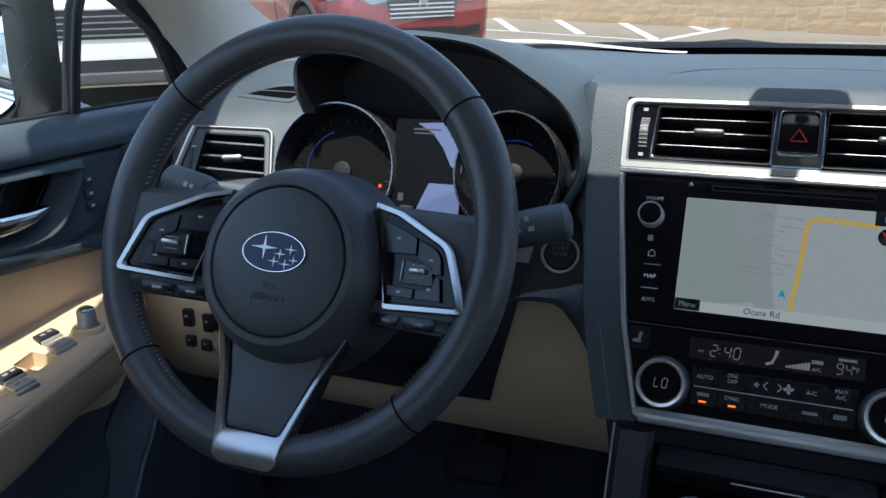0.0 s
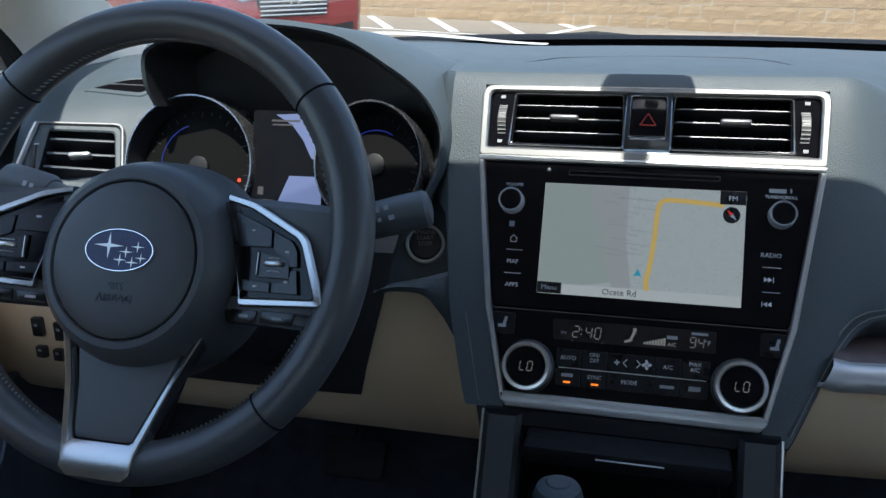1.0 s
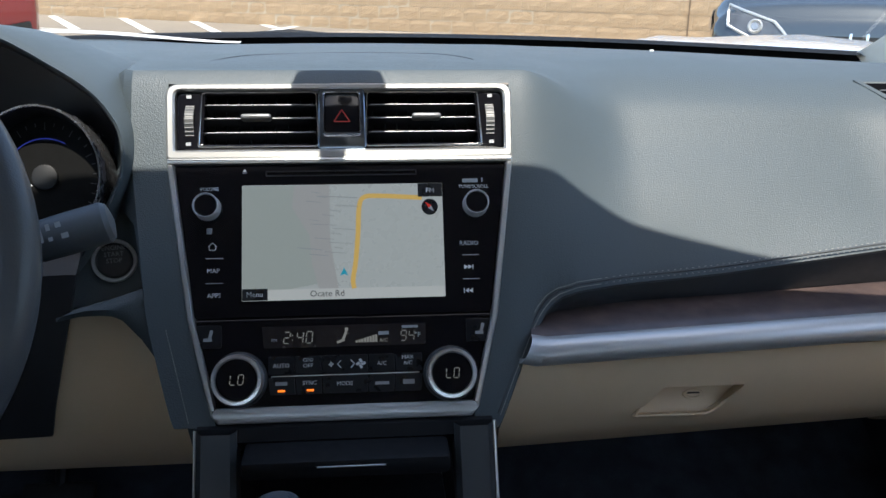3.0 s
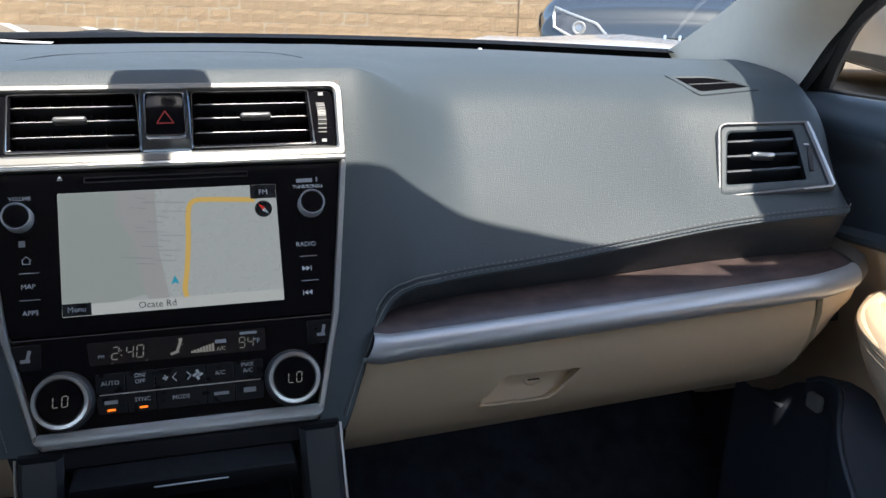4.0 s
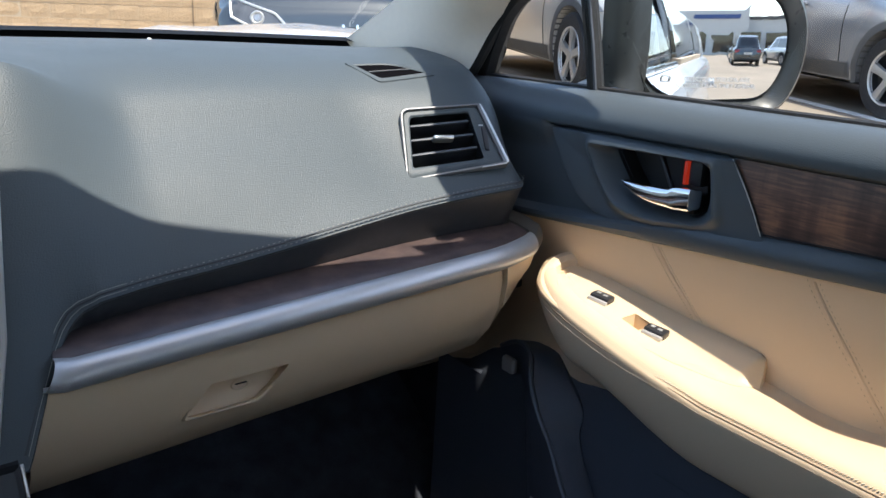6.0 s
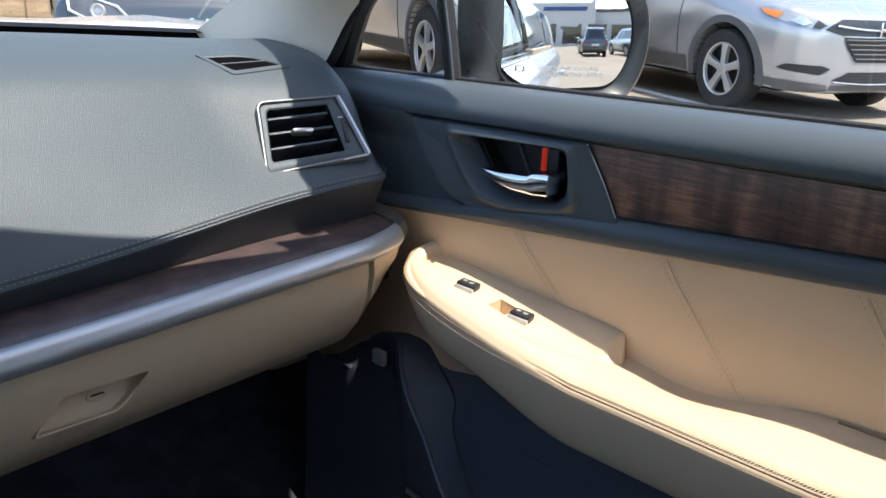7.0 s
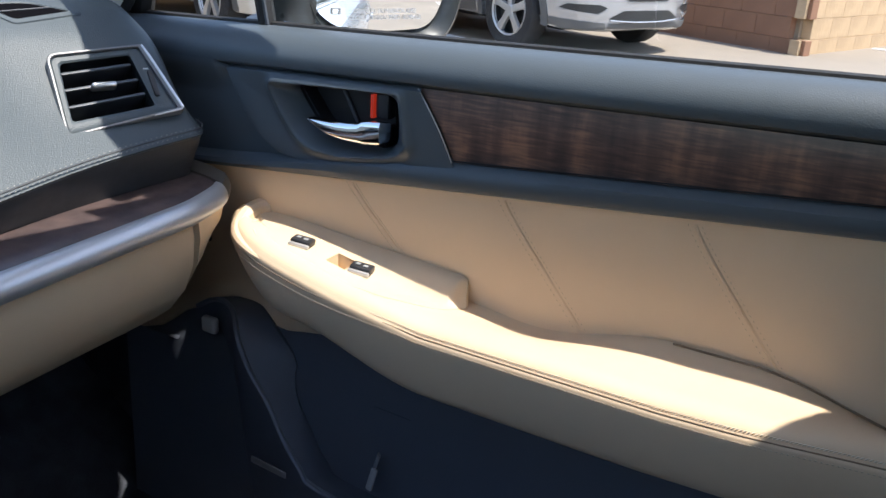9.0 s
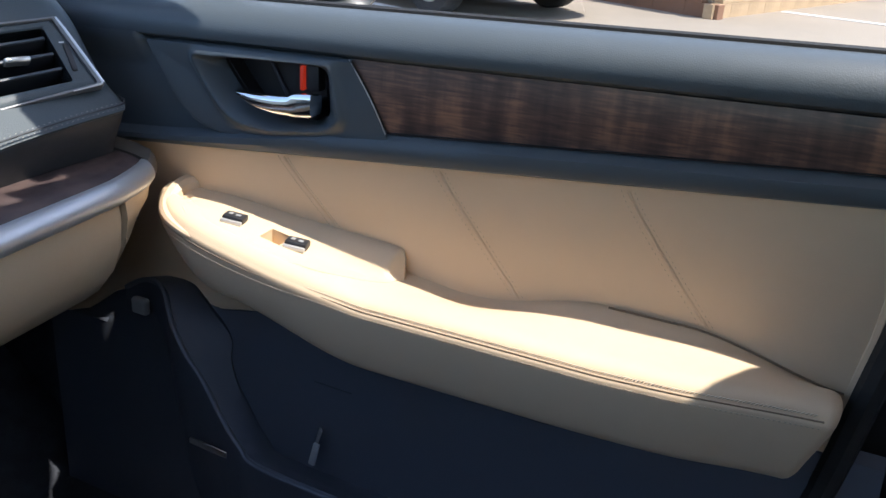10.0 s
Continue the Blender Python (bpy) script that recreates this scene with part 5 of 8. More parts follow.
def knee(x):
    t = step(-0.42, -0.20, x)
    top = lerp(0.835, 0.885, t) - 0.055 * step(-0.195, -0.140, x)
    return [Vector((x, y, z)) for y, z in ((-0.012, top + 0.001), (-0.028, top - 0.004), (-0.036, lerp(top, 0.688, 0.16)), (-0.038, lerp(top, 0.688, 0.42)), (-0.031, lerp(top, 0.688, 0.58)), (-0.016, lerp(top, 0.688, 0.74)), (0.004, lerp(top, 0.688, 0.88)), (0.03, 0.688))]


part("knee_panel", thick(loft([knee(lerp(-0.72, -0.138, i / 30)) for i in range(31)]), 0.005), BEIGEP, dl, "beige knee panel")
edge_line = [(-0.245, 0.880), (-0.225, 0.8845), (-0.207, 0.885), (-0.198, 0.884), (-0.190, 0.880), (-0.176, 0.862), (-0.164, 0.840), (-0.154, 0.815), (-0.147, 0.79), (-0.141, 0.75), (-0.138, 0.688)]
rows = [[Vector((x - 0.002, -0.030, z - 0.001)), Vector((x, -0.048, z)), Vector((x + 0.006, -0.050, z + 0.006)), Vector((max(x + 0.012, -0.150 + 0.13 * (0.86 - z)) if z < 0.86 else x + 0.02, -0.046, z + 0.012)), Vector((max(x + 0.03, -0.135), -0.025, z + 0.03))] for x, z in edge_line]
part("side_trim", thick(loft(rows), 0.003), DASH, dl, "slate grey side trim beside the stack")
part("column_surround", thick(loft([[Vector((lerp(-0.55, xr, f), y - 0.006 + 0.004 * f ** 6, z)) for f in (0, 0.3, 0.5, 0.7, 0.85, 0.95, 1)] for y, z, xr in ((-0.005, 0.955, -0.222), (-0.038, 0.92, -0.226), (-0.046, 0.86, -0.240), (-0.046, 0.80, -0.256), (-0.042, 0.768, -0.264))]), 0.004), BLACK, dl, "black column surround")
part("upper_bridge", thick(loft([[Vector((x, y, z)) for x in [lerp(-0.70, -0.238, i / 10) for i in range(11)]] for y, z in ((0.02, 0.965), (-0.02, 0.93), (-0.028, 0.885), (-0.022, 0.828))]), 0.004), PLASTIC, dl, "dark bridge panel")
for k, (x, z) in enumerate(((-0.640, 0.806), (-0.612, 0.803), (-0.640, 0.776), (-0.618, 0.774))):
    sw = part("blank_switch", rbox(0.013, 0.008, 0.022 if k < 2 else 0.014, 0.002, (x, -0.040, z)), BLACK, dl, "black switch")
    part("mark", rbox(0.004, 0.0006, 0.003, 0, (x, -0.0444, z + 0.003)), LETTERD, sw, smooth=False)
for k, (x, z) in enumerate(((-0.585, 0.815), (-0.573, 0.790))):
    part("rocker", rbox(0.020, 0.010, 0.022, 0.003, (x, -0.055, z), rot=Matrix.Rotation(radians(25), 4, "Y")), BLACK, dl)

# ---------------- doors ----------------
def belt(y):
    return 1.000 - 0.030 * y


def wood_low(y):
    return 0.916 - 0.085 * y


def beige_top(y):
    return 0.884 - 0.094 * y


def beige_low(y):
    """Lower edge of the leather, above the dark trim."""
    tab = ((-0.20, 0.742), (-0.16, 0.722), (-0.10, 0.711), (-0.067, 0.728), (-0.041, 0.735), (-0.005, 0.7225), (0.033, 0.702), (0.10, 0.6575), (0.30, 0.56))
    for (a, p), (b, q) in zip(tab, tab[1:]):
        if a <= y <= b:
            return lerp(p, q, step(a, b, y) * 0.5 + 0.5 * (y - a) / (b - a))
    return 0.742


def arm_top(y):
    tab = ((-0.80, 0.809), (-0.66, 0.804), (-0.55, 0.799), (-0.42, 0.799), (-0.324, 0.7990), (-0.234, 0.8120), (-0.18, 0.8220), (-0.114, 0.8320), (-0.03, 0.840), (0.05, 0.840))
    for (a, p), (b, q) in zip(tab, tab[1:]):
        if a <= y <= b:
            return lerp(p, q, (y - a) / (b - a))
    return 0.81


def plat_z(y):
    return 0.801 + 0.037 * step(-0.36, -0.10, y)


Y0, Y1 = 0.20, -0.760
PLATE = basis((0.732, 0, 0), (0, -1, 0), (0, 0, 1), (-1, 0, 0))


def rowsy(prof, y0, y1, n):
    return [[Vector((x, y, z)) for x, z in prof(y)] for y in [lerp(y0, y1, i / n) for i in range(n + 1)]]


def door(side):
    th = thing("passenger_door" if side > 0 else "driver_door", "front door trim in black vinyl and beige leather" + (" with dark wood inlay" if side > 0 else " with window switches"), "car door")
    made = []

    def dp(name, bm, m, parent=None, label="", smooth=True):
        if side < 0:
            bmesh.ops.scale(bm, vec=(-1, 1, 1), verts=bm.verts)
        ob = part(name, bm, m, parent or th, label, smooth)
        made.append(ob)
        return ob

    def on_plate(bm, at=Matrix()):
        bmesh.ops.transform(bm, matrix=PLATE @ at, verts=bm.verts)
        return bm

    # shell behind the trim
    dp("door_shell", rbox(0.03, 1.00, 0.62, 0.004, (0.792, -0.30, 0.72)), BLACK)
    dp("belt_pad", thick(loft(rowsy(lambda y: [(0.740, belt(y) - 0.001), (0.730, belt(y) - 0.0005), (0.7235, belt(y) + 0.0035), (0.7215, belt(y) + 0.0105), (0.7255, belt(y) + 0.0225), (0.739, belt(y) + 0.0345), (0.754, belt(y) + 0.0395), (0.766, belt(y) + 0.0400)], Y0, -0.80, 50)), 0.004), DOORV, None, "slate grey vinyl belt pad")
    dp("glass_seal", loft(rowsy(lambda y: [(0.763, belt(y) + 0.037), (0.7645, belt(y) + 0.0425), (0.769, belt(y) + 0.044), (0.774, belt(y) + 0.040)], Y0, -0.85, 20)), RUBBER, None, "black rubber glass seal")
    # sculpted upper panel: a raised plate with a bowl round the handle's opening
    lip = np.array(round_poly([(0.082, 0.9905), (0.244, 0.9985), (0.2530, 0.962), (0.2570, 0.948), (0.238, 0.9345), (0.172, 0.9255), (0.136, 0.929), (0.116, 0.940), (0.095, 0.966)], [0.010, 0.006, 0.004, 0.006, 0.014, 0.02, 0.012, 0.016, 0.016], 6))
    hol = np.array(round_poly([(0.105, 0.9875), (0.2275, 0.9930), (0.2300, 0.9430), (0.210, 0.9395), (0.166, 0.9375), (0.137, 0.947), (0.118, 0.970)], [0.008, 0.006, 0.005, 0.01, 0.014, 0.014, 0.012], 6))
    plate = np.array(round_poly([(0.0195, 0.9985), (0.30, 1.03), (0.40, 1.0), (0.40, 0.90), (0.18, 0.905), (0.098, 0.9125), (0.074, 0.922), (0.051, 0.946), (0.034, 0.970)], [0.006, 0.01, 0.01, 0.01, 0.01, 0.02, 0.02, 0.02, 0.02], 6))

    def inside(poly, pts):
        """Distance of points to an outline, positive within it."""
        p, q = poly, np.roll(poly, -1, 0)
        d = q - p
        w = pts[:, None, :] - p[None]
        f = np.clip((w * d).sum(2) / np.maximum((d * d).sum(1), 1e-12), 0, 1)
        dist = np.sqrt(((w - f[..., None] * d) ** 2).sum(2)).min(1)
        up = (p[None, :, 1] <= pts[:, None, 1]) != (q[None, :, 1] <= pts[:, None, 1])
        xc = p[None, :, 0] + (pts[:, None, 1] - p[None, :, 1]) * d[None, :, 0] / np.where(d[:, 1] == 0, 1e-9, d[:, 1])[None]
        return np.where((up & (xc > pts[:, None, 0])).sum(1) % 2 == 1, dist, -dist)

    def soft(a0, b0, x):
        f = np.clip((x - a0) / (b0 - a0), 0, 1)
        return f * f * (3 - 2 * f)

    nu, nv = 250, 76
    us = [lerp(-Y0, 0.0, k / 19) for k in range(20)] + [lerp(0.001, 0.312, k / (nu - 21)) for k in range(nu - 20)] + ([lerp(0.318, 0.80, k / 24) for k in range(25)] if side < 0 else [])
    pts = np.array([(u, lerp(beige_top(-u) + 0.008, belt(-u) + 0.004, k / (nv - 1))) for u in us for k in range(nv)])
    dl_, dh_, dp_ = inside(lip, pts), inside(hol, pts), inside(plate, pts)
    hgt = 0.0085 * soft(-0.0016, 0.0018, dp_) * (1 - soft(0.004, 0.04, dp_) * 0.4)
    hgt = hgt + 0.0045 * soft(0.236, 0.262, pts[:, 0]) * soft(0.33, 0.30, pts[:, 0])
    outl = 0.0065 * np.exp(-(np.minimum(dl_, 0) / 0.0070) ** 2)
    f = np.clip(dl_, 0, 1) / np.maximum(np.clip(dl_, 0, 1) + np.clip(-dh_, 0, 1), 1e-6)
    hgt = np.where(dl_ <= 0, hgt + outl, np.where(dh_ < 0, lerp(hgt + 0.0065, -0.016, f ** 1.25), -0.016))
    gap = np.array([belt(-u) for u in pts[:, 0]])
    ahead = 1 - soft(0.006, 0.026, pts[:, 0])
    hgt = hgt - 0.012 * soft(gap - 0.0035, gap + 0.001, pts[:, 1]) * (1 - ahead) + 0.0125 * soft(gap - 0.034, gap + 0.005, pts[:, 1]) * ahead
    bm = bmesh.new()
    vs = [bm.verts.new((0.7335 - h_, -u, z)) for (u, z), h_ in zip(pts, hgt)]
    for i in range(len(us) - 1):
        for k in range(nv - 1):
            q = (i * nv + k, (i + 1) * nv + k, (i + 1) * nv + k + 1, i * nv + k + 1)
            edge_u = 0.2655 + 0.0405 * (belt(-0.28) - pts[q[0]][1]) / (belt(-0.28) - wood_low(-0.28)) if side > 0 else 1.0
            if max(dh_[j] for j in q) < 0.0015 and pts[q[1]][0] < edge_u + 0.001:
                bm.faces.new([vs[j] for j in q])
    for v in [v for v in bm.verts if not v.link_faces]:
        bm.verts.remove(v)
    dp("upper_panel", bm, DOORV, None, "slate grey vinyl upper panel with a raised handle plate")
    h = [tuple(p) for p in hol]

    def mould(y):
        k = step(-0.02, -0.30, y)
        lo, hi = beige_top(y), lerp(beige_top(y) + 0.016, wood_low(y), k)
        return [(0.735, hi + 0.002), (0.727, hi - 0.002), (0.7205, lerp(hi, lo, 0.3)), (0.7190, lerp(hi, lo, 0.6)), (0.7220, lo + 0.003), (0.731, lo - 0.001)]

    dp("moulding", thick(loft(rowsy(mould, 0.06, -0.80, 40)), 0.003), DOORV, None, "dark vinyl moulding")
    # inlay
    if side > 0:
        rows = []
        for i in range(41):
            f = i / 40
            row = []
            for j in range(9):
                g = j / 8
                ys = lerp(-0.2655, -0.3060, g)
                y = lerp(ys - 0.004 * math.sin(g * math.pi), -0.79, f)
                row.append(Vector((0.7285 - 0.0022 * math.sin(math.pi * g), y, lerp(belt(y) - 0.001, wood_low(y), g))))
            rows.append(row)
        dp("wood_inlay", thick(loft(rows), 0.004), WOOD, None, "dark brown figured wood inlay")
        dp("inlay_edge", sweep([r + Vector((-0.0040, 0.0006, 0)) for r in rows[0]], 0.0006, 6), SILVER, None, "thin silver edge")
        dp("inlay_line", sweep([r[-1] + Vector((-0.001, 0, 0.0012)) for r in rows], 0.0007, 5), BLACK)
    # handle recess
    dp("recess_wall", on_plate(loft([[(x, y, z) for x, y in h] for z in (-0.0120, -0.040)], closed=True)), BLACK, None, smooth=False)
    dp("recess", on_plate(slab(h, -0.043, -0.038)), BLACK, None, "black handle recess", smooth=False)
    dp("recess_rib", on_plate(sweep([(0.146, 0.988, -0.036), (0.168, 0.950, -0.036)], 0.0022, 6)), PLASTIC)
    # chrome pull lever
    lev = []
    for x, y0, y1, z in ((0.1285, 0.9585, 0.9565, 0.004), (0.1330, 0.9595, 0.9545, 0.007), (0.145, 0.9600, 0.9490, 0.010), (0.160, 0.9605, 0.9445, 0.012), (0.180, 0.9615, 0.9425, 0.013), (0.198, 0.9630, 0.9430, 0.013), (0.2035, 0.9660, 0.9435, 0.013), (0.210, 0.9675, 0.9440, 0.013), (0.224, 0.9685, 0.9455, 0.011), (0.2270, 0.967, 0.9475, 0.006)):
        c, r = (y0 + y1) / 2, (y0 - y1) / 2
        e = 0.55 if x > 0.2 else 0.8
        lev.append([Vector((x, c + r * math.copysign(abs(math.cos(t)) ** e, math.cos(t)), z - 0.006 + 0.006 * math.copysign(abs(math.sin(t)) ** e, math.sin(t)))) for t in [2 * math.pi * k / 14 for k in range(14)]])
    dp("pull_lever", on_plate(loft(lev, closed=True, caps=True)), CHROME, None, "curved chrome pull lever")
    dp("lever_arm", on_plate(rbox(0.012, 0.020, 0.028, 0.003, (0.219, 0.950, -0.014))), BLACK)
    kn = dp("lock_knob", on_plate(rbox(0.0165, 0.027, 0.016, 0.004, (0.2140, 0.9800, -0.016))), BLACK, None, "black lock knob with a red flag")
    # The flag's red is given a faint glow, though it is no lamp.
    dp("lock_flag", on_plate(rbox(0.0046, 0.0240, 0.006, 0.001, (0.2035, 0.9790, -0.0095))), lit("lock_red_glow", (0.75, 0.05, 0.02), 0.12), kn, "red flag")
    # beige leather insert
    def ins(y):
        t, l = beige_top(y) + 0.001, beige_low(y)
        return [(0.7290, t), (0.7300, lerp(t, l, 0.08)), (0.7340, lerp(t, l, 0.35)), (0.7345, lerp(t, l, 0.6)), (0.729, lerp(t, l, 0.85)), (0.722, l + 0.006), (0.715, l)]

    dp("leather_insert", thick(loft(rowsy(ins, 0.26, Y1 + 0.012, 66)), 0.004), BEIGE, None, "beige leather insert")
    dp("rear_edge", sweep([(0.736, -0.752, 0.955), (0.737, -0.7535, 0.90), (0.737, -0.750, 0.84), (0.735, -0.742, 0.79), (0.73, -0.738, 0.72)], 0.006, 8), BEIGE, None)
    dp("rear_seal", sweep([(0.728, -0.772, 0.99), (0.728, -0.769, 0.90), (0.726, -0.762, 0.85), (0.722, -0.754, 0.80), (0.715, -0.746, 0.75), (0.70, -0.735, 0.70), (0.70, -0.725, 0.60)], 0.012, 8), RUBBER, None, "black rubber door seal")
    if side > 0:
        for (y0, z0), (y1, z1) in (((-0.181, 0.899), (-0.240, 0.833)), ((-0.355, 0.915), (-0.443, 0.803)), ((-0.531, 0.930), (-0.616, 0.818))):
            for k, off in enumerate((0.0, 0.012)):
                path = []
                for i in range(14):
                    f = i / 13
                    y, z = lerp(y0, y1, f ** 1.12) - off, lerp(z0, z1, f)
                    px = curve_pts([(a, b2, 0) for a, b2 in ins(y)], 40)
                    x = min(px, key=lambda p: abs(p.y - z)).x
                    path.append((x - 0.0008, y, z))
                dp("stitching", stitches(path, 26, 0.0028, 0.0004), THREADB)
                if k == 0:
                    dp("seam", sweep([(a + 0.0012, b2 - 0.0060, c) for a, b2, c in path], 0.0018, 6), BEIGE)
    # armrest
    def arm(y):
        xi = 0.6440 + 0.085 * math.exp(-max(0.0, -0.028 - y) / 0.045) + 0.010 * step(-0.60, -0.74, y)
        zt = arm_top(y)
        zo = 0.802 + 0.030 * step(-0.30, -0.06, y) + 0.015 * step(-0.43, -0.53, y) - 0.026 * step(-0.60, -0.75, y)
        zb = 0.729 + 0.034 * step(-0.33, -0.16, y) + 0.050 * step(-0.16, -0.03, y) + 0.008 * step(-0.5, -0.75, y)
        dip = 0.008 * math.exp(-(((y + 0.40) / 0.045) ** 2))
        sink = 0.030 * step(-0.11, -0.14, y) * step(-0.28, -0.245, y)
        return [(0.742, zo - sink), (0.728, zo - dip - sink), (0.712, lerp(zo, zt, 0.5) + 0.002 - dip - sink), (lerp(0.728, xi, 0.5), zt + 0.006 - 0.6 * sink), (xi + 0.020, zt + 0.0075), (xi + 0.008, zt + 0.005), (xi + 0.001, zt - 0.002),
                (xi - 0.002, zt - 0.009), (xi - 0.001, lerp(zt, zb, 0.5)), (xi + 0.004, zb + 0.010), (xi + 0.012, zb + 0.001), (xi + 0.03, zb - 0.004), (0.742, zb)]

    ys = [lerp(-0.042, -0.724, i / 70) for i in range(71)]
    rows = [[Vector((p.x, y, p.y)) for p in curve_pts([(a, b2, 0) for a, b2 in arm(y)], 44)] for y in ys]
    last = rows[-1]
    mid = Vector((0.70, -0.724, 0.785))
    for k, s in ((0.97, 0.004), (0.88, 0.008), (0.70, 0.011), (0.4, 0.012)):
        rows.append([Vector((lerp(mid.x, p.x, k), -0.724 - s, lerp(mid.z, p.z, k))) for p in last])
    for row in rows:
        for p in row:
            p.y += 0.020 * step(0.815, 0.735, p.z) * step(-0.60, -0.724, p.y)
    first = rows[0]
    mf = Vector((0.735, -0.042, 0.815))
    rows = [[Vector((lerp(mf.x, p.x, k), -0.042 + s, lerp(mf.z, p.z, k))) for p in first] for k, s in ((0.45, 0.010), (0.85, 0.006))] + rows
    dp("armrest", loft(rows), BEIGE, None, "padded beige leather armrest")
    def seam_at(y, dx, dz):
        q = arm(y)[6]
        k = step(-0.33, -0.17, y)
        return Vector((q[0] + dx - 0.0024 * k, y, q[1] + dz - 0.0085 * k))

    # braided stitches along the top of the seam, a crease and a finer row below it
    b = bmesh.new()
    for i in range(150):
        y = lerp(-0.27, -0.716, i / 149)
        p = seam_at(y, 0.0022, 0.0036)
        stitches([p + Vector((-0.0012, 0.0018, -0.0012)), p + Vector((-0.0006, 0, 0.0)), p + Vector((0.0006, -0.0018, 0.0008))], 1, 0.0042, 0.0008, b)
    dp("stitching", b, THREADA, None, "bold cream stitching along the armrest")
    along = [lerp(-0.06, -0.722, i / 49) for i in range(50)]
    dp("stitching", stitches([seam_at(y, -0.0030, -0.0057) for y in along], 170, 0.0028, 0.0005), THREADB, None, "thread stitching along the armrest")
    dp("arm_seam", sweep([seam_at(y, -0.0004, -0.0004) for y in along], 0.0008, 6), SEAM)
    dp("joint_line", sweep([(0.7305 - 0.003 * step(-0.66, -0.735, y), y, 0.8030 + 0.015 * step(-0.43, -0.53, y) - 0.026 * step(-0.60, -0.75, y)) for y in [lerp(-0.535, -0.737, i / 30) for i in range(31)]], 0.0011, 6), SEAM)
    # switch platform, coved up towards the door
    inner_line = curve_pts([(0.716, -0.062, 0), (0.690, -0.084, 0), (0.668, -0.111, 0), (0.6535, -0.160, 0), (0.6535, -0.204, 0), (0.6600, -0.246, 0), (0.672, -0.286, 0), (0.690, -0.318, 0), (0.712, -0.332, 0)], 44)

    def lv(y, x=0.70):
        return plat_z(y) + lerp(0.004, 0.024, step(-0.14, -0.33, y)) * step(0.698, 0.732, x)

    def arm_z(x, y):
        """Height of the armrest's upper side."""
        c = curve_pts([(a, b2, 0) for a, b2 in arm(y)], 60)
        return min((q for q in c if q.y > 0.785), key=lambda q: abs(q.x - x)).y

    rows = []
    for p in inner_line:
        az = arm_z(p.x, p.y) if p.x < 0.70 else plat_z(p.y)
        row = [Vector((p.x, p.y, min(az, plat_z(p.y)) - 0.012)), Vector((p.x + 0.0004, p.y, az - 0.0008)), Vector((p.x + 0.0014, p.y, az + 0.0006))]
        for k in range(1, 13):
            x = lerp(p.x + 0.002, 0.738, k / 12)
            y = p.y + 0.012 * (k / 12) * step(-0.29, -0.332, p.y)
            row.append(Vector((x, y, lerp(az + 0.0006, lv(p.y, x) + 0.0005, step(0.0, 0.020, x - p.x)))))
        rows.append(row)
    end = rows[-1]
    rows.append([Vector((q.x, q.y - 0.004, q.z - 0.003)) for q in end])
    rows.append([Vector((q.x, q.y - 0.006, q.z - 0.010)) for q in end])
    rows.append([Vector((q.x, q.y - 0.007, 0.776)) for q in end])
    plat = dp("switch_platform", thick(loft(rows), 0.002), BEIGEP, None, "beige plastic switch platform")
    dp("front_bolster", sweep(curve_pts([(0.738, -0.064, 0.844), (0.722, -0.058, 0.8425), (0.703, -0.060, 0.8370), (0.684, -0.070, 0.8320), (0.668, -0.088, 0.8285), (0.657, -0.116, 0.8245), (0.652, -0.155, 0.8185)], 30), [lerp(0.0118, 0.0020, (k / 29) ** 1.5) for k in range(30)], 10), BEIGE, None, "rounded beige leather edge round the switches")
    switches = [(0.6920, -0.1524, 1), (0.6960, -0.2250, 1)] if side > 0 else [(0.706, -0.183, 1), (0.678, -0.192, 0), (0.690, -0.247, 1), (0.665, -0.255, 0)]
    for sx, sy, dark in switches:
        rot = Matrix.Rotation(radians(12), 4, "Z") @ Matrix.Rotation(radians(6), 4, "X")
        sw = dp("window_switch", rbox(0.0155, 0.0230, 0.009, 0.002, (sx, sy, lv(sy) + 0.0020), rot=rot), BLACK if dark else SILVER, None, "black window switch" if dark else "silver window switch")
        dp("switch_base", rbox(0.0045, 0.0235, 0.005, 0.0015, (sx - 0.0100, sy - 0.0022, lv(sy) + 0.0015), rot=rot), SILVER, sw, "silver edge")
        dp("mark", rbox(0.0045, 0.0045, 0.0005, 0, (sx, sy + 0.0045, lv(sy) + 0.0070), rot=rot), LETTERD, sw, smooth=False)
        dp("mark", rbox(0.0040, 0.0050, 0.0005, 0, (sx, sy - 0.0045, lv(sy) + 0.0063), rot=rot), LETTERD, sw, smooth=False)
    # finger pocket beside the switches
    fx, fy, fw, fl = (0.6930, -0.2015, 0.0112, 0.0122) if side > 0 else (0.6860, -0.2190, 0.0170, 0.0125)
    zp = lv(fy)
    cut(plat, rbox(fw * 2, fl * 2, 0.03, 0.002, (side * fx, fy, zp)))
    dp("finger_pocket", loft([[Vector((fx + a * fw, fy + b2 * fl, z + c * b2)) for a, b2 in ((-1, -1), (1, -1), (1, 1), (-1, 1))] for z, c in ((zp + 0.0, 0.001), (zp - 0.013, 0.0))] + [[Vector((fx, fy, zp - 0.0132))] * 4], closed=True), BEIGEP, plat, "sunken finger pocket", smooth=False)
    if side < 0:
        kb = dp("mirror_knob", lathe([(0.0, 0.022), (0.008, 0.022), (0.0095, 0.020), (0.010, 0.008), (0.0125, 0.002), (0.0125, -0.004)], 24, at=(0.676, -0.155, lv(-0.155))), SILVER, None, "ribbed grey mirror knob")
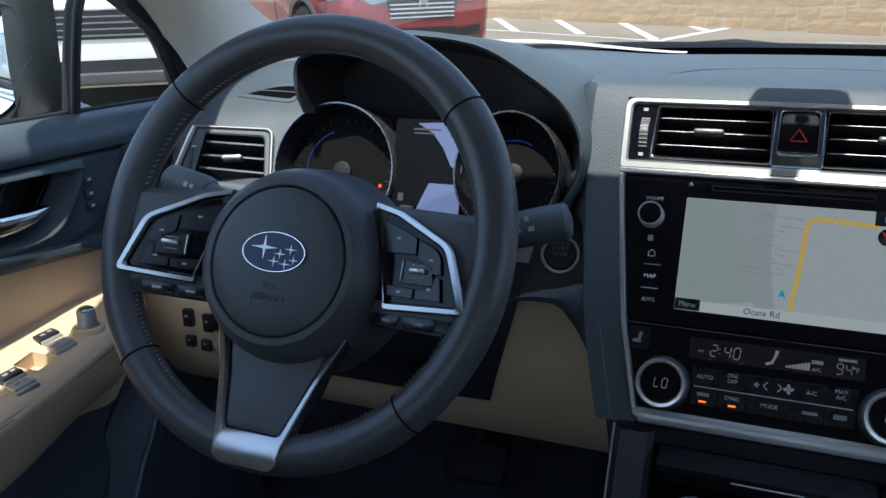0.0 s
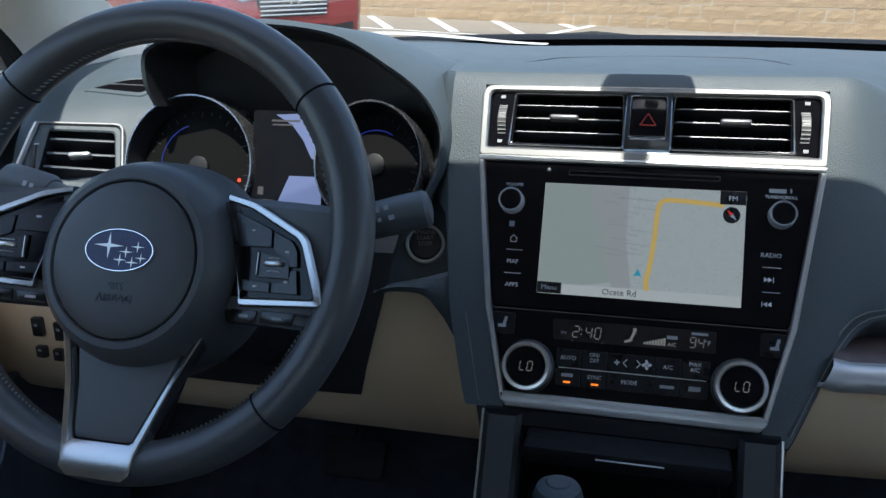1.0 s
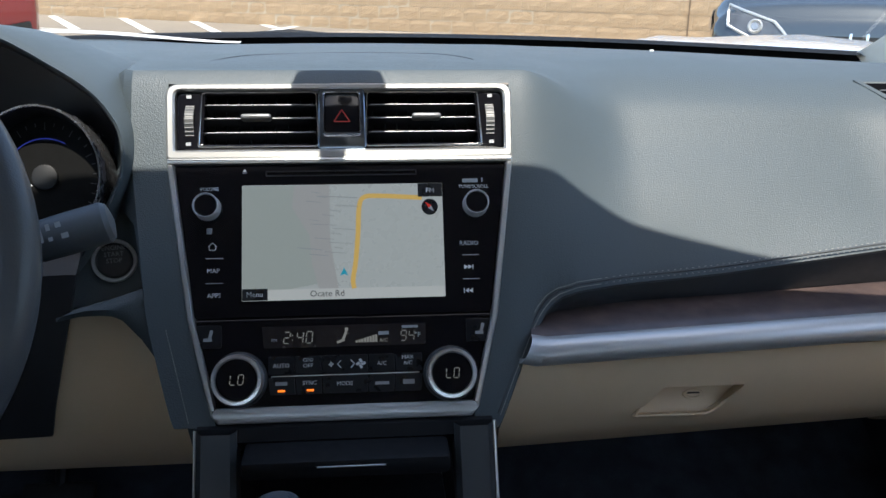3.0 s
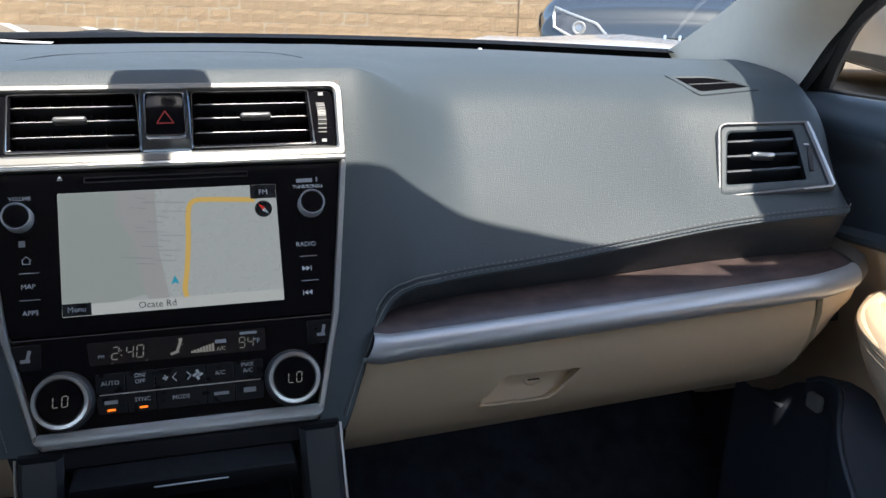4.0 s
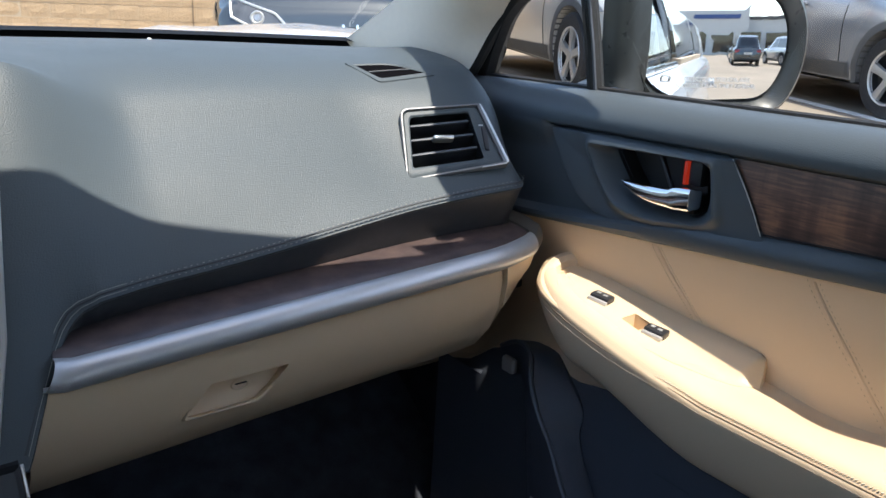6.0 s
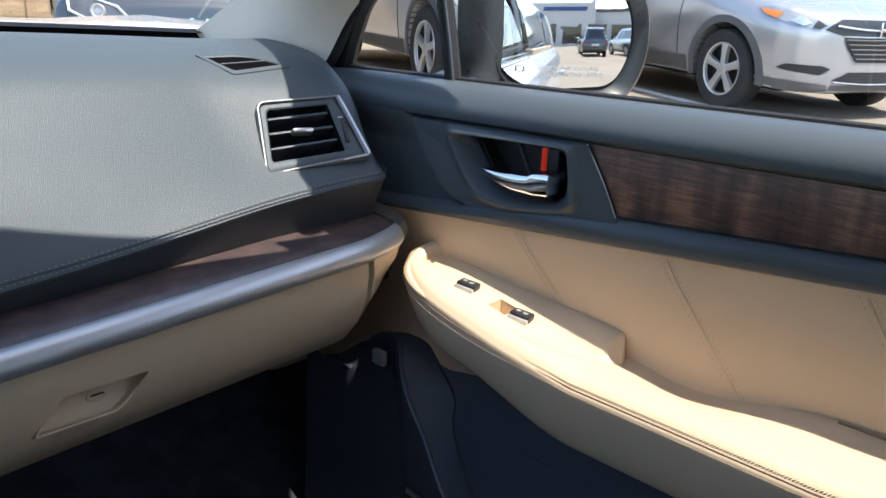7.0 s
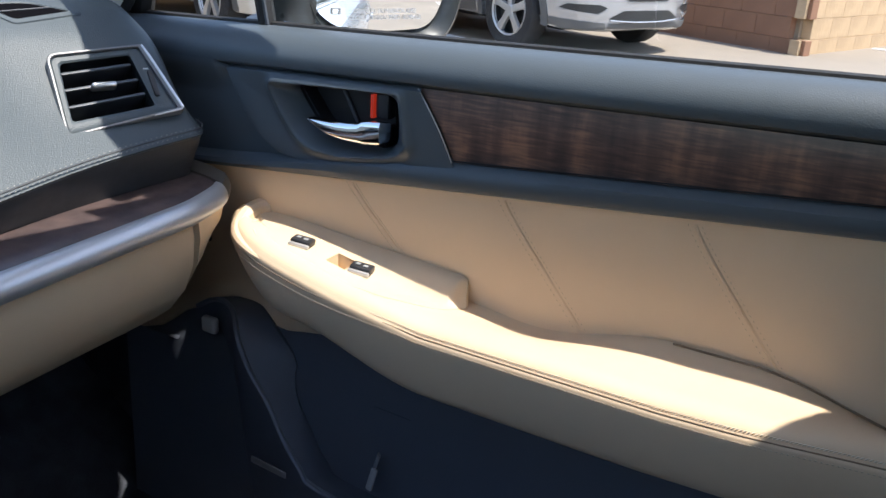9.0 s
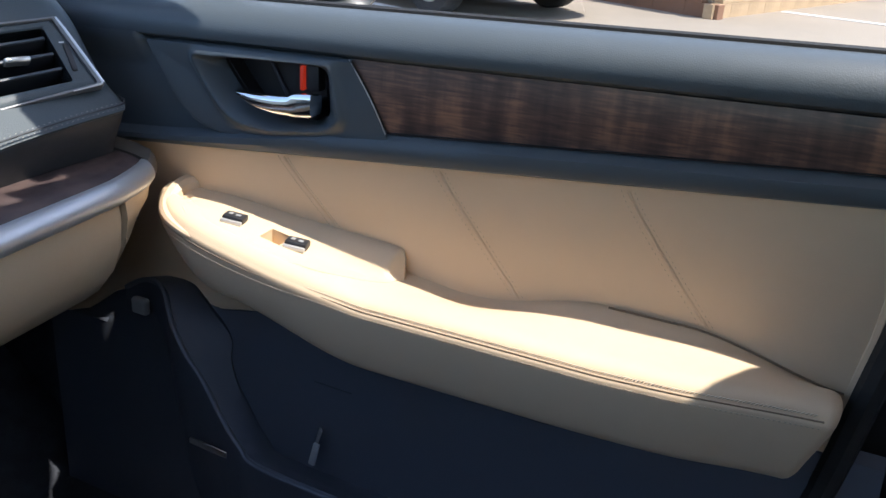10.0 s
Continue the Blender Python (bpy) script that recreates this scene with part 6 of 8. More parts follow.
        dp("knob_top", lathe([(0.0, 0.0245), (0.006, 0.0242), (0.0085, 0.0225), (0.0088, 0.0205)], 24, at=(0.676, -0.155, lv(-0.155))), CHROME, kb, "chrome cap")
        dp("knob_foot", lathe([(0.0128, 0.004), (0.016, 0.003), (0.018, -0.001), (0.018, -0.004)], 24, at=(0.676, -0.155, lv(-0.155))), BEIGEP, kb, "beige collar")
        for z in (0.975, 0.959, 0.945):
            k2 = dp("memory_key", on_plate(rbox(0.013, 0.011, 0.006, 0.002, (0.077, z, 0.006))), PLASTIC, None, "small dark key")
            dp("mark", on_plate(rbox(0.005, 0.003, 0.0004, 0, (0.077, z, 0.0092))), LETTER, k2, smooth=False)
    # dark lower trim with its pocket
    def lower(y):
        l = beige_low(y) if y > -0.2 else 0.742
        return [(0.726, l + 0.004), (0.7140, l - 0.002), (0.7020, l - 0.03), (0.6980, 0.66), (0.6960, 0.60), (0.694, 0.50), (0.690, 0.36), (0.690, 0.30)]

    dp("lower_trim", thick(loft(rowsy(lower, 0.14, -0.78, 40)), 0.004), TRIMP, None, "dark plastic lower trim")
    ridge = curve_pts([(0.706, 0.02, 0.708), (0.700, -0.010, 0.726), (0.694, -0.036, 0.733), (0.684, -0.058, 0.728), (0.670, -0.076, 0.706), (0.664, -0.098, 0.675), (0.660, -0.125, 0.648), (0.655, -0.150, 0.615), (0.650, -0.178, 0.588), (0.645, -0.22, 0.572), (0.642, -0.45, 0.57), (0.642, -0.75, 0.58)], 48)
    rows = []
    for p in ridge:
        # the facet leans back into the hollow, widest half-way down
        w = 0.010 + 0.036 * math.exp(-((p.z - 0.690) / 0.030) ** 2) if p.z > 0.6 else 0.010
        low = 0.012 * step(0.62, 0.58, p.z)
        rows.append([p + Vector((0.060, -w + 0.012, -low - 0.004)), p + Vector((0.034, -w, -low)), p + Vector((0.020, -0.55 * w, -0.4 * low + 0.002)), p + Vector((0.005, 0.0, 0.004)), p, p + Vector((0.002, 0.004, -0.010)), p + Vector((0.012, 0.01, -0.10)), p + Vector((0.03, 0.01, -0.25))])
    b = loft(rows)
    # Paler plastic paints the highlight along the pocket's ridge.
    dp("pocket_rim", sweep([p + Vector((0.001, 0.0, 0.002)) for p in ridge], 0.0032, 8), RIMHIGHLIGHT, None, "smooth rim of the map pocket, paler for its highlight")
    dp("map_pocket", thick(b, 0.003), TRIMP, None, "dark plastic map pocket")
    if side > 0:
        dp("trim_line", sweep([(0.6945, -0.245, 0.670), (0.6945, -0.291, 0.669)], 0.0006, 5), PLASTIC, None)
        # Satin sliver stands in for a pointed highlight inside the pocket.
        dp("pocket_clip", sweep([(0.686, -0.259, 0.619), (0.684, -0.252, 0.592), (0.683, -0.2485, 0.578)], [0.0042, 0.0028, 0.0012], 6, squash=0.4), SATIN, None, "small satin sliver in place of a highlight in the map pocket")
        dp("pocket_badge", rbox(0.002, 0.050, 0.008, 0.0008, (0.6480, -0.137, 0.577), rot=Matrix.Rotation(radians(4), 4, "X")), SATIN, None, "thin silver sill badge")
    # window frame, quarter glass, panes
    # The frame's unseen upper part bows outward to shade the dashboard's end.
    f1 = curve_pts([(0.770, 0.155, 1.036), (0.768, 0.135, 1.085), (0.760, 0.085, 1.142), (0.745, -0.08, 1.235), (0.733, -0.20, 1.312), (0.712, -0.268, 1.350), (0.676, -0.335, 1.388), (0.640, -0.46, 1.412), (0.628, -0.75, 1.425), (0.625, -0.95, 1.420)], 48)
    dp("window_frame", sweep(f1, 0.015, 8), RUBBER, None, "black window frame")
    rail = curve_pts([(0.724, 0.190, 1.000), (0.735, 0.150, 1.040), (0.748, 0.122, 1.095), (0.750, 0.075, 1.146), (0.702, -0.07, 1.265), (0.617, -0.28, 1.425), (0.60, -0.45, 1.43), (0.60, -0.70, 1.43), (0.60, -0.95, 1.43)], 48)
    # Web added only to stop sun leaking between pillar trim and frame.
    dp("frame_web", thick(loft([[p + Vector((0.004, 0.004, 0.006)), q + Vector((0.0, 0.0, 0.006))] for p, q in zip(rail, f1)]), 0.004), RUBBER, None, "black web added to block sun between pillar and frame")
    dp("divider_bar", sweep([(0.770, -0.0465, 1.02), (0.766, -0.0365, 1.09), (0.760, -0.0275, 1.15), (0.742, -0.012, 1.215)], [0.0098, 0.0098, 0.0095, 0.009], 8), RUBBER, None, "black bar beside the quarter glass")
    dp("divider_edge", sweep([(0.762, -0.0535, 1.02), (0.758, -0.0435, 1.09), (0.752, -0.0345, 1.15), (0.734, -0.020, 1.225)], 0.0022, 6), PLASTIC)

    def pane(y0, y1, top):
        rows = []
        for i in range(9):
            y = lerp(y0, y1, i / 8)
            t = top(y)
            rows.append([Vector((0.772 - 0.152 * ((z - 1.03) / 0.39) ** 1.25, y, z)) for z in [lerp(1.03, t, k / 8) for k in range(9)]])
        return loft(rows)

    def head(y):
        return 1.036 + min(0.384, max(0.0, (0.15 - y)) * 1.05 * (1 - 0.12 * max(0, 0.15 - y)))

    dp("quarter_pane", pane(0.145, -0.045, head), GLASS, None, "clear quarter glass").visible_shadow = False
    dp("door_pane", pane(-0.05, -0.93, head), GLASS, None, "clear door glass").visible_shadow = False
    return th


door(1)
door(-1)

# ---------------- cabin shell ----------------
SHELLV = mat("headliner", (0.60, 0.57, 0.51), 0.9, var=0.08, bump=0.4, bscale=400)
for s in (1, -1):
    inner_e = curve_pts([(s * 0.700, 0.385, 1.050), (s * 0.693, 0.33, 1.071), (s * 0.690, 0.19, 1.142), (s * 0.645, 0.02, 1.240), (s * 0.622, -0.11, 1.325), (s * 0.597, -0.25, 1.420)], 26)
    outer_e = curve_pts([(s * 0.722, 0.190, 1.000), (s * 0.733, 0.150, 1.040), (s * 0.746, 0.122, 1.095), (s * 0.748, 0.075, 1.146), (s * 0.700, -0.07, 1.265), (s * 0.615, -0.28, 1.425)], 26)
    rows = []
    for a, b2 in zip(inner_e, outer_e):
        nrm = Vector((-s * 0.8, -0.55, -0.2))
        rows.append([a + Vector((0, 0.02, 0.012))] + [a.lerp(b2, f) + nrm * 0.016 * math.sin(math.pi * f) for f in (0, 0.12, 0.3, 0.5, 0.7, 0.88, 1)] + [b2 + Vector((s * 0.01, 0.03, 0.0))])
    nm = "pillar_trim_passenger" if s > 0 else "pillar_trim_driver"
    tagged(part(nm, thick(loft(rows), 0.004), PILLAR), "pale grey fabric-look windscreen pillar trim", "pillar trim", kind="structure")
    tagged(part("pillar_seal", sweep([p + Vector((s * 0.010, 0.004, 0.0)) for p in outer_e], 0.008, 8), RUBBER), "black rubber door seal", "seal", kind="structure")
    # middle pillar, roof rail
    rows = [[Vector((s * x, y, z)) for x, y in ((xa, ya), (xa - 0.02, ya - 0.02), (xa - 0.02, ya - 0.16), (xa + (0.03 if z < 0.9 else 0.002), ya - 0.17), (xa + (0.045 if z < 0.9 else 0.004), ya - 0.01))] for xa, ya, z in ((0.76, -0.80, 0.40), (0.765, -0.80, 0.75), (0.765, -0.815, 1.03), (0.725, -0.845, 1.20), (0.635, -0.890, 1.425))]
    tagged(part("middle_pillar", loft(rows, closed=True), BLACK), "dark middle pillar trim beside the door", "pillar trim", kind="structure")
    rows = [[Vector((s * x, y, z)) for x, z in ((0.53, 1.435), (0.56, 1.412), (0.60, 1.405), (0.622, 1.418), (0.625, 1.45), (0.53, 1.47))] for y in (-0.325, -0.6, -1.2, -2.2)]
    tagged(part("roof_rail", loft(rows, closed=True, caps=True), SHELLV), "pale roof rail lining", "roof rail", kind="structure")


def header(x):
    """How far back the roof's front edge lies."""
    ax = abs(x)
    return -0.198 - 0.030 * step(0.215, 0.295, ax) - 0.30 * max(0.0, ax - 0.29)


rows = []
for i in range(33):
    x = lerp(-0.58, 0.58, i / 32)
    rows.append([Vector((x, y, z)) for y, z in ((header(x), 1.445), (header(x), 1.425), (header(x) - 0.05, 1.430), (-0.8, 1.455), (-1.6, 1.45), (-2.2, 1.42), (-2.2, 1.46), (-0.8, 1.49))])
tagged(part("ceiling", loft(rows, closed=True, caps=True), SHELLV), "pale woven headliner under the roof", "headliner", kind="structure")
mir = thing("inner_mirror", "black inner mirror housing at the windscreen's head", "mirror")
part("housing", rbox(0.085, 0.05, 0.06, 0.015, (0.012, -0.10, 1.345)), BLACK, mir)
part("stem", sweep([(0.012, -0.10, 1.36), (0.012, -0.16, 1.43), (0.012, -0.21, 1.438)], 0.012, 10), BLACK, mir)
# windscreen
rows = []
for i in range(33):
    x = lerp(-0.735, 0.735, i / 32)
    row = []
    for k in range(13):
        f = k / 12
        xx = x * lerp(1.0, 0.80, f)
        yb, yt = cowl(x) + 0.045, -0.21 - 0.08 * (x / 0.735) ** 2
        row.append(Vector((xx, lerp(yb, yt, f), lerp(1.066, 1.44, f) + 0.03 * math.sin(math.pi * f))))
    rows.append(row)
ws = tagged(part("windscreen", loft(rows), GLASS), "clear curved windscreen above the dashboard", "windscreen", kind="structure")
ws.visible_shadow = False
# floor, footwells, bulkhead, closing walls
def plain(name, bm, m, label, category):
    return tagged(part(name, bm, m, smooth=False), label, category, kind="structure")


plain("floor", rbox(1.56, 2.9, 0.03, 0, (0, -0.85, 0.385)), CARPET, "black carpet on the cabin floor", "floor")
rows = [[Vector((x, y, z)) for x in [lerp(-0.757, 0.757, i / 12) for i in range(13)]] for y, z in ((-0.05, 0.40), (0.14, 0.405), (0.36, 0.56), (0.40, 0.72), (0.40, 1.02))]
plain("bulkhead", thick(loft(rows), 0.01), CARPET, "black carpeted footwell front", "footwell")
rows = [[Vector((x, y, z)) for x, z in ((-0.17, 0.39), (-0.15, 0.53), (-0.13, 0.585), (0.13, 0.585), (0.15, 0.53), (0.17, 0.39))] for y in (0.38, -0.1, -0.5, -1.1)]
plain("tunnel", loft(rows), PLASTIC, "dark tunnel trim between the footwells", "tunnel")
plain("rear_wall", rbox(1.56, 0.04, 0.66, 0, (0, -2.2, 0.72)), BEIGEP, "plain beige wall closing the cabin", "wall")
for s in (1, -1):
    plain("rear_side", rbox(0.05, 1.3, 0.66, 0, (s * 0.775, -1.6, 0.72)), BEIGEP, "plain beige side wall", "wall")
for s in (1, -1):
    plain("footwell_side", rbox(0.02, 0.50, 0.61, 0, (s * 0.762, 0.24, 0.675)), CARPET, "black carpeted footwell side", "footwell")
# Hidden panel added to keep a sun leak off the footwell.
plain("dash_end_filler", rbox(0.12, 0.30, 0.012, 0.003, (0.695, 0.17, 0.79)), PADV, "black panel added behind the dashboard end to block sun", "panel")
mat_ = thing("floor_mat", "black ribbed rubber floor mat", "floor mat")
part("sheet", rbox(0.40, 0.46, 0.012, 0.005, (0.41, -0.12, 0.409)), RUBBER, mat_)
for k in range(12):
    part("rib", rbox(0.34, 0.006, 0.005, 0.002, (0.41, -0.30 + 0.033 * k, 0.4165)), RUBBER, mat_)
# Pale block stands in for a small sunlit spot beside the footwell.
tab = thing("kick_clip", "small pale grey block in place of a sunlit spot", "clip")
part("clip", rbox(0.010, 0.022, 0.020, 0.004, (0.684, -0.022, 0.706), seg=3), LETTERD, tab)
# Second pale sliver for the same highlight in the door pocket.
tab = thing("pocket_clip", "small pale sliver in place of a highlight in the door pocket", "clip")
part("clip", rbox(0.004, 0.008, 0.030, 0.002, (0.668, -0.262, 0.600), rot=Matrix.Rotation(radians(14), 4, "X")), LETTERD, tab)
pedal = thing("brake_pedal", "black rubber brake pedal on its arm", "pedal")
part("pad", rbox(0.09, 0.012, 0.055, 0.006, (-0.37, 0.20, 0.53), rot=Matrix.Rotation(radians(-35), 4, "X")), RUBBER, pedal)
part("arm", sweep([(-0.37, 0.21, 0.54), (-0.37, 0.30, 0.68), (-0.37, 0.36, 0.80)], 0.008, 8), BLACK, pedal)

# ---------------- outside: ground, walls, markings ----------------
from mathutils.bvhtree import BVHTree

ASPH = mat("asphalt", (0.24, 0.205, 0.165), 0.92, var=0.16, vscale=0.35, bump=0.5, bscale=60, spec=0.2)
PAINT = mat("road_paint", (0.62, 0.61, 0.58), 0.8, var=0.12, vscale=3, bump=0.3, bscale=80)
BLOCK = mat("split_block", (0.44, 0.315, 0.195), 0.95, var=0.2, vscale=2.2, bump=1.0, bscale=22, spec=0.1)
BLOCK.node_tree.nodes["Bump"].inputs["Distance"].default_value = 0.010
MORTAR = mat("mortar", (0.46, 0.37, 0.26), 0.95, var=0.12, vscale=8)
BROWN = mat("brown_block", (0.24, 0.125, 0.075), 0.9, var=0.12, vscale=2, bump=0.3, bscale=40)
SAND = mat("sandy_earth", (0.34, 0.26, 0.18), 0.95, var=0.2, vscale=0.8, bump=0.4, bscale=20)
g = bmesh.new()
bmesh.ops.create_grid(g, x_segments=40, y_segments=40, size=900)
bmesh.ops.translate(g, vec=(0, 0, GROUND), verts=g.verts)
tagged(part("ground", g, ASPH, smooth=False), "pale sunlit asphalt of a parking lot", "ground", kind="structure")


def stripe(x0, y0, x1, y1, w=0.11):
    d = Vector((x1 - x0, y1 - y0, 0))
    b = rbox(d.length, w, 0.006, 0, ((x0 + x1) / 2, (y0 + y1) / 2, GROUND + 0.004), rot=Matrix.Rotation(math.atan2(d.y, d.x), 4, "Z"))
    return tagged(part("parking_line", b, PAINT, smooth=False), "white painted parking line on asphalt", "road marking", group="parking lines")


for q in ((-6.45, 18.1, -4.75, 14.15), (-5.06, 18.0, -3.37, 13.4), (-3.45, 17.0, -1.95, 12.2), (-1.99, 16.0, -1.50, 14.45), (-1.94, 12.1, -1.17, 15.1)):
    stripe(*q, 0.16)
stripe(-5.6, 14.5, -2.0, 12.2, 0.06)
stripe(7.75, 4.45, 6.55, 1.80)
stripe(10.3, -0.1, 9.6, -2.6)
for k in range(4):
    stripe(4.0 + 2.7 * k, -13, 4.6 + 2.7 * k, -18.5)

# long block wall ahead
WD, WN = Vector((0.835, -0.550, 0)), Vector((-0.550, -0.835, 0))
W0 = Vector((0.74, 13.66, GROUND))
rnd = random.Random(11)
wall = thing("block_wall", "tan split-face concrete block wall", "wall", basis(W0, WD, -WN, (0, 0, 1)), kind="structure")
part("core", rbox(34, 0.16, 3.2, 0, (-3, 0.102, 1.6)), MORTAR, wall, smooth=False)
meshes = []
for k in range(5):
    b = bmesh.new()
    bmesh.ops.create_grid(b, x_segments=5, y_segments=3, size=0.5)
    for v in b.verts:
        x, y = v.co.x, v.co.y
        inner_ = abs(x) < 0.49 and abs(y) < 0.49
        v.co = Vector((x * 0.393, -(rnd.uniform(0.003, 0.010) if inner_ else 0.0), y * 0.192))
    ed = [e for e in b.edges if e.is_boundary]
    r = bmesh.ops.extrude_edge_only(b, edges=ed)
    for v in [q for q in r["geom"] if isinstance(q, bmesh.types.BMVert)]:
        v.co.y += 0.07
    bmesh.ops.recalc_face_normals(b, faces=b.faces[:])
    me = bpy.data.meshes.new("block")
    b.to_mesh(me)
    b.free()
    me.materials.append(BLOCK)
    meshes.append(me)
more = bmesh.new()
for row in range(15):
    for col in range(-44, 36):
        x = col * 0.40 + (0.2 if row % 2 else 0.0) - 1.0
        z = 0.10 + row * 0.20
        if row < 5 and -34 <= col <= 22:
            ob = new("block", meshes[rnd.randrange(5)])
            ob.parent = wall
            ob.location = (x, 0.02 + rnd.uniform(-0.004, 0.004), z)
        else:
            b = rbox(0.393, 0.07, 0.192, 0, (x, 0.050 + rnd.uniform(-0.01, 0.0), z))
            me = bpy.data.meshes.new("t")
            b.to_mesh(me)
            b.free()
            more.from_mesh(me)
            bpy.data.meshes.remove(me)
part("block_rows", more, BLOCK, wall, smooth=False, kind="stuff")
part("joint", rbox(0.02, 0.012, 3.2, 0, (4.55, 0.008, 1.6)), mat("joint_sealant", (0.20, 0.14, 0.09), 0.9), wall, smooth=False)

# low wall and terrace beyond the silver car
lw = thing("low_wall", "low brown block retaining wall with a split-face return", "wall", kind="structure")
C0 = Vector((8.96, 0.47, 0))
for nm, d, n, m in (("brown_block", Vector((0.46, 0.888, 0)), 10, BROWN), ("tan_block", Vector((0.946, -0.324, 0)), 12, BLOCK)):
    a = math.atan2(d.y, d.x)
    b = rbox(0.398, 0.10, 0.198, 0.003, (0, 0, 0), rot=Matrix.Rotation(a, 4, "Z"), seg=1)
    me = bpy.data.meshes.new(nm)
    b.to_mesh(me)
    b.free()
    me.materials.append(m)
    for row in range(4):
        for col in range(n):
            ob = new(nm, me)
            ob.parent = lw
            p = C0 + d * (0.2 + 0.4 * col + (0.2 if row % 2 else 0) - 0.1)
            ob.location = (p.x, p.y, GROUND + 0.1 + 0.2 * row - 0.06)
b = bmesh.new()
lo = [b.verts.new(p) for p in ((9.02, 0.50, GROUND), (11.0, 4.3, GROUND), (40, 4.3, GROUND), (40, -9.5, GROUND))]
hi = [b.verts.new((v.co.x, v.co.y, 0.86)) for v in lo]
b.faces.new(hi)
for k in range(4):
    b.faces.new((lo[k], lo[(k + 1) % 4], hi[(k + 1) % 4], hi[k]))
tagged(part("terrace", b, SAND, smooth=False), "sandy raised ground behind the low wall", "ground", kind="structure")
fw = thing("far_wall", "long sunlit tan wall across the lot", "wall", kind="structure")
part("face", rbox(0.3, 60, 3.4, 0, (26, 2, 1.9), rot=Matrix.Rotation(radians(20), 4, "Z")), SAND, fw, smooth=False)

# ---------------- parked cars ----------------
TYRE = mat("tyre", (0.025, 0.025, 0.026), 0.8, var=0.2, vscale=30, bump=0.3, bscale=200)
ALLOY = mat("alloy", (0.60, 0.60, 0.59), 0.34, metal=0.6, var=0.03, vscale=1.5, rvar=0.02)
CLAD = mat("grey_cladding", (0.10, 0.10, 0.10), 0.7, var=0.1, bump=0.2, bscale=400)
TINT = mat("tinted_glass", (0.015, 0.018, 0.02), 0.04, var=0.05, rvar=0.02, coat=0.5)
LAMP = mat("lamp_lens", (0.34, 0.36, 0.38), 0.15, var=0.25, vscale=14, metal=0.5, coat=0.8)
ORANGE = mat("orange_lens", (0.55, 0.17, 0.03), 0.2, var=0.1, coat=0.6)
REDL = mat("red_lens", (0.35, 0.02, 0.02), 0.2, var=0.1, coat=0.6)
GRILLE = mat("grille_black", (0.02, 0.022, 0.024), 0.35, var=0.2)


SILV = mat("silver_paint", (0.43, 0.44, 0.455), 0.25, metal=0.55, var=0.03, rvar=0.01, vscale=0.6, coat=0.7)
PEARL = mat("pearl_paint", (0.60, 0.585, 0.54), 0.26, metal=0.2, var=0.03, rvar=0.01, vscale=0.6, coat=0.7)
REDP = mat("red_paint", (0.23, 0.03, 0.035), 0.25, metal=0.3, var=0.05, rvar=0.01, vscale=0.6, coat=0.8)
LENSD = mat("dark_lens", (0.10, 0.105, 0.11), 0.12, var=0.3, vscale=14, metal=0.3, coat=0.8)
DARKP = mat("dark_paint", (0.075, 0.090, 0.098), 0.15, metal=0.6, var=0.05, rvar=0.01, vscale=0.6, coat=0.9)
WHITEP = mat("white_paint", (0.72, 0.69, 0.62), 0.3, var=0.03, rvar=0.01, vscale=0.6, coat=0.6)


def lerps(tab, x):
    for (x0, *a), (x1, *b2) in zip(tab, tab[1:]):
        if x0 <= x <= x1:
            f = (x - x0) / (x1 - x0)
            f = f * f * (3 - 2 * f) * 0.4 + f * 0.6
            return [lerp(p, q, f) for p, q in zip(a, b2)]
    return list(tab[-1][1:])


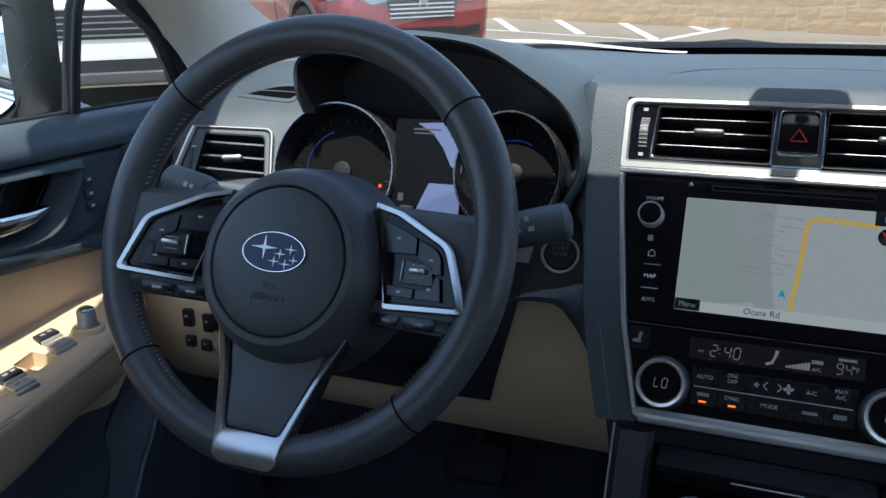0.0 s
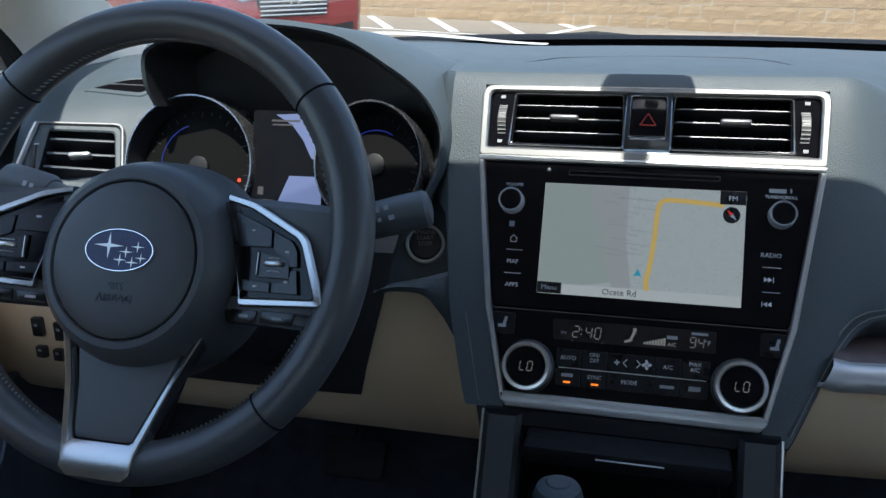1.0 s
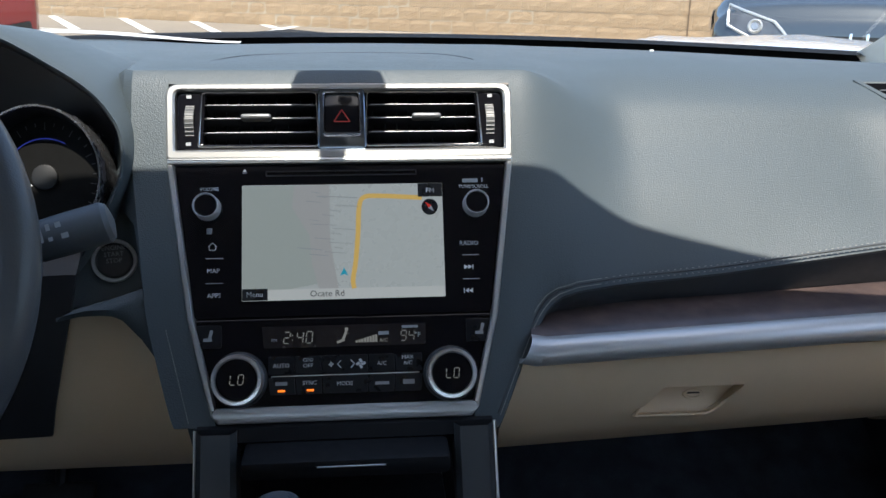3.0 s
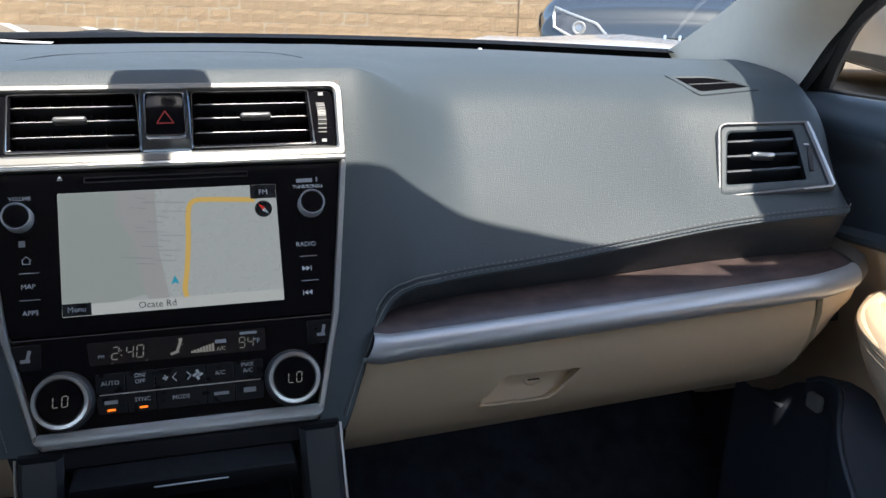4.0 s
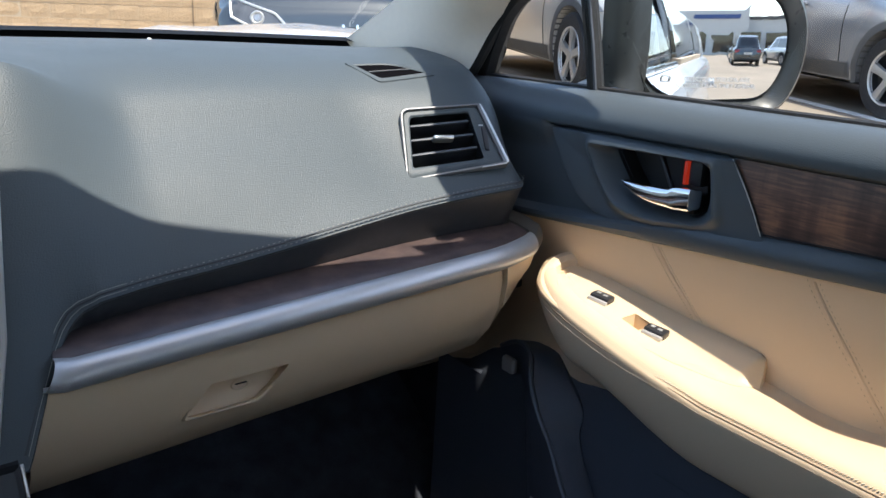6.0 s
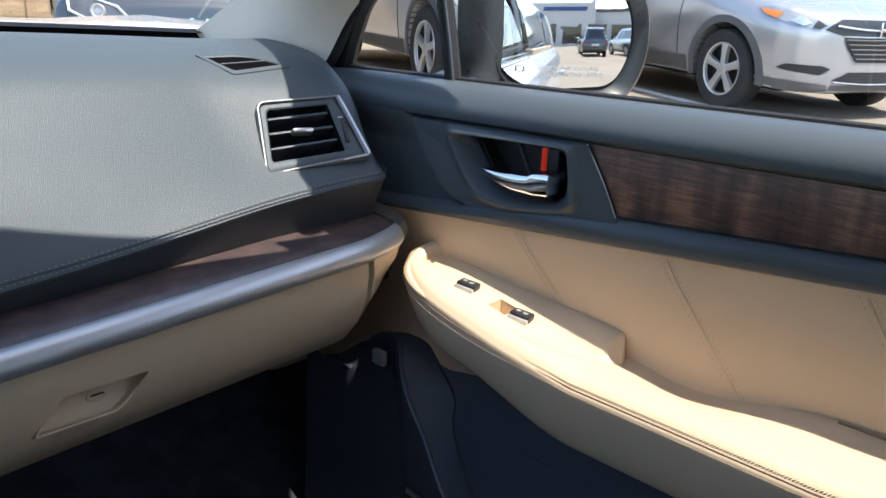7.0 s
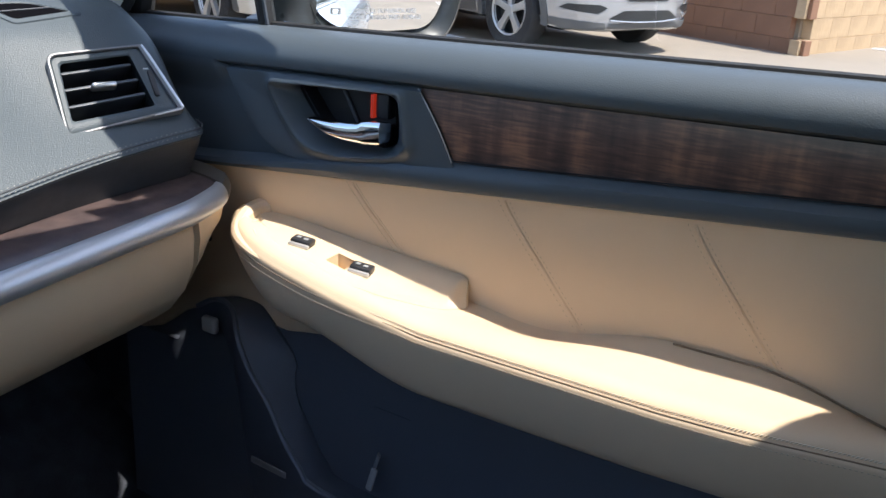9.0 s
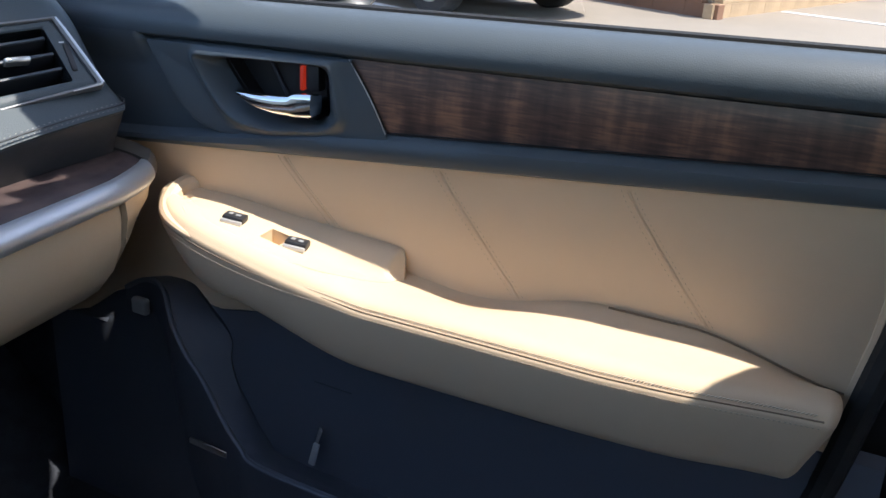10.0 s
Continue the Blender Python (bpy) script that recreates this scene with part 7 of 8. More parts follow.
def compact_face(patch, bv, th, hl, hw):
    """Front of the small crossover: swept headlights, a dark band with a chrome wing, a slatted grille and a dark lower lip."""

    def wrap(nm, outline, s, mt, off, lab):
        """A patch laid on the rounded corner from the diagonal."""
        b = bmesh.new()
        f = b.faces.new([b.verts.new((0.714 * x + 0.70 * y, z, 0)) for x, y, z in outline])
        bmesh.ops.triangulate(b, faces=[f])
        bmesh.ops.subdivide_edges(b, edges=b.edges[:], cuts=3, use_grid_fill=True)
        for v in b.verts:
            u, w = v.co.x, v.co.y
            o = Vector((0.714 * u, 0.70 * u, w)) + 5 * Vector((0.70, -0.714, 0))
            d = Vector((-0.70, 0.714, 0))
            if s > 0:
                o.y, d.y = -o.y, -d.y
            h = bv.ray_cast(o, d)[0]
            v.co = h - d * off if h else o + d * 5
        return part(nm, b, mt, th, lab)

    def across(z0, z1, y0, y1, r, mt, nm, lab, off):
        pts = [bv.ray_cast(Vector((6, y, lerp(z0, z1, (y / y1) ** 2))), Vector((-1, 0, 0)))[0] for y in [lerp(y0, y1, j / 20) for j in range(21)]]
        return part(nm, sweep([p + Vector((off, 0, 0)) for p in pts if p], r, 8), mt, th, lab)

    for s in (-1, 1):
        wrap("headlight", [(1.640, -0.835, 0.862), (1.74, -0.839, 0.797), (1.941, -0.748, 0.742), (2.064, -0.585, 0.709), (2.082, -0.515, 0.742), (2.011, -0.613, 0.806), (1.877, -0.735, 0.845), (1.75, -0.80, 0.868)], s, LAMP, 0.008, "clear swept headlight")
        wrap("lamp_bowl", [(1.90, -0.755, 0.770), (1.99, -0.68, 0.735), (2.03, -0.63, 0.760), (1.97, -0.68, 0.805)], s, CHROME, 0.014, "bright lamp bowl")
        wrap("lamp_shade", [(2.03, -0.625, 0.725), (2.065, -0.575, 0.716), (2.075, -0.53, 0.742), (2.035, -0.59, 0.780)], s, GRILLE, 0.014, "dark lamp inner")
        wrap("turn_lamp", [(1.655, -0.835, 0.852), (1.745, -0.838, 0.803), (1.834, -0.806, 0.779), (1.845, -0.76, 0.828)], s, ORANGE, 0.014, "orange turn lamp")
        wrap("fog_recess", [(1.881, -0.798, 0.408), (1.94, -0.754, 0.442), (2.089, -0.524, 0.438), (2.110, -0.450, 0.415), (2.084, -0.538, 0.366), (1.96, -0.734, 0.390)], s, GRILLE, 0.006, "dark fog lamp recess")
        wrap("fog_lip", [(1.86, -0.805, 0.398), (1.96, -0.736, 0.386), (2.084, -0.540, 0.360), (2.115, -0.44, 0.405), (2.118, -0.43, 0.392), (2.090, -0.53, 0.345), (1.96, -0.74, 0.368), (1.86, -0.81, 0.385)], s, SILV, 0.020, "bright lip under the recess")
        wrap("lower_corner", [(1.70, -0.84, 0.325), (1.962, -0.721, 0.312), (2.10, -0.45, 0.290), (2.10, -0.45, 0.235), (1.95, -0.70, 0.235), (1.72, -0.80, 0.24)], s, CLAD, 0.010, "grey lower corner")
    patch("dark_band", [(-0.550, 0.711), (-0.49, 0.748), (-0.395, 0.793), (0.395, 0.793), (0.49, 0.748), (0.550, 0.711), (0.40, 0.672), (-0.40, 0.672)], "x", 1, GRILLE, 0.006, "glossy dark band")
    patch("grille", [(-0.385, 0.660), (0.385, 0.660), (0.345, 0.585), (0.245, 0.470), (-0.245, 0.470), (-0.345, 0.585)], "x", 1, GRILLE, 0.008, "dark slatted grille")
    for k in range(5):
        z = 0.640 - 0.036 * k
        w = 0.37 - 0.028 * k
        across(z, z, -w, w, 0.007, CLAD, "grille_bar", "", 0.012)
    across(0.716, 0.744, -0.455, 0.455, 0.011, CHROME, "chrome_bar", "chrome wing across the band", 0.014)
    patch("lower_grille", [(-0.430, 0.330), (-0.285, 0.394), (0.285, 0.394), (0.430, 0.330), (0.36, 0.306), (-0.36, 0.306)], "x", 1, GRILLE, 0.008, "dark lower grille")
    across(0.298, 0.315, -0.42, 0.42, 0.008, SILV, "lower_lip", "silver lower lip", 0.010)
    patch("chin", [(-0.44, 0.245), (-0.43, 0.290), (0.43, 0.290), (0.44, 0.245)], "x", 1, CLAD, 0.010, "grey chin")


def parked_car(name, label, paint, m, spec):
    """A parked car: length along x, front at +x. spec: length, width, height, wheelbase, wheel radius, hood height, style."""
    L, W, H, WB, R, HOOD, style = spec
    th = thing(name, label, "car", m)
    hl, hw = L / 2, W / 2
    fx = WB / 2 + 0.03
    # bottom, belt/hood height, half width at waist, half width at top of the body
    tab = [(-hl, 0.42, 0.86, hw * 0.80, hw * 0.66), (-hl + 0.10, 0.30, 0.98, hw * 0.93, hw * 0.78), (-hl + 0.5, 0.26, 1.02, hw, hw * 0.86), (0.0, 0.24, 0.98, hw, hw * 0.90), (0.75, 0.24, 0.95, hw, hw * 0.90),
           (1.0, 0.24, HOOD + 0.03, hw, hw * 0.88), (hl - 0.70, 0.25, HOOD - 0.05, hw, hw * 0.84), (hl - 0.30, 0.24, HOOD - 0.11, hw * 0.98, hw * 0.80), (hl - 0.10, 0.24, HOOD - 0.19, hw * 0.93, hw * 0.74), (hl - 0.02, 0.28, HOOD - 0.28, hw * 0.85, hw * 0.66), (hl, 0.36, HOOD - 0.36, hw * 0.78, hw * 0.58)]
    if style == "compact":
        # rounded nose, swept back at the corners
        tab[6:] = [(hl - 0.70, 0.25, HOOD - 0.055, hw, hw * 0.84), (hl - 0.45, 0.24, HOOD - 0.095, hw * 0.985, hw * 0.80), (hl - 0.28, 0.22, HOOD - 0.135, hw * 0.93, hw * 0.74), (hl - 0.16, 0.22, HOOD - 0.175, hw * 0.83, hw * 0.66),
                   (hl - 0.08, 0.22, HOOD - 0.22, hw * 0.69, hw * 0.56), (hl - 0.03, 0.24, HOOD - 0.28, hw * 0.50, hw * 0.42), (hl, 0.30, HOOD - 0.36, hw * 0.28, hw * 0.22)]
    rows = []
    for x in [lerp(-hl, hl - 0.4, i / 46) for i in range(47)] + [hl - 0.4 * (1 - k / 18) ** 1.6 for k in range(1, 19)]:
        zb, zt, w0, w1 = lerps(tab, x)
        half = [(0.0, zb), (w0 * 0.82, zb), (w0 * 0.95, zb + 0.06), (w0 * 0.985, lerp(zb, zt, 0.35)), (w0, lerp(zb, zt, 0.62)), (w0 * 0.985, lerp(zb, zt, 0.80)), (lerp(w0, w1, 0.55), lerp(zb, zt, 0.95)), (w1 * 0.94, zt), (w1 * 0.5, zt + 0.022), (0.0, zt + 0.030)]
        pr = [p for p in curve_pts([(a, b2, 0) for a, b2 in half], 26)]
        ring = [Vector((x, p.x, p.y)) for p in pr] + [Vector((x, -p.x, p.y)) for p in pr[-2:0:-1]]
        rows.append(ring)
    body = part("body", loft(rows, closed=True, caps=True), paint, th)
    bv = BVHTree.FromPolygons([v.co[:] for v in body.data.vertices], [p.vertices[:] for p in body.data.polygons])
    for wx in (fx, fx - WB):
        cyl = bmesh.new()
        bmesh.ops.create_cone(cyl, cap_ends=True, segments=40, radius1=R + 0.055, radius2=R + 0.055, depth=W * 1.3, matrix=Matrix.Translation((wx, 0, R)) @ Matrix.Rotation(radians(90), 4, "X"))
        cut(body, cyl)
        for s in (1, -1):
            arch = [(wx + (R + 0.055) * math.cos(t), R + (R + 0.055) * math.sin(t)) for t in [radians(lerp(-12, 192, k / 28)) for k in range(29)]]
            out = [(wx + (R + 0.12) * math.cos(t), R + (R + 0.115) * math.sin(t)) for t in [radians(lerp(-12, 192, k / 28)) for k in range(29)]]
            rr = []
            for (ax, az), (ox, oz) in zip(arch, out):
                pts = []
                for f in (0, 0.5, 1):
                    px, pz = lerp(ax, ox, f), lerp(az, oz, f)
                    hit = bv.ray_cast(Vector((px, s * 3, max(pz, 0.30))), Vector((0, -s, 0)))[0]
                    yy = hit.y if hit else s * hw
                    pts.append(Vector((px, yy + s * 0.008, pz)))
                rr.append([pts[0] - Vector((0, s * 0.08, 0)), *pts, pts[2] - Vector((0, s * 0.015, 0))])
            part("arch_trim", loft(rr), CLAD if style != "sedan" else paint, th)
            wh = new("wheel")
            wh.parent = th
            wh.matrix_basis = Matrix.Translation((wx, s * (hw - 0.115), R)) @ Matrix.Rotation(radians(90) * -s, 4, "X")
            part("tyre", lathe([(R * 0.66, -0.09), (R * 0.80, -0.105), (R * 0.95, -0.10), (R, -0.075), (R, 0.075), (R * 0.95, 0.10), (R * 0.80, 0.105), (R * 0.66, 0.09)], 40), TYRE, wh, "black tyre")
            rim = part("rim", lathe([(R * 0.67, 0.088), (R * 0.655, 0.098), (R * 0.62, 0.085), (R * 0.60, 0.02), (R * 0.3, 0.0), (0.0, 0.0)], 40), GRILLE, wh)
            part("rim_lip", lathe([(R * 0.675, 0.09), (R * 0.665, 0.101), (R * 0.63, 0.095), (R * 0.61, 0.07)], 40), ALLOY, wh, "silver alloy rim")
            for k in range(5):
                a = 2 * math.pi * k / 5 + 0.3
                sp = loft([[Vector((r * math.cos(a + o), r * math.sin(a + o), z)) for o, z in ((-w / r, 0.055), (-w / r * 0.9, 0.088), (0, 0.094), (w / r * 0.9, 0.088), (w / r, 0.055))] for r, w in ((R * 0.14, 0.035), (R * 0.35, 0.030), (R * 0.64, 0.042))])
                part("spoke", sp, ALLOY, wh)
            part("hub_cap", lathe([(0.0, 0.098), (R * 0.13, 0.096), (R * 0.17, 0.085)], 20), ALLOY, wh)

    def patch(nm, outline, axis, sign, mt, off=0.006, lab="", parent=None):
        b = bmesh.new()
        vs = [b.verts.new((u, w, 0)) for u, w in outline]
        f = b.faces.new(vs)
        bmesh.ops.triangulate(b, faces=[f])
        bmesh.ops.subdivide_edges(b, edges=b.edges[:], cuts=3, use_grid_fill=True)
        for v in b.verts:
            u, w = v.co.x, v.co.y
            if axis == "x":
                h = bv.ray_cast(Vector((sign * 6, u, w)), Vector((-sign, 0, 0)))[0]
                v.co = (h + Vector((sign * off, 0, 0))) if h else Vector((sign * hl * 0.97, u, w))
            else:
                h = bv.ray_cast(Vector((u, sign * 3, w)), Vector((0, -sign, 0)))[0]
                v.co = (h + Vector((0, sign * off, 0))) if h else Vector((u, sign * hw * 0.97, w))
        return part(nm, b, mt, parent or th, lab)

    # greenhouse
    z0 = 0.94
    gt = [(-hl + 0.10, z0, hw * 0.74, 1.02), (-hl + 0.42, z0, hw * 0.80, H - 0.10), (-hl + 0.75, z0, hw * 0.80, H - 0.02), (-0.3, z0, hw * 0.82, H), (0.25, z0, hw * 0.82, H - 0.02), (1.12, HOOD - 0.02, hw * 0.82, HOOD + 0.02)]
    rows = []
    for i in range(31):
        x = lerp(gt[0][0], gt[-1][0], i / 30)
        zb, wb, zt = lerps(gt, x)
        zt = max(zt, zb + 0.01)
        wt = wb * lerp(1.0, 0.80, (zt - zb) / (H - z0))
        half = [(wb * 1.06, zb), (lerp(wb, wt, 0.5) * 1.02, lerp(zb, zt, 0.55)), (wt * 0.99, lerp(zb, zt, 0.90)), (wt * 0.86, zt), (0, zt + 0.015 * (zt > zb + 0.1))]
        pr = curve_pts([(a, b2, 0) for a, b2 in half], 14)
        rows.append([Vector((x, p.x, p.y)) for p in pr] + [Vector((x, -p.x, p.y)) for p in pr[-2::-1]])
    cab = part("cabin", loft(rows), paint, th)
    bc = BVHTree.FromPolygons([v.co[:] for v in cab.data.vertices], [p.vertices[:] for p in cab.data.polygons])

    def pane(nm, outline, axis, sign):
        b = bmesh.new()
        f = b.faces.new([b.verts.new((u, w, 0)) for u, w in outline])
        bmesh.ops.triangulate(b, faces=[f])
        bmesh.ops.subdivide_edges(b, edges=b.edges[:], cuts=3, use_grid_fill=True)
        for v in b.verts:
            u, w = v.co.x, v.co.y
            if axis == "y":
                h = bc.ray_cast(Vector((u, sign * 3, w)), Vector((0, -sign, 0)))[0]
                v.co = h + Vector((0, sign * 0.008, 0)) if h else Vector((u, sign * hw * 0.8, w))
            else:
                h = bc.ray_cast(Vector((sign * 6, u, w)), Vector((-sign, 0, 0)))[0]
                v.co = h + Vector((sign * 0.010, 0, 0.004)) if h else Vector((0.8 * sign, u, w))
        return part(nm, b, TINT, th, "dark tinted glass")

    for s in (1, -1):
        pane("side_window", [(-0.34, 1.04), (0.62, 1.04), (0.50, 1.16), (0.12, H - 0.14), (-0.30, H - 0.12)], "y", s)
        pane("side_window", [(-hl + 0.62, 1.06), (-0.42, 1.04), (-0.40, H - 0.12), (-hl + 0.95, H - 0.15)], "y", s)
        part("door_mirror", rbox(0.10, 0.16, 0.13, 0.04, (0.62, s * (hw + 0.06), 1.05), seg=3), paint, th)
        part("door_handle", rbox(0.18, 0.03, 0.03, 0.01, (0.10, s * (hw + 0.005), 0.86)), paint, th)
        for xs in (-0.38, 0.72):
            pts = [bv.ray_cast(Vector((xs, s * 3, z)), Vector((0, -s, 0)))[0] for z in [lerp(0.34, 0.92, k / 8) for k in range(9)]]
            part("door_gap", sweep([p + Vector((0, s * 0.0, 0)) for p in pts if p], 0.005, 5), DEEP, th)
        patch("sill_cladding", [(-0.85, 0.27), (0.85, 0.27), (0.85, 0.40), (-0.85, 0.36)], "y", s, CLAD, 0.010)
        # lamps
        if style != "compact":
            patch("headlight", [(hl - 0.62, HOOD - 0.12), (hl - 0.30, HOOD - 0.22), (hl - 0.13, HOOD - 0.33), (hl - 0.26, HOOD - 0.345), (hl - 0.42, HOOD - 0.27)], "y", s, LAMP, 0.010, "clear headlight")
        if style != "compact":
            face = [(s * hw * 0.42, HOOD - 0.36), (s * hw * 0.52, HOOD - 0.27), (s * hw * 0.84, HOOD - 0.18), (s * hw * 0.82, HOOD - 0.30), (s * hw * 0.60, HOOD - 0.39)]
            if style == "sedan":
                ring = [bv.ray_cast(Vector((6, u, w)), Vector((-1, 0, 0)))[0] for k in range(5) for u, w in [tuple(lerp(face[k][j], face[(k + 1) % 5][j], f) for j in (0, 1)) for f in (0, 0.33, 0.67)]]
                part("headlight_edge", sweep([p + Vector((0.016, 0, 0)) for p in ring if p], 0.009, 6, closed=True), ALLOY, th, "bright headlight edge")
            patch("headlight_front", [(s * hw * 0.42, HOOD - 0.36), (s * hw * 0.52, HOOD - 0.27), (s * hw * 0.84, HOOD - 0.18), (s * hw * 0.82, HOOD - 0.30), (s * hw * 0.60, HOOD - 0.39)], "x", 1, LENSD if style == "sedan" else LAMP, 0.012, "clear headlight")
        if style != "compact":
            patch("turn_lamp", [(hl - 0.58, HOOD - 0.14), (hl - 0.43, HOOD - 0.185), (hl - 0.45, HOOD - 0.25), (hl - 0.52, HOOD - 0.20)], "y", s, ORANGE, 0.016, "orange turn lamp")
        for yy, zz, rr in (((0.64, 0.300, 0.036),) if style != "compact" else ()):
            c = bv.ray_cast(Vector((6, s * hw * yy, HOOD - zz)), Vector((-1, 0, 0)))[0]
            if c:
                pj = part("projector", lathe([(0.0, 0.012), (rr * 0.5, 0.010), (rr * 0.72, 0.002)], 24, at=(0, 0, 0)), LAMP, th, "clear projector lens")
                pj.matrix_basis = Matrix.Translation(c + Vector((0.012, 0, 0))) @ Matrix.Rotation(radians(75), 4, "Y")
                part("ring", lathe([(rr * 0.70, 0.004), (rr * 1.0, 0.016), (rr * 1.25, 0.004)], 24), ALLOY, pj)
        patch("tail_lamp", [(s * hw * 0.55, 0.86), (s * hw * 0.86, 0.88), (s * hw * 0.88, 0.72), (s * hw * 0.66, 0.74)], "x", -1, REDL, 0.012, "red tail lamp")
        if style != "compact":
            patch("fog_recess", [(s * hw * 0.42, 0.42), (s * hw * 0.74, 0.46), (s * hw * 0.76, 0.38), (s * hw * 0.48, 0.34)], "x", 1, GRILLE, 0.008, "dark fog lamp recess")
    if style == "compact":
        compact_face(patch, bv, th, hl, hw)
    else:
        gr = patch("grille", [(-hw * 0.46, HOOD - 0.34), (-hw * 0.38, HOOD - 0.56), (hw * 0.38, HOOD - 0.56), (hw * 0.46, HOOD - 0.34)], "x", 1, GRILLE, 0.010, "dark slatted grille")
        for k in range(4):
            z = HOOD - 0.40 - 0.045 * k
            pts = [bv.ray_cast(Vector((6, y, z)), Vector((-1, 0, 0)))[0] for y in [lerp(-hw * 0.40, hw * 0.40, j / 10) for j in range(11)]]
            part("grille_bar", sweep([p + Vector((0.014, 0, 0)) for p in pts if p], 0.008, 6), ALLOY if style == "chrome" else CLAD, gr)
        pts = [bv.ray_cast(Vector((6, y, HOOD - 0.345 + 0.03 * abs(y))), Vector((-1, 0, 0)))[0] for y in [lerp(-hw * 0.62, hw * 0.62, j / 16) for j in range(17)]]
        if style != "sedan":
            part("chrome_bar", sweep([p + Vector((0.014, 0, 0)) for p in pts if p], 0.014, 8), CHROME, th, "chrome grille bar")
    c = bv.ray_cast(Vector((6, 0, HOOD - 0.375)), Vector((-1, 0, 0)))[0]
    if c and style != "plain":
        if style == "compact":
            c = bv.ray_cast(Vector((6, 0, 0.725)), Vector((-1, 0, 0)))[0]
        bd = rbox(0.012, 0.018, 0.11, 0.004, (c.x + 0.03, -0.045, c.z))
        rbox(0.012, 0.018, 0.11, 0.004, (c.x + 0.03, 0.045, c.z), bm=bd)
        rbox(0.012, 0.09, 0.018, 0.004, (c.x + 0.03, 0, c.z), bm=bd)
        part("badge", bd, CHROME, th, "chrome badge")
    if style != "compact":
        patch("lower_grille", [(-hw * 0.52, 0.36), (-hw * 0.40, 0.45), (hw * 0.40, 0.45), (hw * 0.52, 0.36)], "x", 1, GRILLE, 0.010, "dark lower grille")
        patch("chin", [(-hw * 0.80, 0.26), (-hw * 0.74, 0.345), (hw * 0.74, 0.345), (hw * 0.80, 0.26)], "x", 1, CLAD, 0.012, "grey lower lip")
    patch("rear_plate", [(-0.25, 0.62), (0.25, 0.62), (0.25, 0.74), (-0.25, 0.74)], "x", -1, PAINT, 0.014, "pale plate")
    pane("rear_window", [(-hw * 0.58, 1.10), (hw * 0.58, 1.10), (hw * 0.50, H - 0.16), (-hw * 0.50, H - 0.16)], "x", -1)
    pane("front_window", [(-hw * 0.66, HOOD + 0.08), (hw * 0.66, HOOD + 0.08), (hw * 0.58, H - 0.10), (-hw * 0.58, H - 0.10)], "x", 1)
    part("underbody", rbox(L * 0.86, W * 0.80, 0.10, 0.03, (0, 0, 0.26)), DEEP, th)
    return th


def parked(x, y, hx, hy):
    return Matrix.Translation((x, y, GROUND)) @ Matrix.Rotation(math.atan2(hy, hx), 4, "Z")


parked_car("silver_crossover", "silver compact crossover with alloy wheels, parked", SILV, parked(8.28, 3.50, -0.40, -0.917), (4.29, 1.77, 1.60, 2.61, 0.330, 1.02, "compact"))
parked_car("white_crossover", "pearl white crossover with grey wheel arches, parked", PEARL, parked(6.71, 5.50, -0.40, -0.917), (4.20, 1.80, 1.68, 2.70, 0.360, 1.08, "clad"))
parked_car("red_minivan", "dark red minivan with chrome grille, parked", REDP, parked(-5.84, 9.41, 0.806, -0.592), (5.0, 2.0, 1.75, 3.0, 0.35, 1.10, "chrome"))
parked_car("dark_sedan", "dark blue-grey car with glossy bonnet, parked", DARKP, parked(4.06, 6.06, -0.51, -0.86), (4.6, 1.82, 1.48, 2.7, 0.33, 0.98, "sedan"))
parked_car("white_truck", "white pickup-style vehicle with broad grille, parked", WHITEP, parked(-6.02, 5.75, 0.62, -0.785), (4.0, 2.0, 1.80, 2.6, 0.37, 1.16, "plain"))
parked_car("silver_wagon", "silver crossover wagon seen from behind, parked", SILV, parked(5.6, -25.0, -0.25, -0.97), (4.8, 1.84, 1.68, 2.74, 0.34, 1.02, "clad"))
parked_car("black_crossover", "black crossover seen from behind, parked", DARKP, parked(2.6, -24.0, -0.05, -1.0), (4.7, 1.86, 1.68, 2.7, 0.34, 1.02, "clad"))

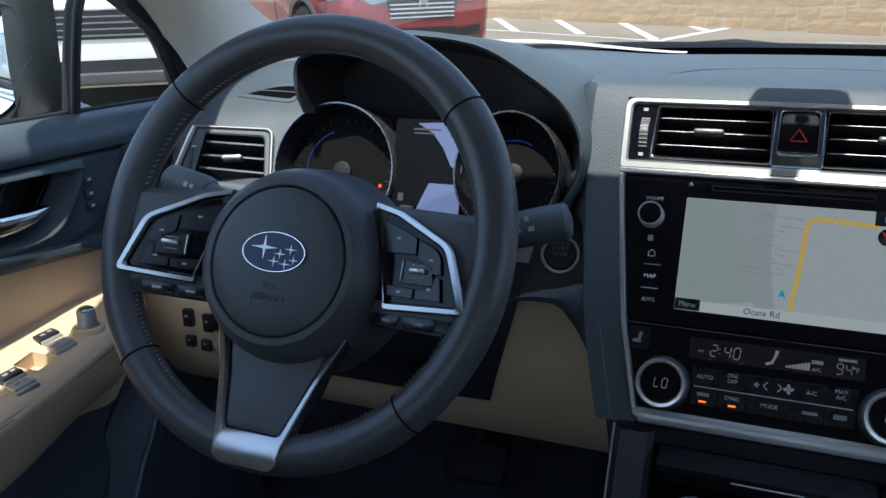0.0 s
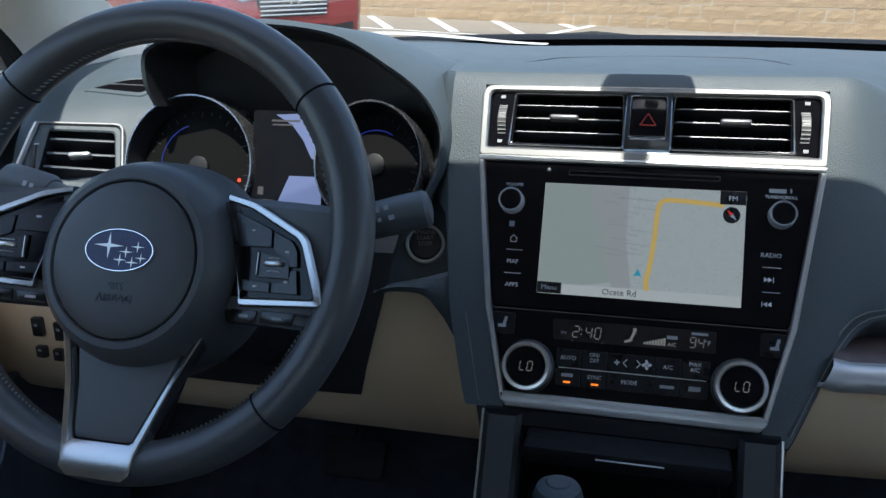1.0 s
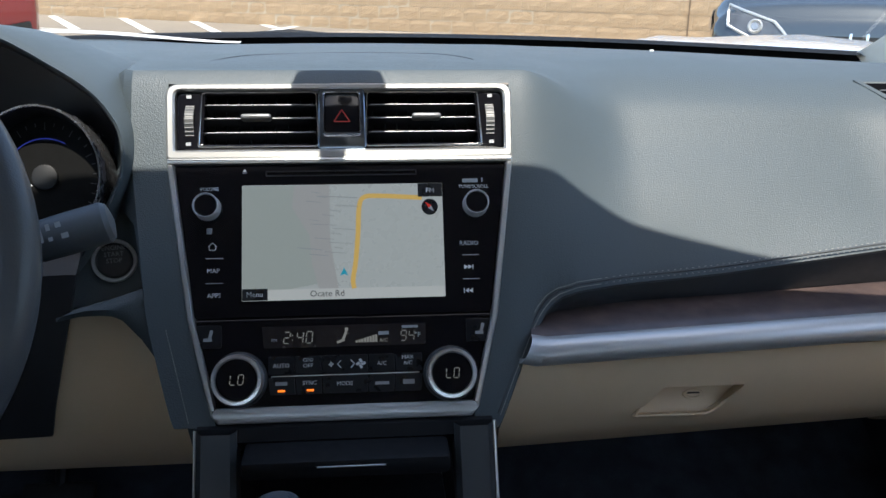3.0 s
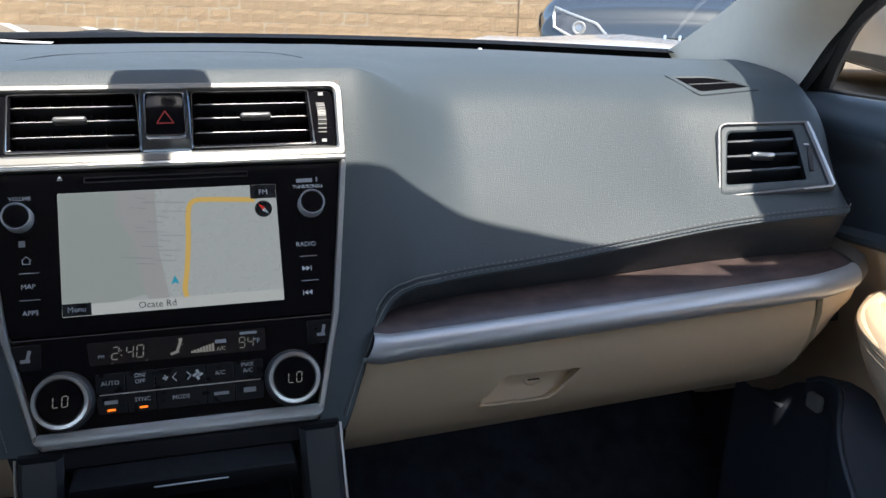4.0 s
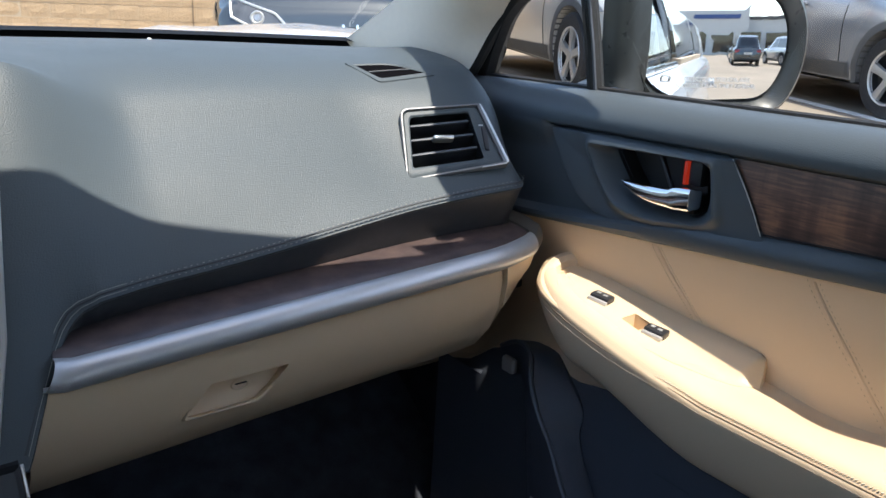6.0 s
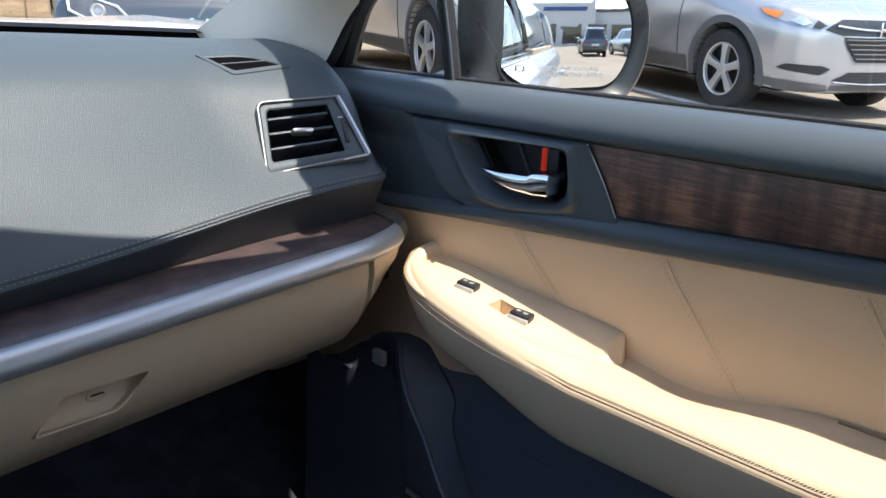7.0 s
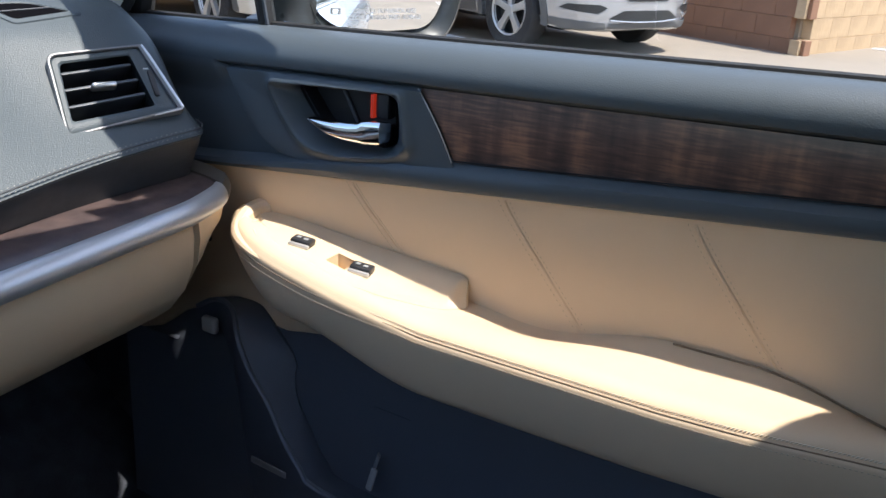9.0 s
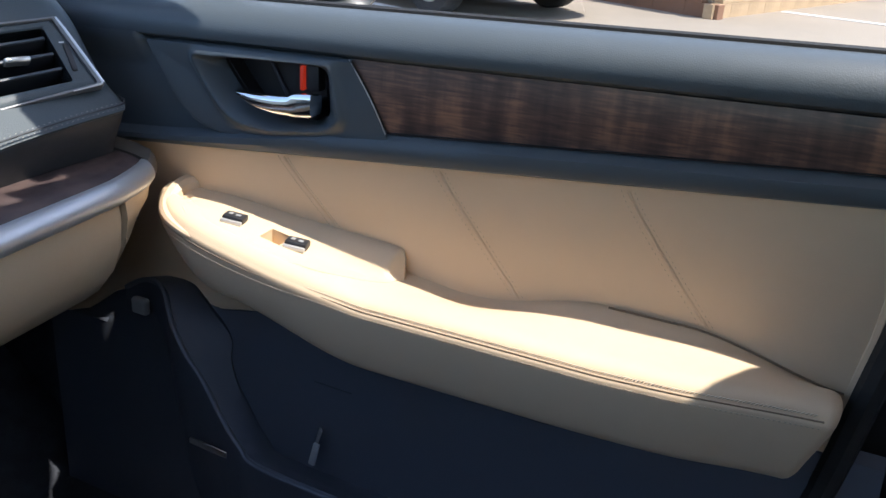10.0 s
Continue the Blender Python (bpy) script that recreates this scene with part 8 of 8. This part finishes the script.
# ---------------- own car outside, seen in the door mirror ----------------
BODY2 = mat("own_paint", (0.54, 0.55, 0.56), 0.25, metal=0.1, var=0.03, rvar=0.01, vscale=0.6, coat=0.7)
for s in (1, -1):
    own = thing("car_side", "white outer body side with dark windows", "car body")
    rows = [[Vector((s * x * k, y, z)) for x, z in ((0.80, 0.40), (0.885, 0.45), (0.915, 0.62), (0.922, 0.80), (0.905, 0.92), (0.86, 1.005), (0.790, 1.035))] for y, k in ((0.45, 0.985), (0.0, 1.0), (-0.8, 1.0), (-1.8, 1.0), (-2.5, 0.99), (-3.1, 0.95), (-3.4, 0.86))]
    part("body_side", loft(rows), BODY2, own, "white body side")
    rows = [[Vector((s * lerp(0.782, 0.645, ((z - 1.04) / 0.37) ** 1.2), y, z)) for z in (1.04, 1.13, 1.22, 1.31, 1.40)] for y in (-1.02, -1.5, -1.92)]
    part("rear_window", loft(rows), TINT, own, "dark rear door window")
    rows = [[Vector((s * lerp(0.782, 0.645, ((z - 1.04) / 0.37) ** 1.2), y - 0.25 * (z - 1.04), z)) for z in (1.04, 1.13, 1.22, 1.31, 1.38)] for y in (-2.02, -2.3, -2.62)]
    part("quarter_window", loft(rows), TINT, own, "dark quarter window")
    for ya, yb in ((-0.975, -1.02), (-1.95, -2.01), (-2.60, -3.05)):
        rows = [[Vector((s * (lerp(0.787, 0.650, ((z - 1.03) / 0.38) ** 1.2)), y - (0.25 * (z - 1.03) if ya < -1.9 else 0), z)) for z in (1.03, 1.13, 1.22, 1.31, 1.41)] for y in (ya, yb)]
        part("window_post", loft(rows), BODY2 if ya < -2.5 else TINT, own)
    rows = [[Vector((s * x, y, z)) for x, z in ((0.655, 1.40), (0.635, 1.445), (0.56, 1.485))] for y in (-0.3, -1.5, -2.9)]
    part("roof_edge", loft(rows), BODY2, own)
    part("handle", rbox(0.03, 0.20, 0.03, 0.012, (s * 0.925, -1.75, 0.90), seg=3), BODY2, own, "body-coloured handle")
    part("belt_trim", sweep([(s * 0.79, y, 1.038) for y in (-0.05, -1.0, -2.6)], 0.006, 6), CHROME, own, "thin chrome belt trim")

# bonnet and wipers
bon = thing("bonnet", "white bonnet beyond the windscreen", "bonnet")
rows = []
for i in range(25):
    x = lerp(-0.72, 0.86, i / 24)
    yb = cowl(x) + 0.10
    up = 0.046 * step(0.46, 0.60, x) + 0.040 * step(0.60, 0.84, x)
    rows.append([Vector((x, yb, 0.985 + up)), Vector((x, yb + 0.04, 1.018 - 0.03 * (x / 0.72) ** 2 + up)), Vector((x, yb + 0.35, 1.030 - 0.04 * (x / 0.72) ** 2 + up)), Vector((x * 0.97, 1.35, 0.98 - 0.05 * (x / 0.72) ** 2 + 0.6 * up)), Vector((x * 0.9, 1.70, 0.86))])
part("panel", loft(rows), BODY2, bon, "white bonnet panel")
for x0, x1, nm in ((-0.22, 0.45, "wiper"), (-0.62, -0.05, "wiper")):
    w = thing(nm, "black windscreen wiper lying at the glass foot", "wiper", group="windscreen wipers")
    pts = [(lerp(x0, x1, f), cowl(lerp(x0, x1, f)) + 0.085 + 0.02 * f, 1.050 + 0.009 * math.exp(-((f - 0.16) / 0.10) ** 2)) for f in [k / 12 for k in range(13)]]
    part("arm", sweep(pts, [0.010 - 0.006 * k / 12 for k in range(13)], 8), RUBBER, w)
    part("blade", sweep([(a, b2 - 0.012, c - 0.004) for a, b2, c in pts[2:]], 0.004, 6), RUBBER, w)
# Thin white strip along the dashboard's far edge, driver's side.
wstrip = thing("paper_sheet", "thin white strip along the dashboard's far edge", "paper")
rows = []
for i in range(25):
    f = i / 24
    x = lerp(-0.66, -0.17, f)
    rows.append([Vector((x, lerp(0.40, 0.62, f) - 0.0 + d, 1.0815 + 0.006 * math.sin(3.1 * f) - 0.010 * f - 0.014 * step(0.5, 1.0, f) + 0.004 * d)) for d in (-0.006 - 0.05 * (1 - f), 0.0, 0.02)])
part("sheet", thick(loft(rows), 0.0006), mat("paper", (0.56, 0.555, 0.54), 0.8, var=0.03), wstrip)

# ---------------- door mirrors ----------------
MIRP = mat("mirror_plastic", (0.022, 0.026, 0.027), 0.34, var=0.08, bump=0.1, bscale=900)
MIRROR = mat("mirror_glass", (0.92, 0.93, 0.93), 0.015, metal=1.0, var=0.0, rvar=0.0)
for s in (1, -1):
    mm = thing("door_mirror", "door mirror in a dark housing with a white shell", "door mirror")
    n = Vector((-0.4557, -0.890, 0.04)).normalized()
    u = Vector((0, 0, 1)).cross(n).normalized()
    v = n.cross(u)
    O = Vector((0.935, -0.085, 1.090))

    def mp(a, b2, c):
        p = O + u * a + v * b2 + n * c
        return Vector((s * p.x, p.y, p.z))

    ol = round_poly([(-0.108, 0.060), (0.060, 0.064), (0.086, 0.030), (0.088, -0.020), (0.066, -0.061), (-0.050, -0.066), (-0.098, -0.038)], [0.02, 0.04, 0.03, 0.03, 0.03, 0.03, 0.03], 6)
    RAD = 1.5
    rows = []
    for k in range(9):
        f = k / 8
        rows.append([mp(a * f, b2 * f, -((a * f) ** 2 + (b2 * f) ** 2) / (2 * RAD)) for a, b2 in ol])
    part("mirror_glass", loft(rows, closed=True), MIRROR, mm, "slightly convex mirror glass")
    big = [(a * 1.0 + (0.010 if a > 0 else -0.008), b2 * 1.14 - 0.001) for a, b2 in ol]
    wide = [(a * 1.16 + 0.012, b2 * 1.30 - 0.001) for a, b2 in ol]
    part("bezel", loft([[mp(a, b2, -0.012) for a, b2 in ol], [mp(a, b2, 0.006) for a, b2 in big], [mp(a, b2, 0.010) for a, b2 in [(lerp(p[0], q[0], 0.5), lerp(p[1], q[1], 0.5)) for p, q in zip(big, wide)]], [mp(a, b2, 0.0) for a, b2 in wide], [mp(a, b2, -0.03) for a, b2 in wide]], closed=True), MIRP, mm, "dark bezel")
    part("shell", loft([[mp(a, b2, -0.028) for a, b2 in wide], [mp(a * 1.02, b2 * 1.03, -0.05) for a, b2 in wide], [mp(a * 0.92, b2 * 0.92, -0.09) for a, b2 in wide], [mp(a * 0.6, b2 * 0.6, -0.12) for a, b2 in wide], [mp(0, 0, -0.13) for a, b2 in wide]], closed=True), BODY2 if s > 0 else MIRP, mm, "white shell" if s > 0 else "dark shell")
    part("arm_cover", loft([[mp(a, b2, c) for b2, c in ((0.10, -0.02 + k), (0.085, 0.004 + k), (0.0, 0.010 + k), (-0.05, 0.006 + k), (-0.078, -0.006 + k), (-0.085, -0.04 + k))] for a, k in ((-0.095, 0.0), (-0.110, 0.004), (-0.125, 0.002), (-0.138, -0.008), (-0.146, -0.022))]), MIRP, mm, "dark mirror housing beside the glass")
    part("foot", loft([[Vector((s * x, y + dy, z + dz)) for dy, dz in ((-0.03, -0.02), (0.03, -0.02), (0.04, 0.0), (0.03, 0.014), (-0.02, 0.014), (-0.03, 0.005))] for x, y, z in ((0.785, -0.015, 1.022), (0.83, 0.005, 1.026), (0.89, 0.01, 1.032))], closed=True, caps=True), MIRP, mm, "dark mirror foot")
    if s > 0:
        for k, (body, b2) in enumerate((("OBJECTS IN MIRROR ARE", -0.0400), ("CLOSER THAN THEY APPEAR", -0.0475))):
            t = text_bm(body, 0.0078, None, 0.0001)
            m4 = basis(O + u * (0.000) + v * b2 + n * 0.0012, u, v, n)
            bmesh.ops.transform(t, matrix=m4, verts=t.verts)
            part("lettering", t, LETTERD, mm, smooth=False)
        part("heater_symbol", slab(round_poly([(-0.072, -0.036), (-0.060, -0.036), (-0.060, -0.044), (-0.072, -0.044)], 0.002, 2), -0.0005, 0.0005, hole=round_poly([(-0.0705, -0.0372), (-0.0615, -0.0372), (-0.0615, -0.0428), (-0.0705, -0.0428)], 0.002, 2)), LETTERD, mm, smooth=False).matrix_basis = basis(O, u, v, n)

# dealership beyond, with lamp poles
bl = thing("showroom_building", "long white showroom building with blue lettering panels", "building", Matrix.Translation((14, -62, GROUND)))
PANEL = mat("panel_white", (0.55, 0.55, 0.54), 0.7, var=0.06)
part("wall", rbox(70, 12, 5.4, 0.05, (0, -6, 2.7)), PANEL, bl, smooth=False)
part("tower", rbox(11, 3, 8.2, 0.05, (-14, 0.6, 4.1)), PANEL, bl, smooth=False)
part("parapet", rbox(70.4, 12.4, 0.5, 0.05, (0, -6, 5.6)), CLAD, bl, smooth=False)
for k in range(14):
    w = part("window", rbox(3.4, 0.2, 3.0, 0.02, (-31 + 4.6 * k, 0.05 if abs(-31 + 4.6 * k + 14) > 6 else 2.1, 1.9)), TINT, bl, smooth=False)
for x, z, y in ((-14, 7.0, 2.2), (10, 4.7, 0.1), (24, 4.7, 0.1)):
    part("sign_bar", rbox(5.4, 0.15, 0.8, 0.02, (x, y, z)), mat("sign_blue", (0.03, 0.07, 0.22), 0.5), bl, smooth=False)
for x, y in ((9.5, -46), (22, -50)):
    lp = thing("lamp_pole", "tall grey parking lot lamp pole", "lamp pole", Matrix.Translation((x, y, GROUND)), group="lamp poles")
    part("pole", sweep([(0, 0, 0), (0, 0, 9)], [0.12, 0.07], 10), ALLOY, lp)
    part("head", rbox(1.4, 0.4, 0.15, 0.04, (0, 0, 9.0)), CLAD, lp)
    part("base", lathe([(0.0, 0.7), (0.28, 0.7), (0.3, 0.0)], 16), MORTAR, lp)
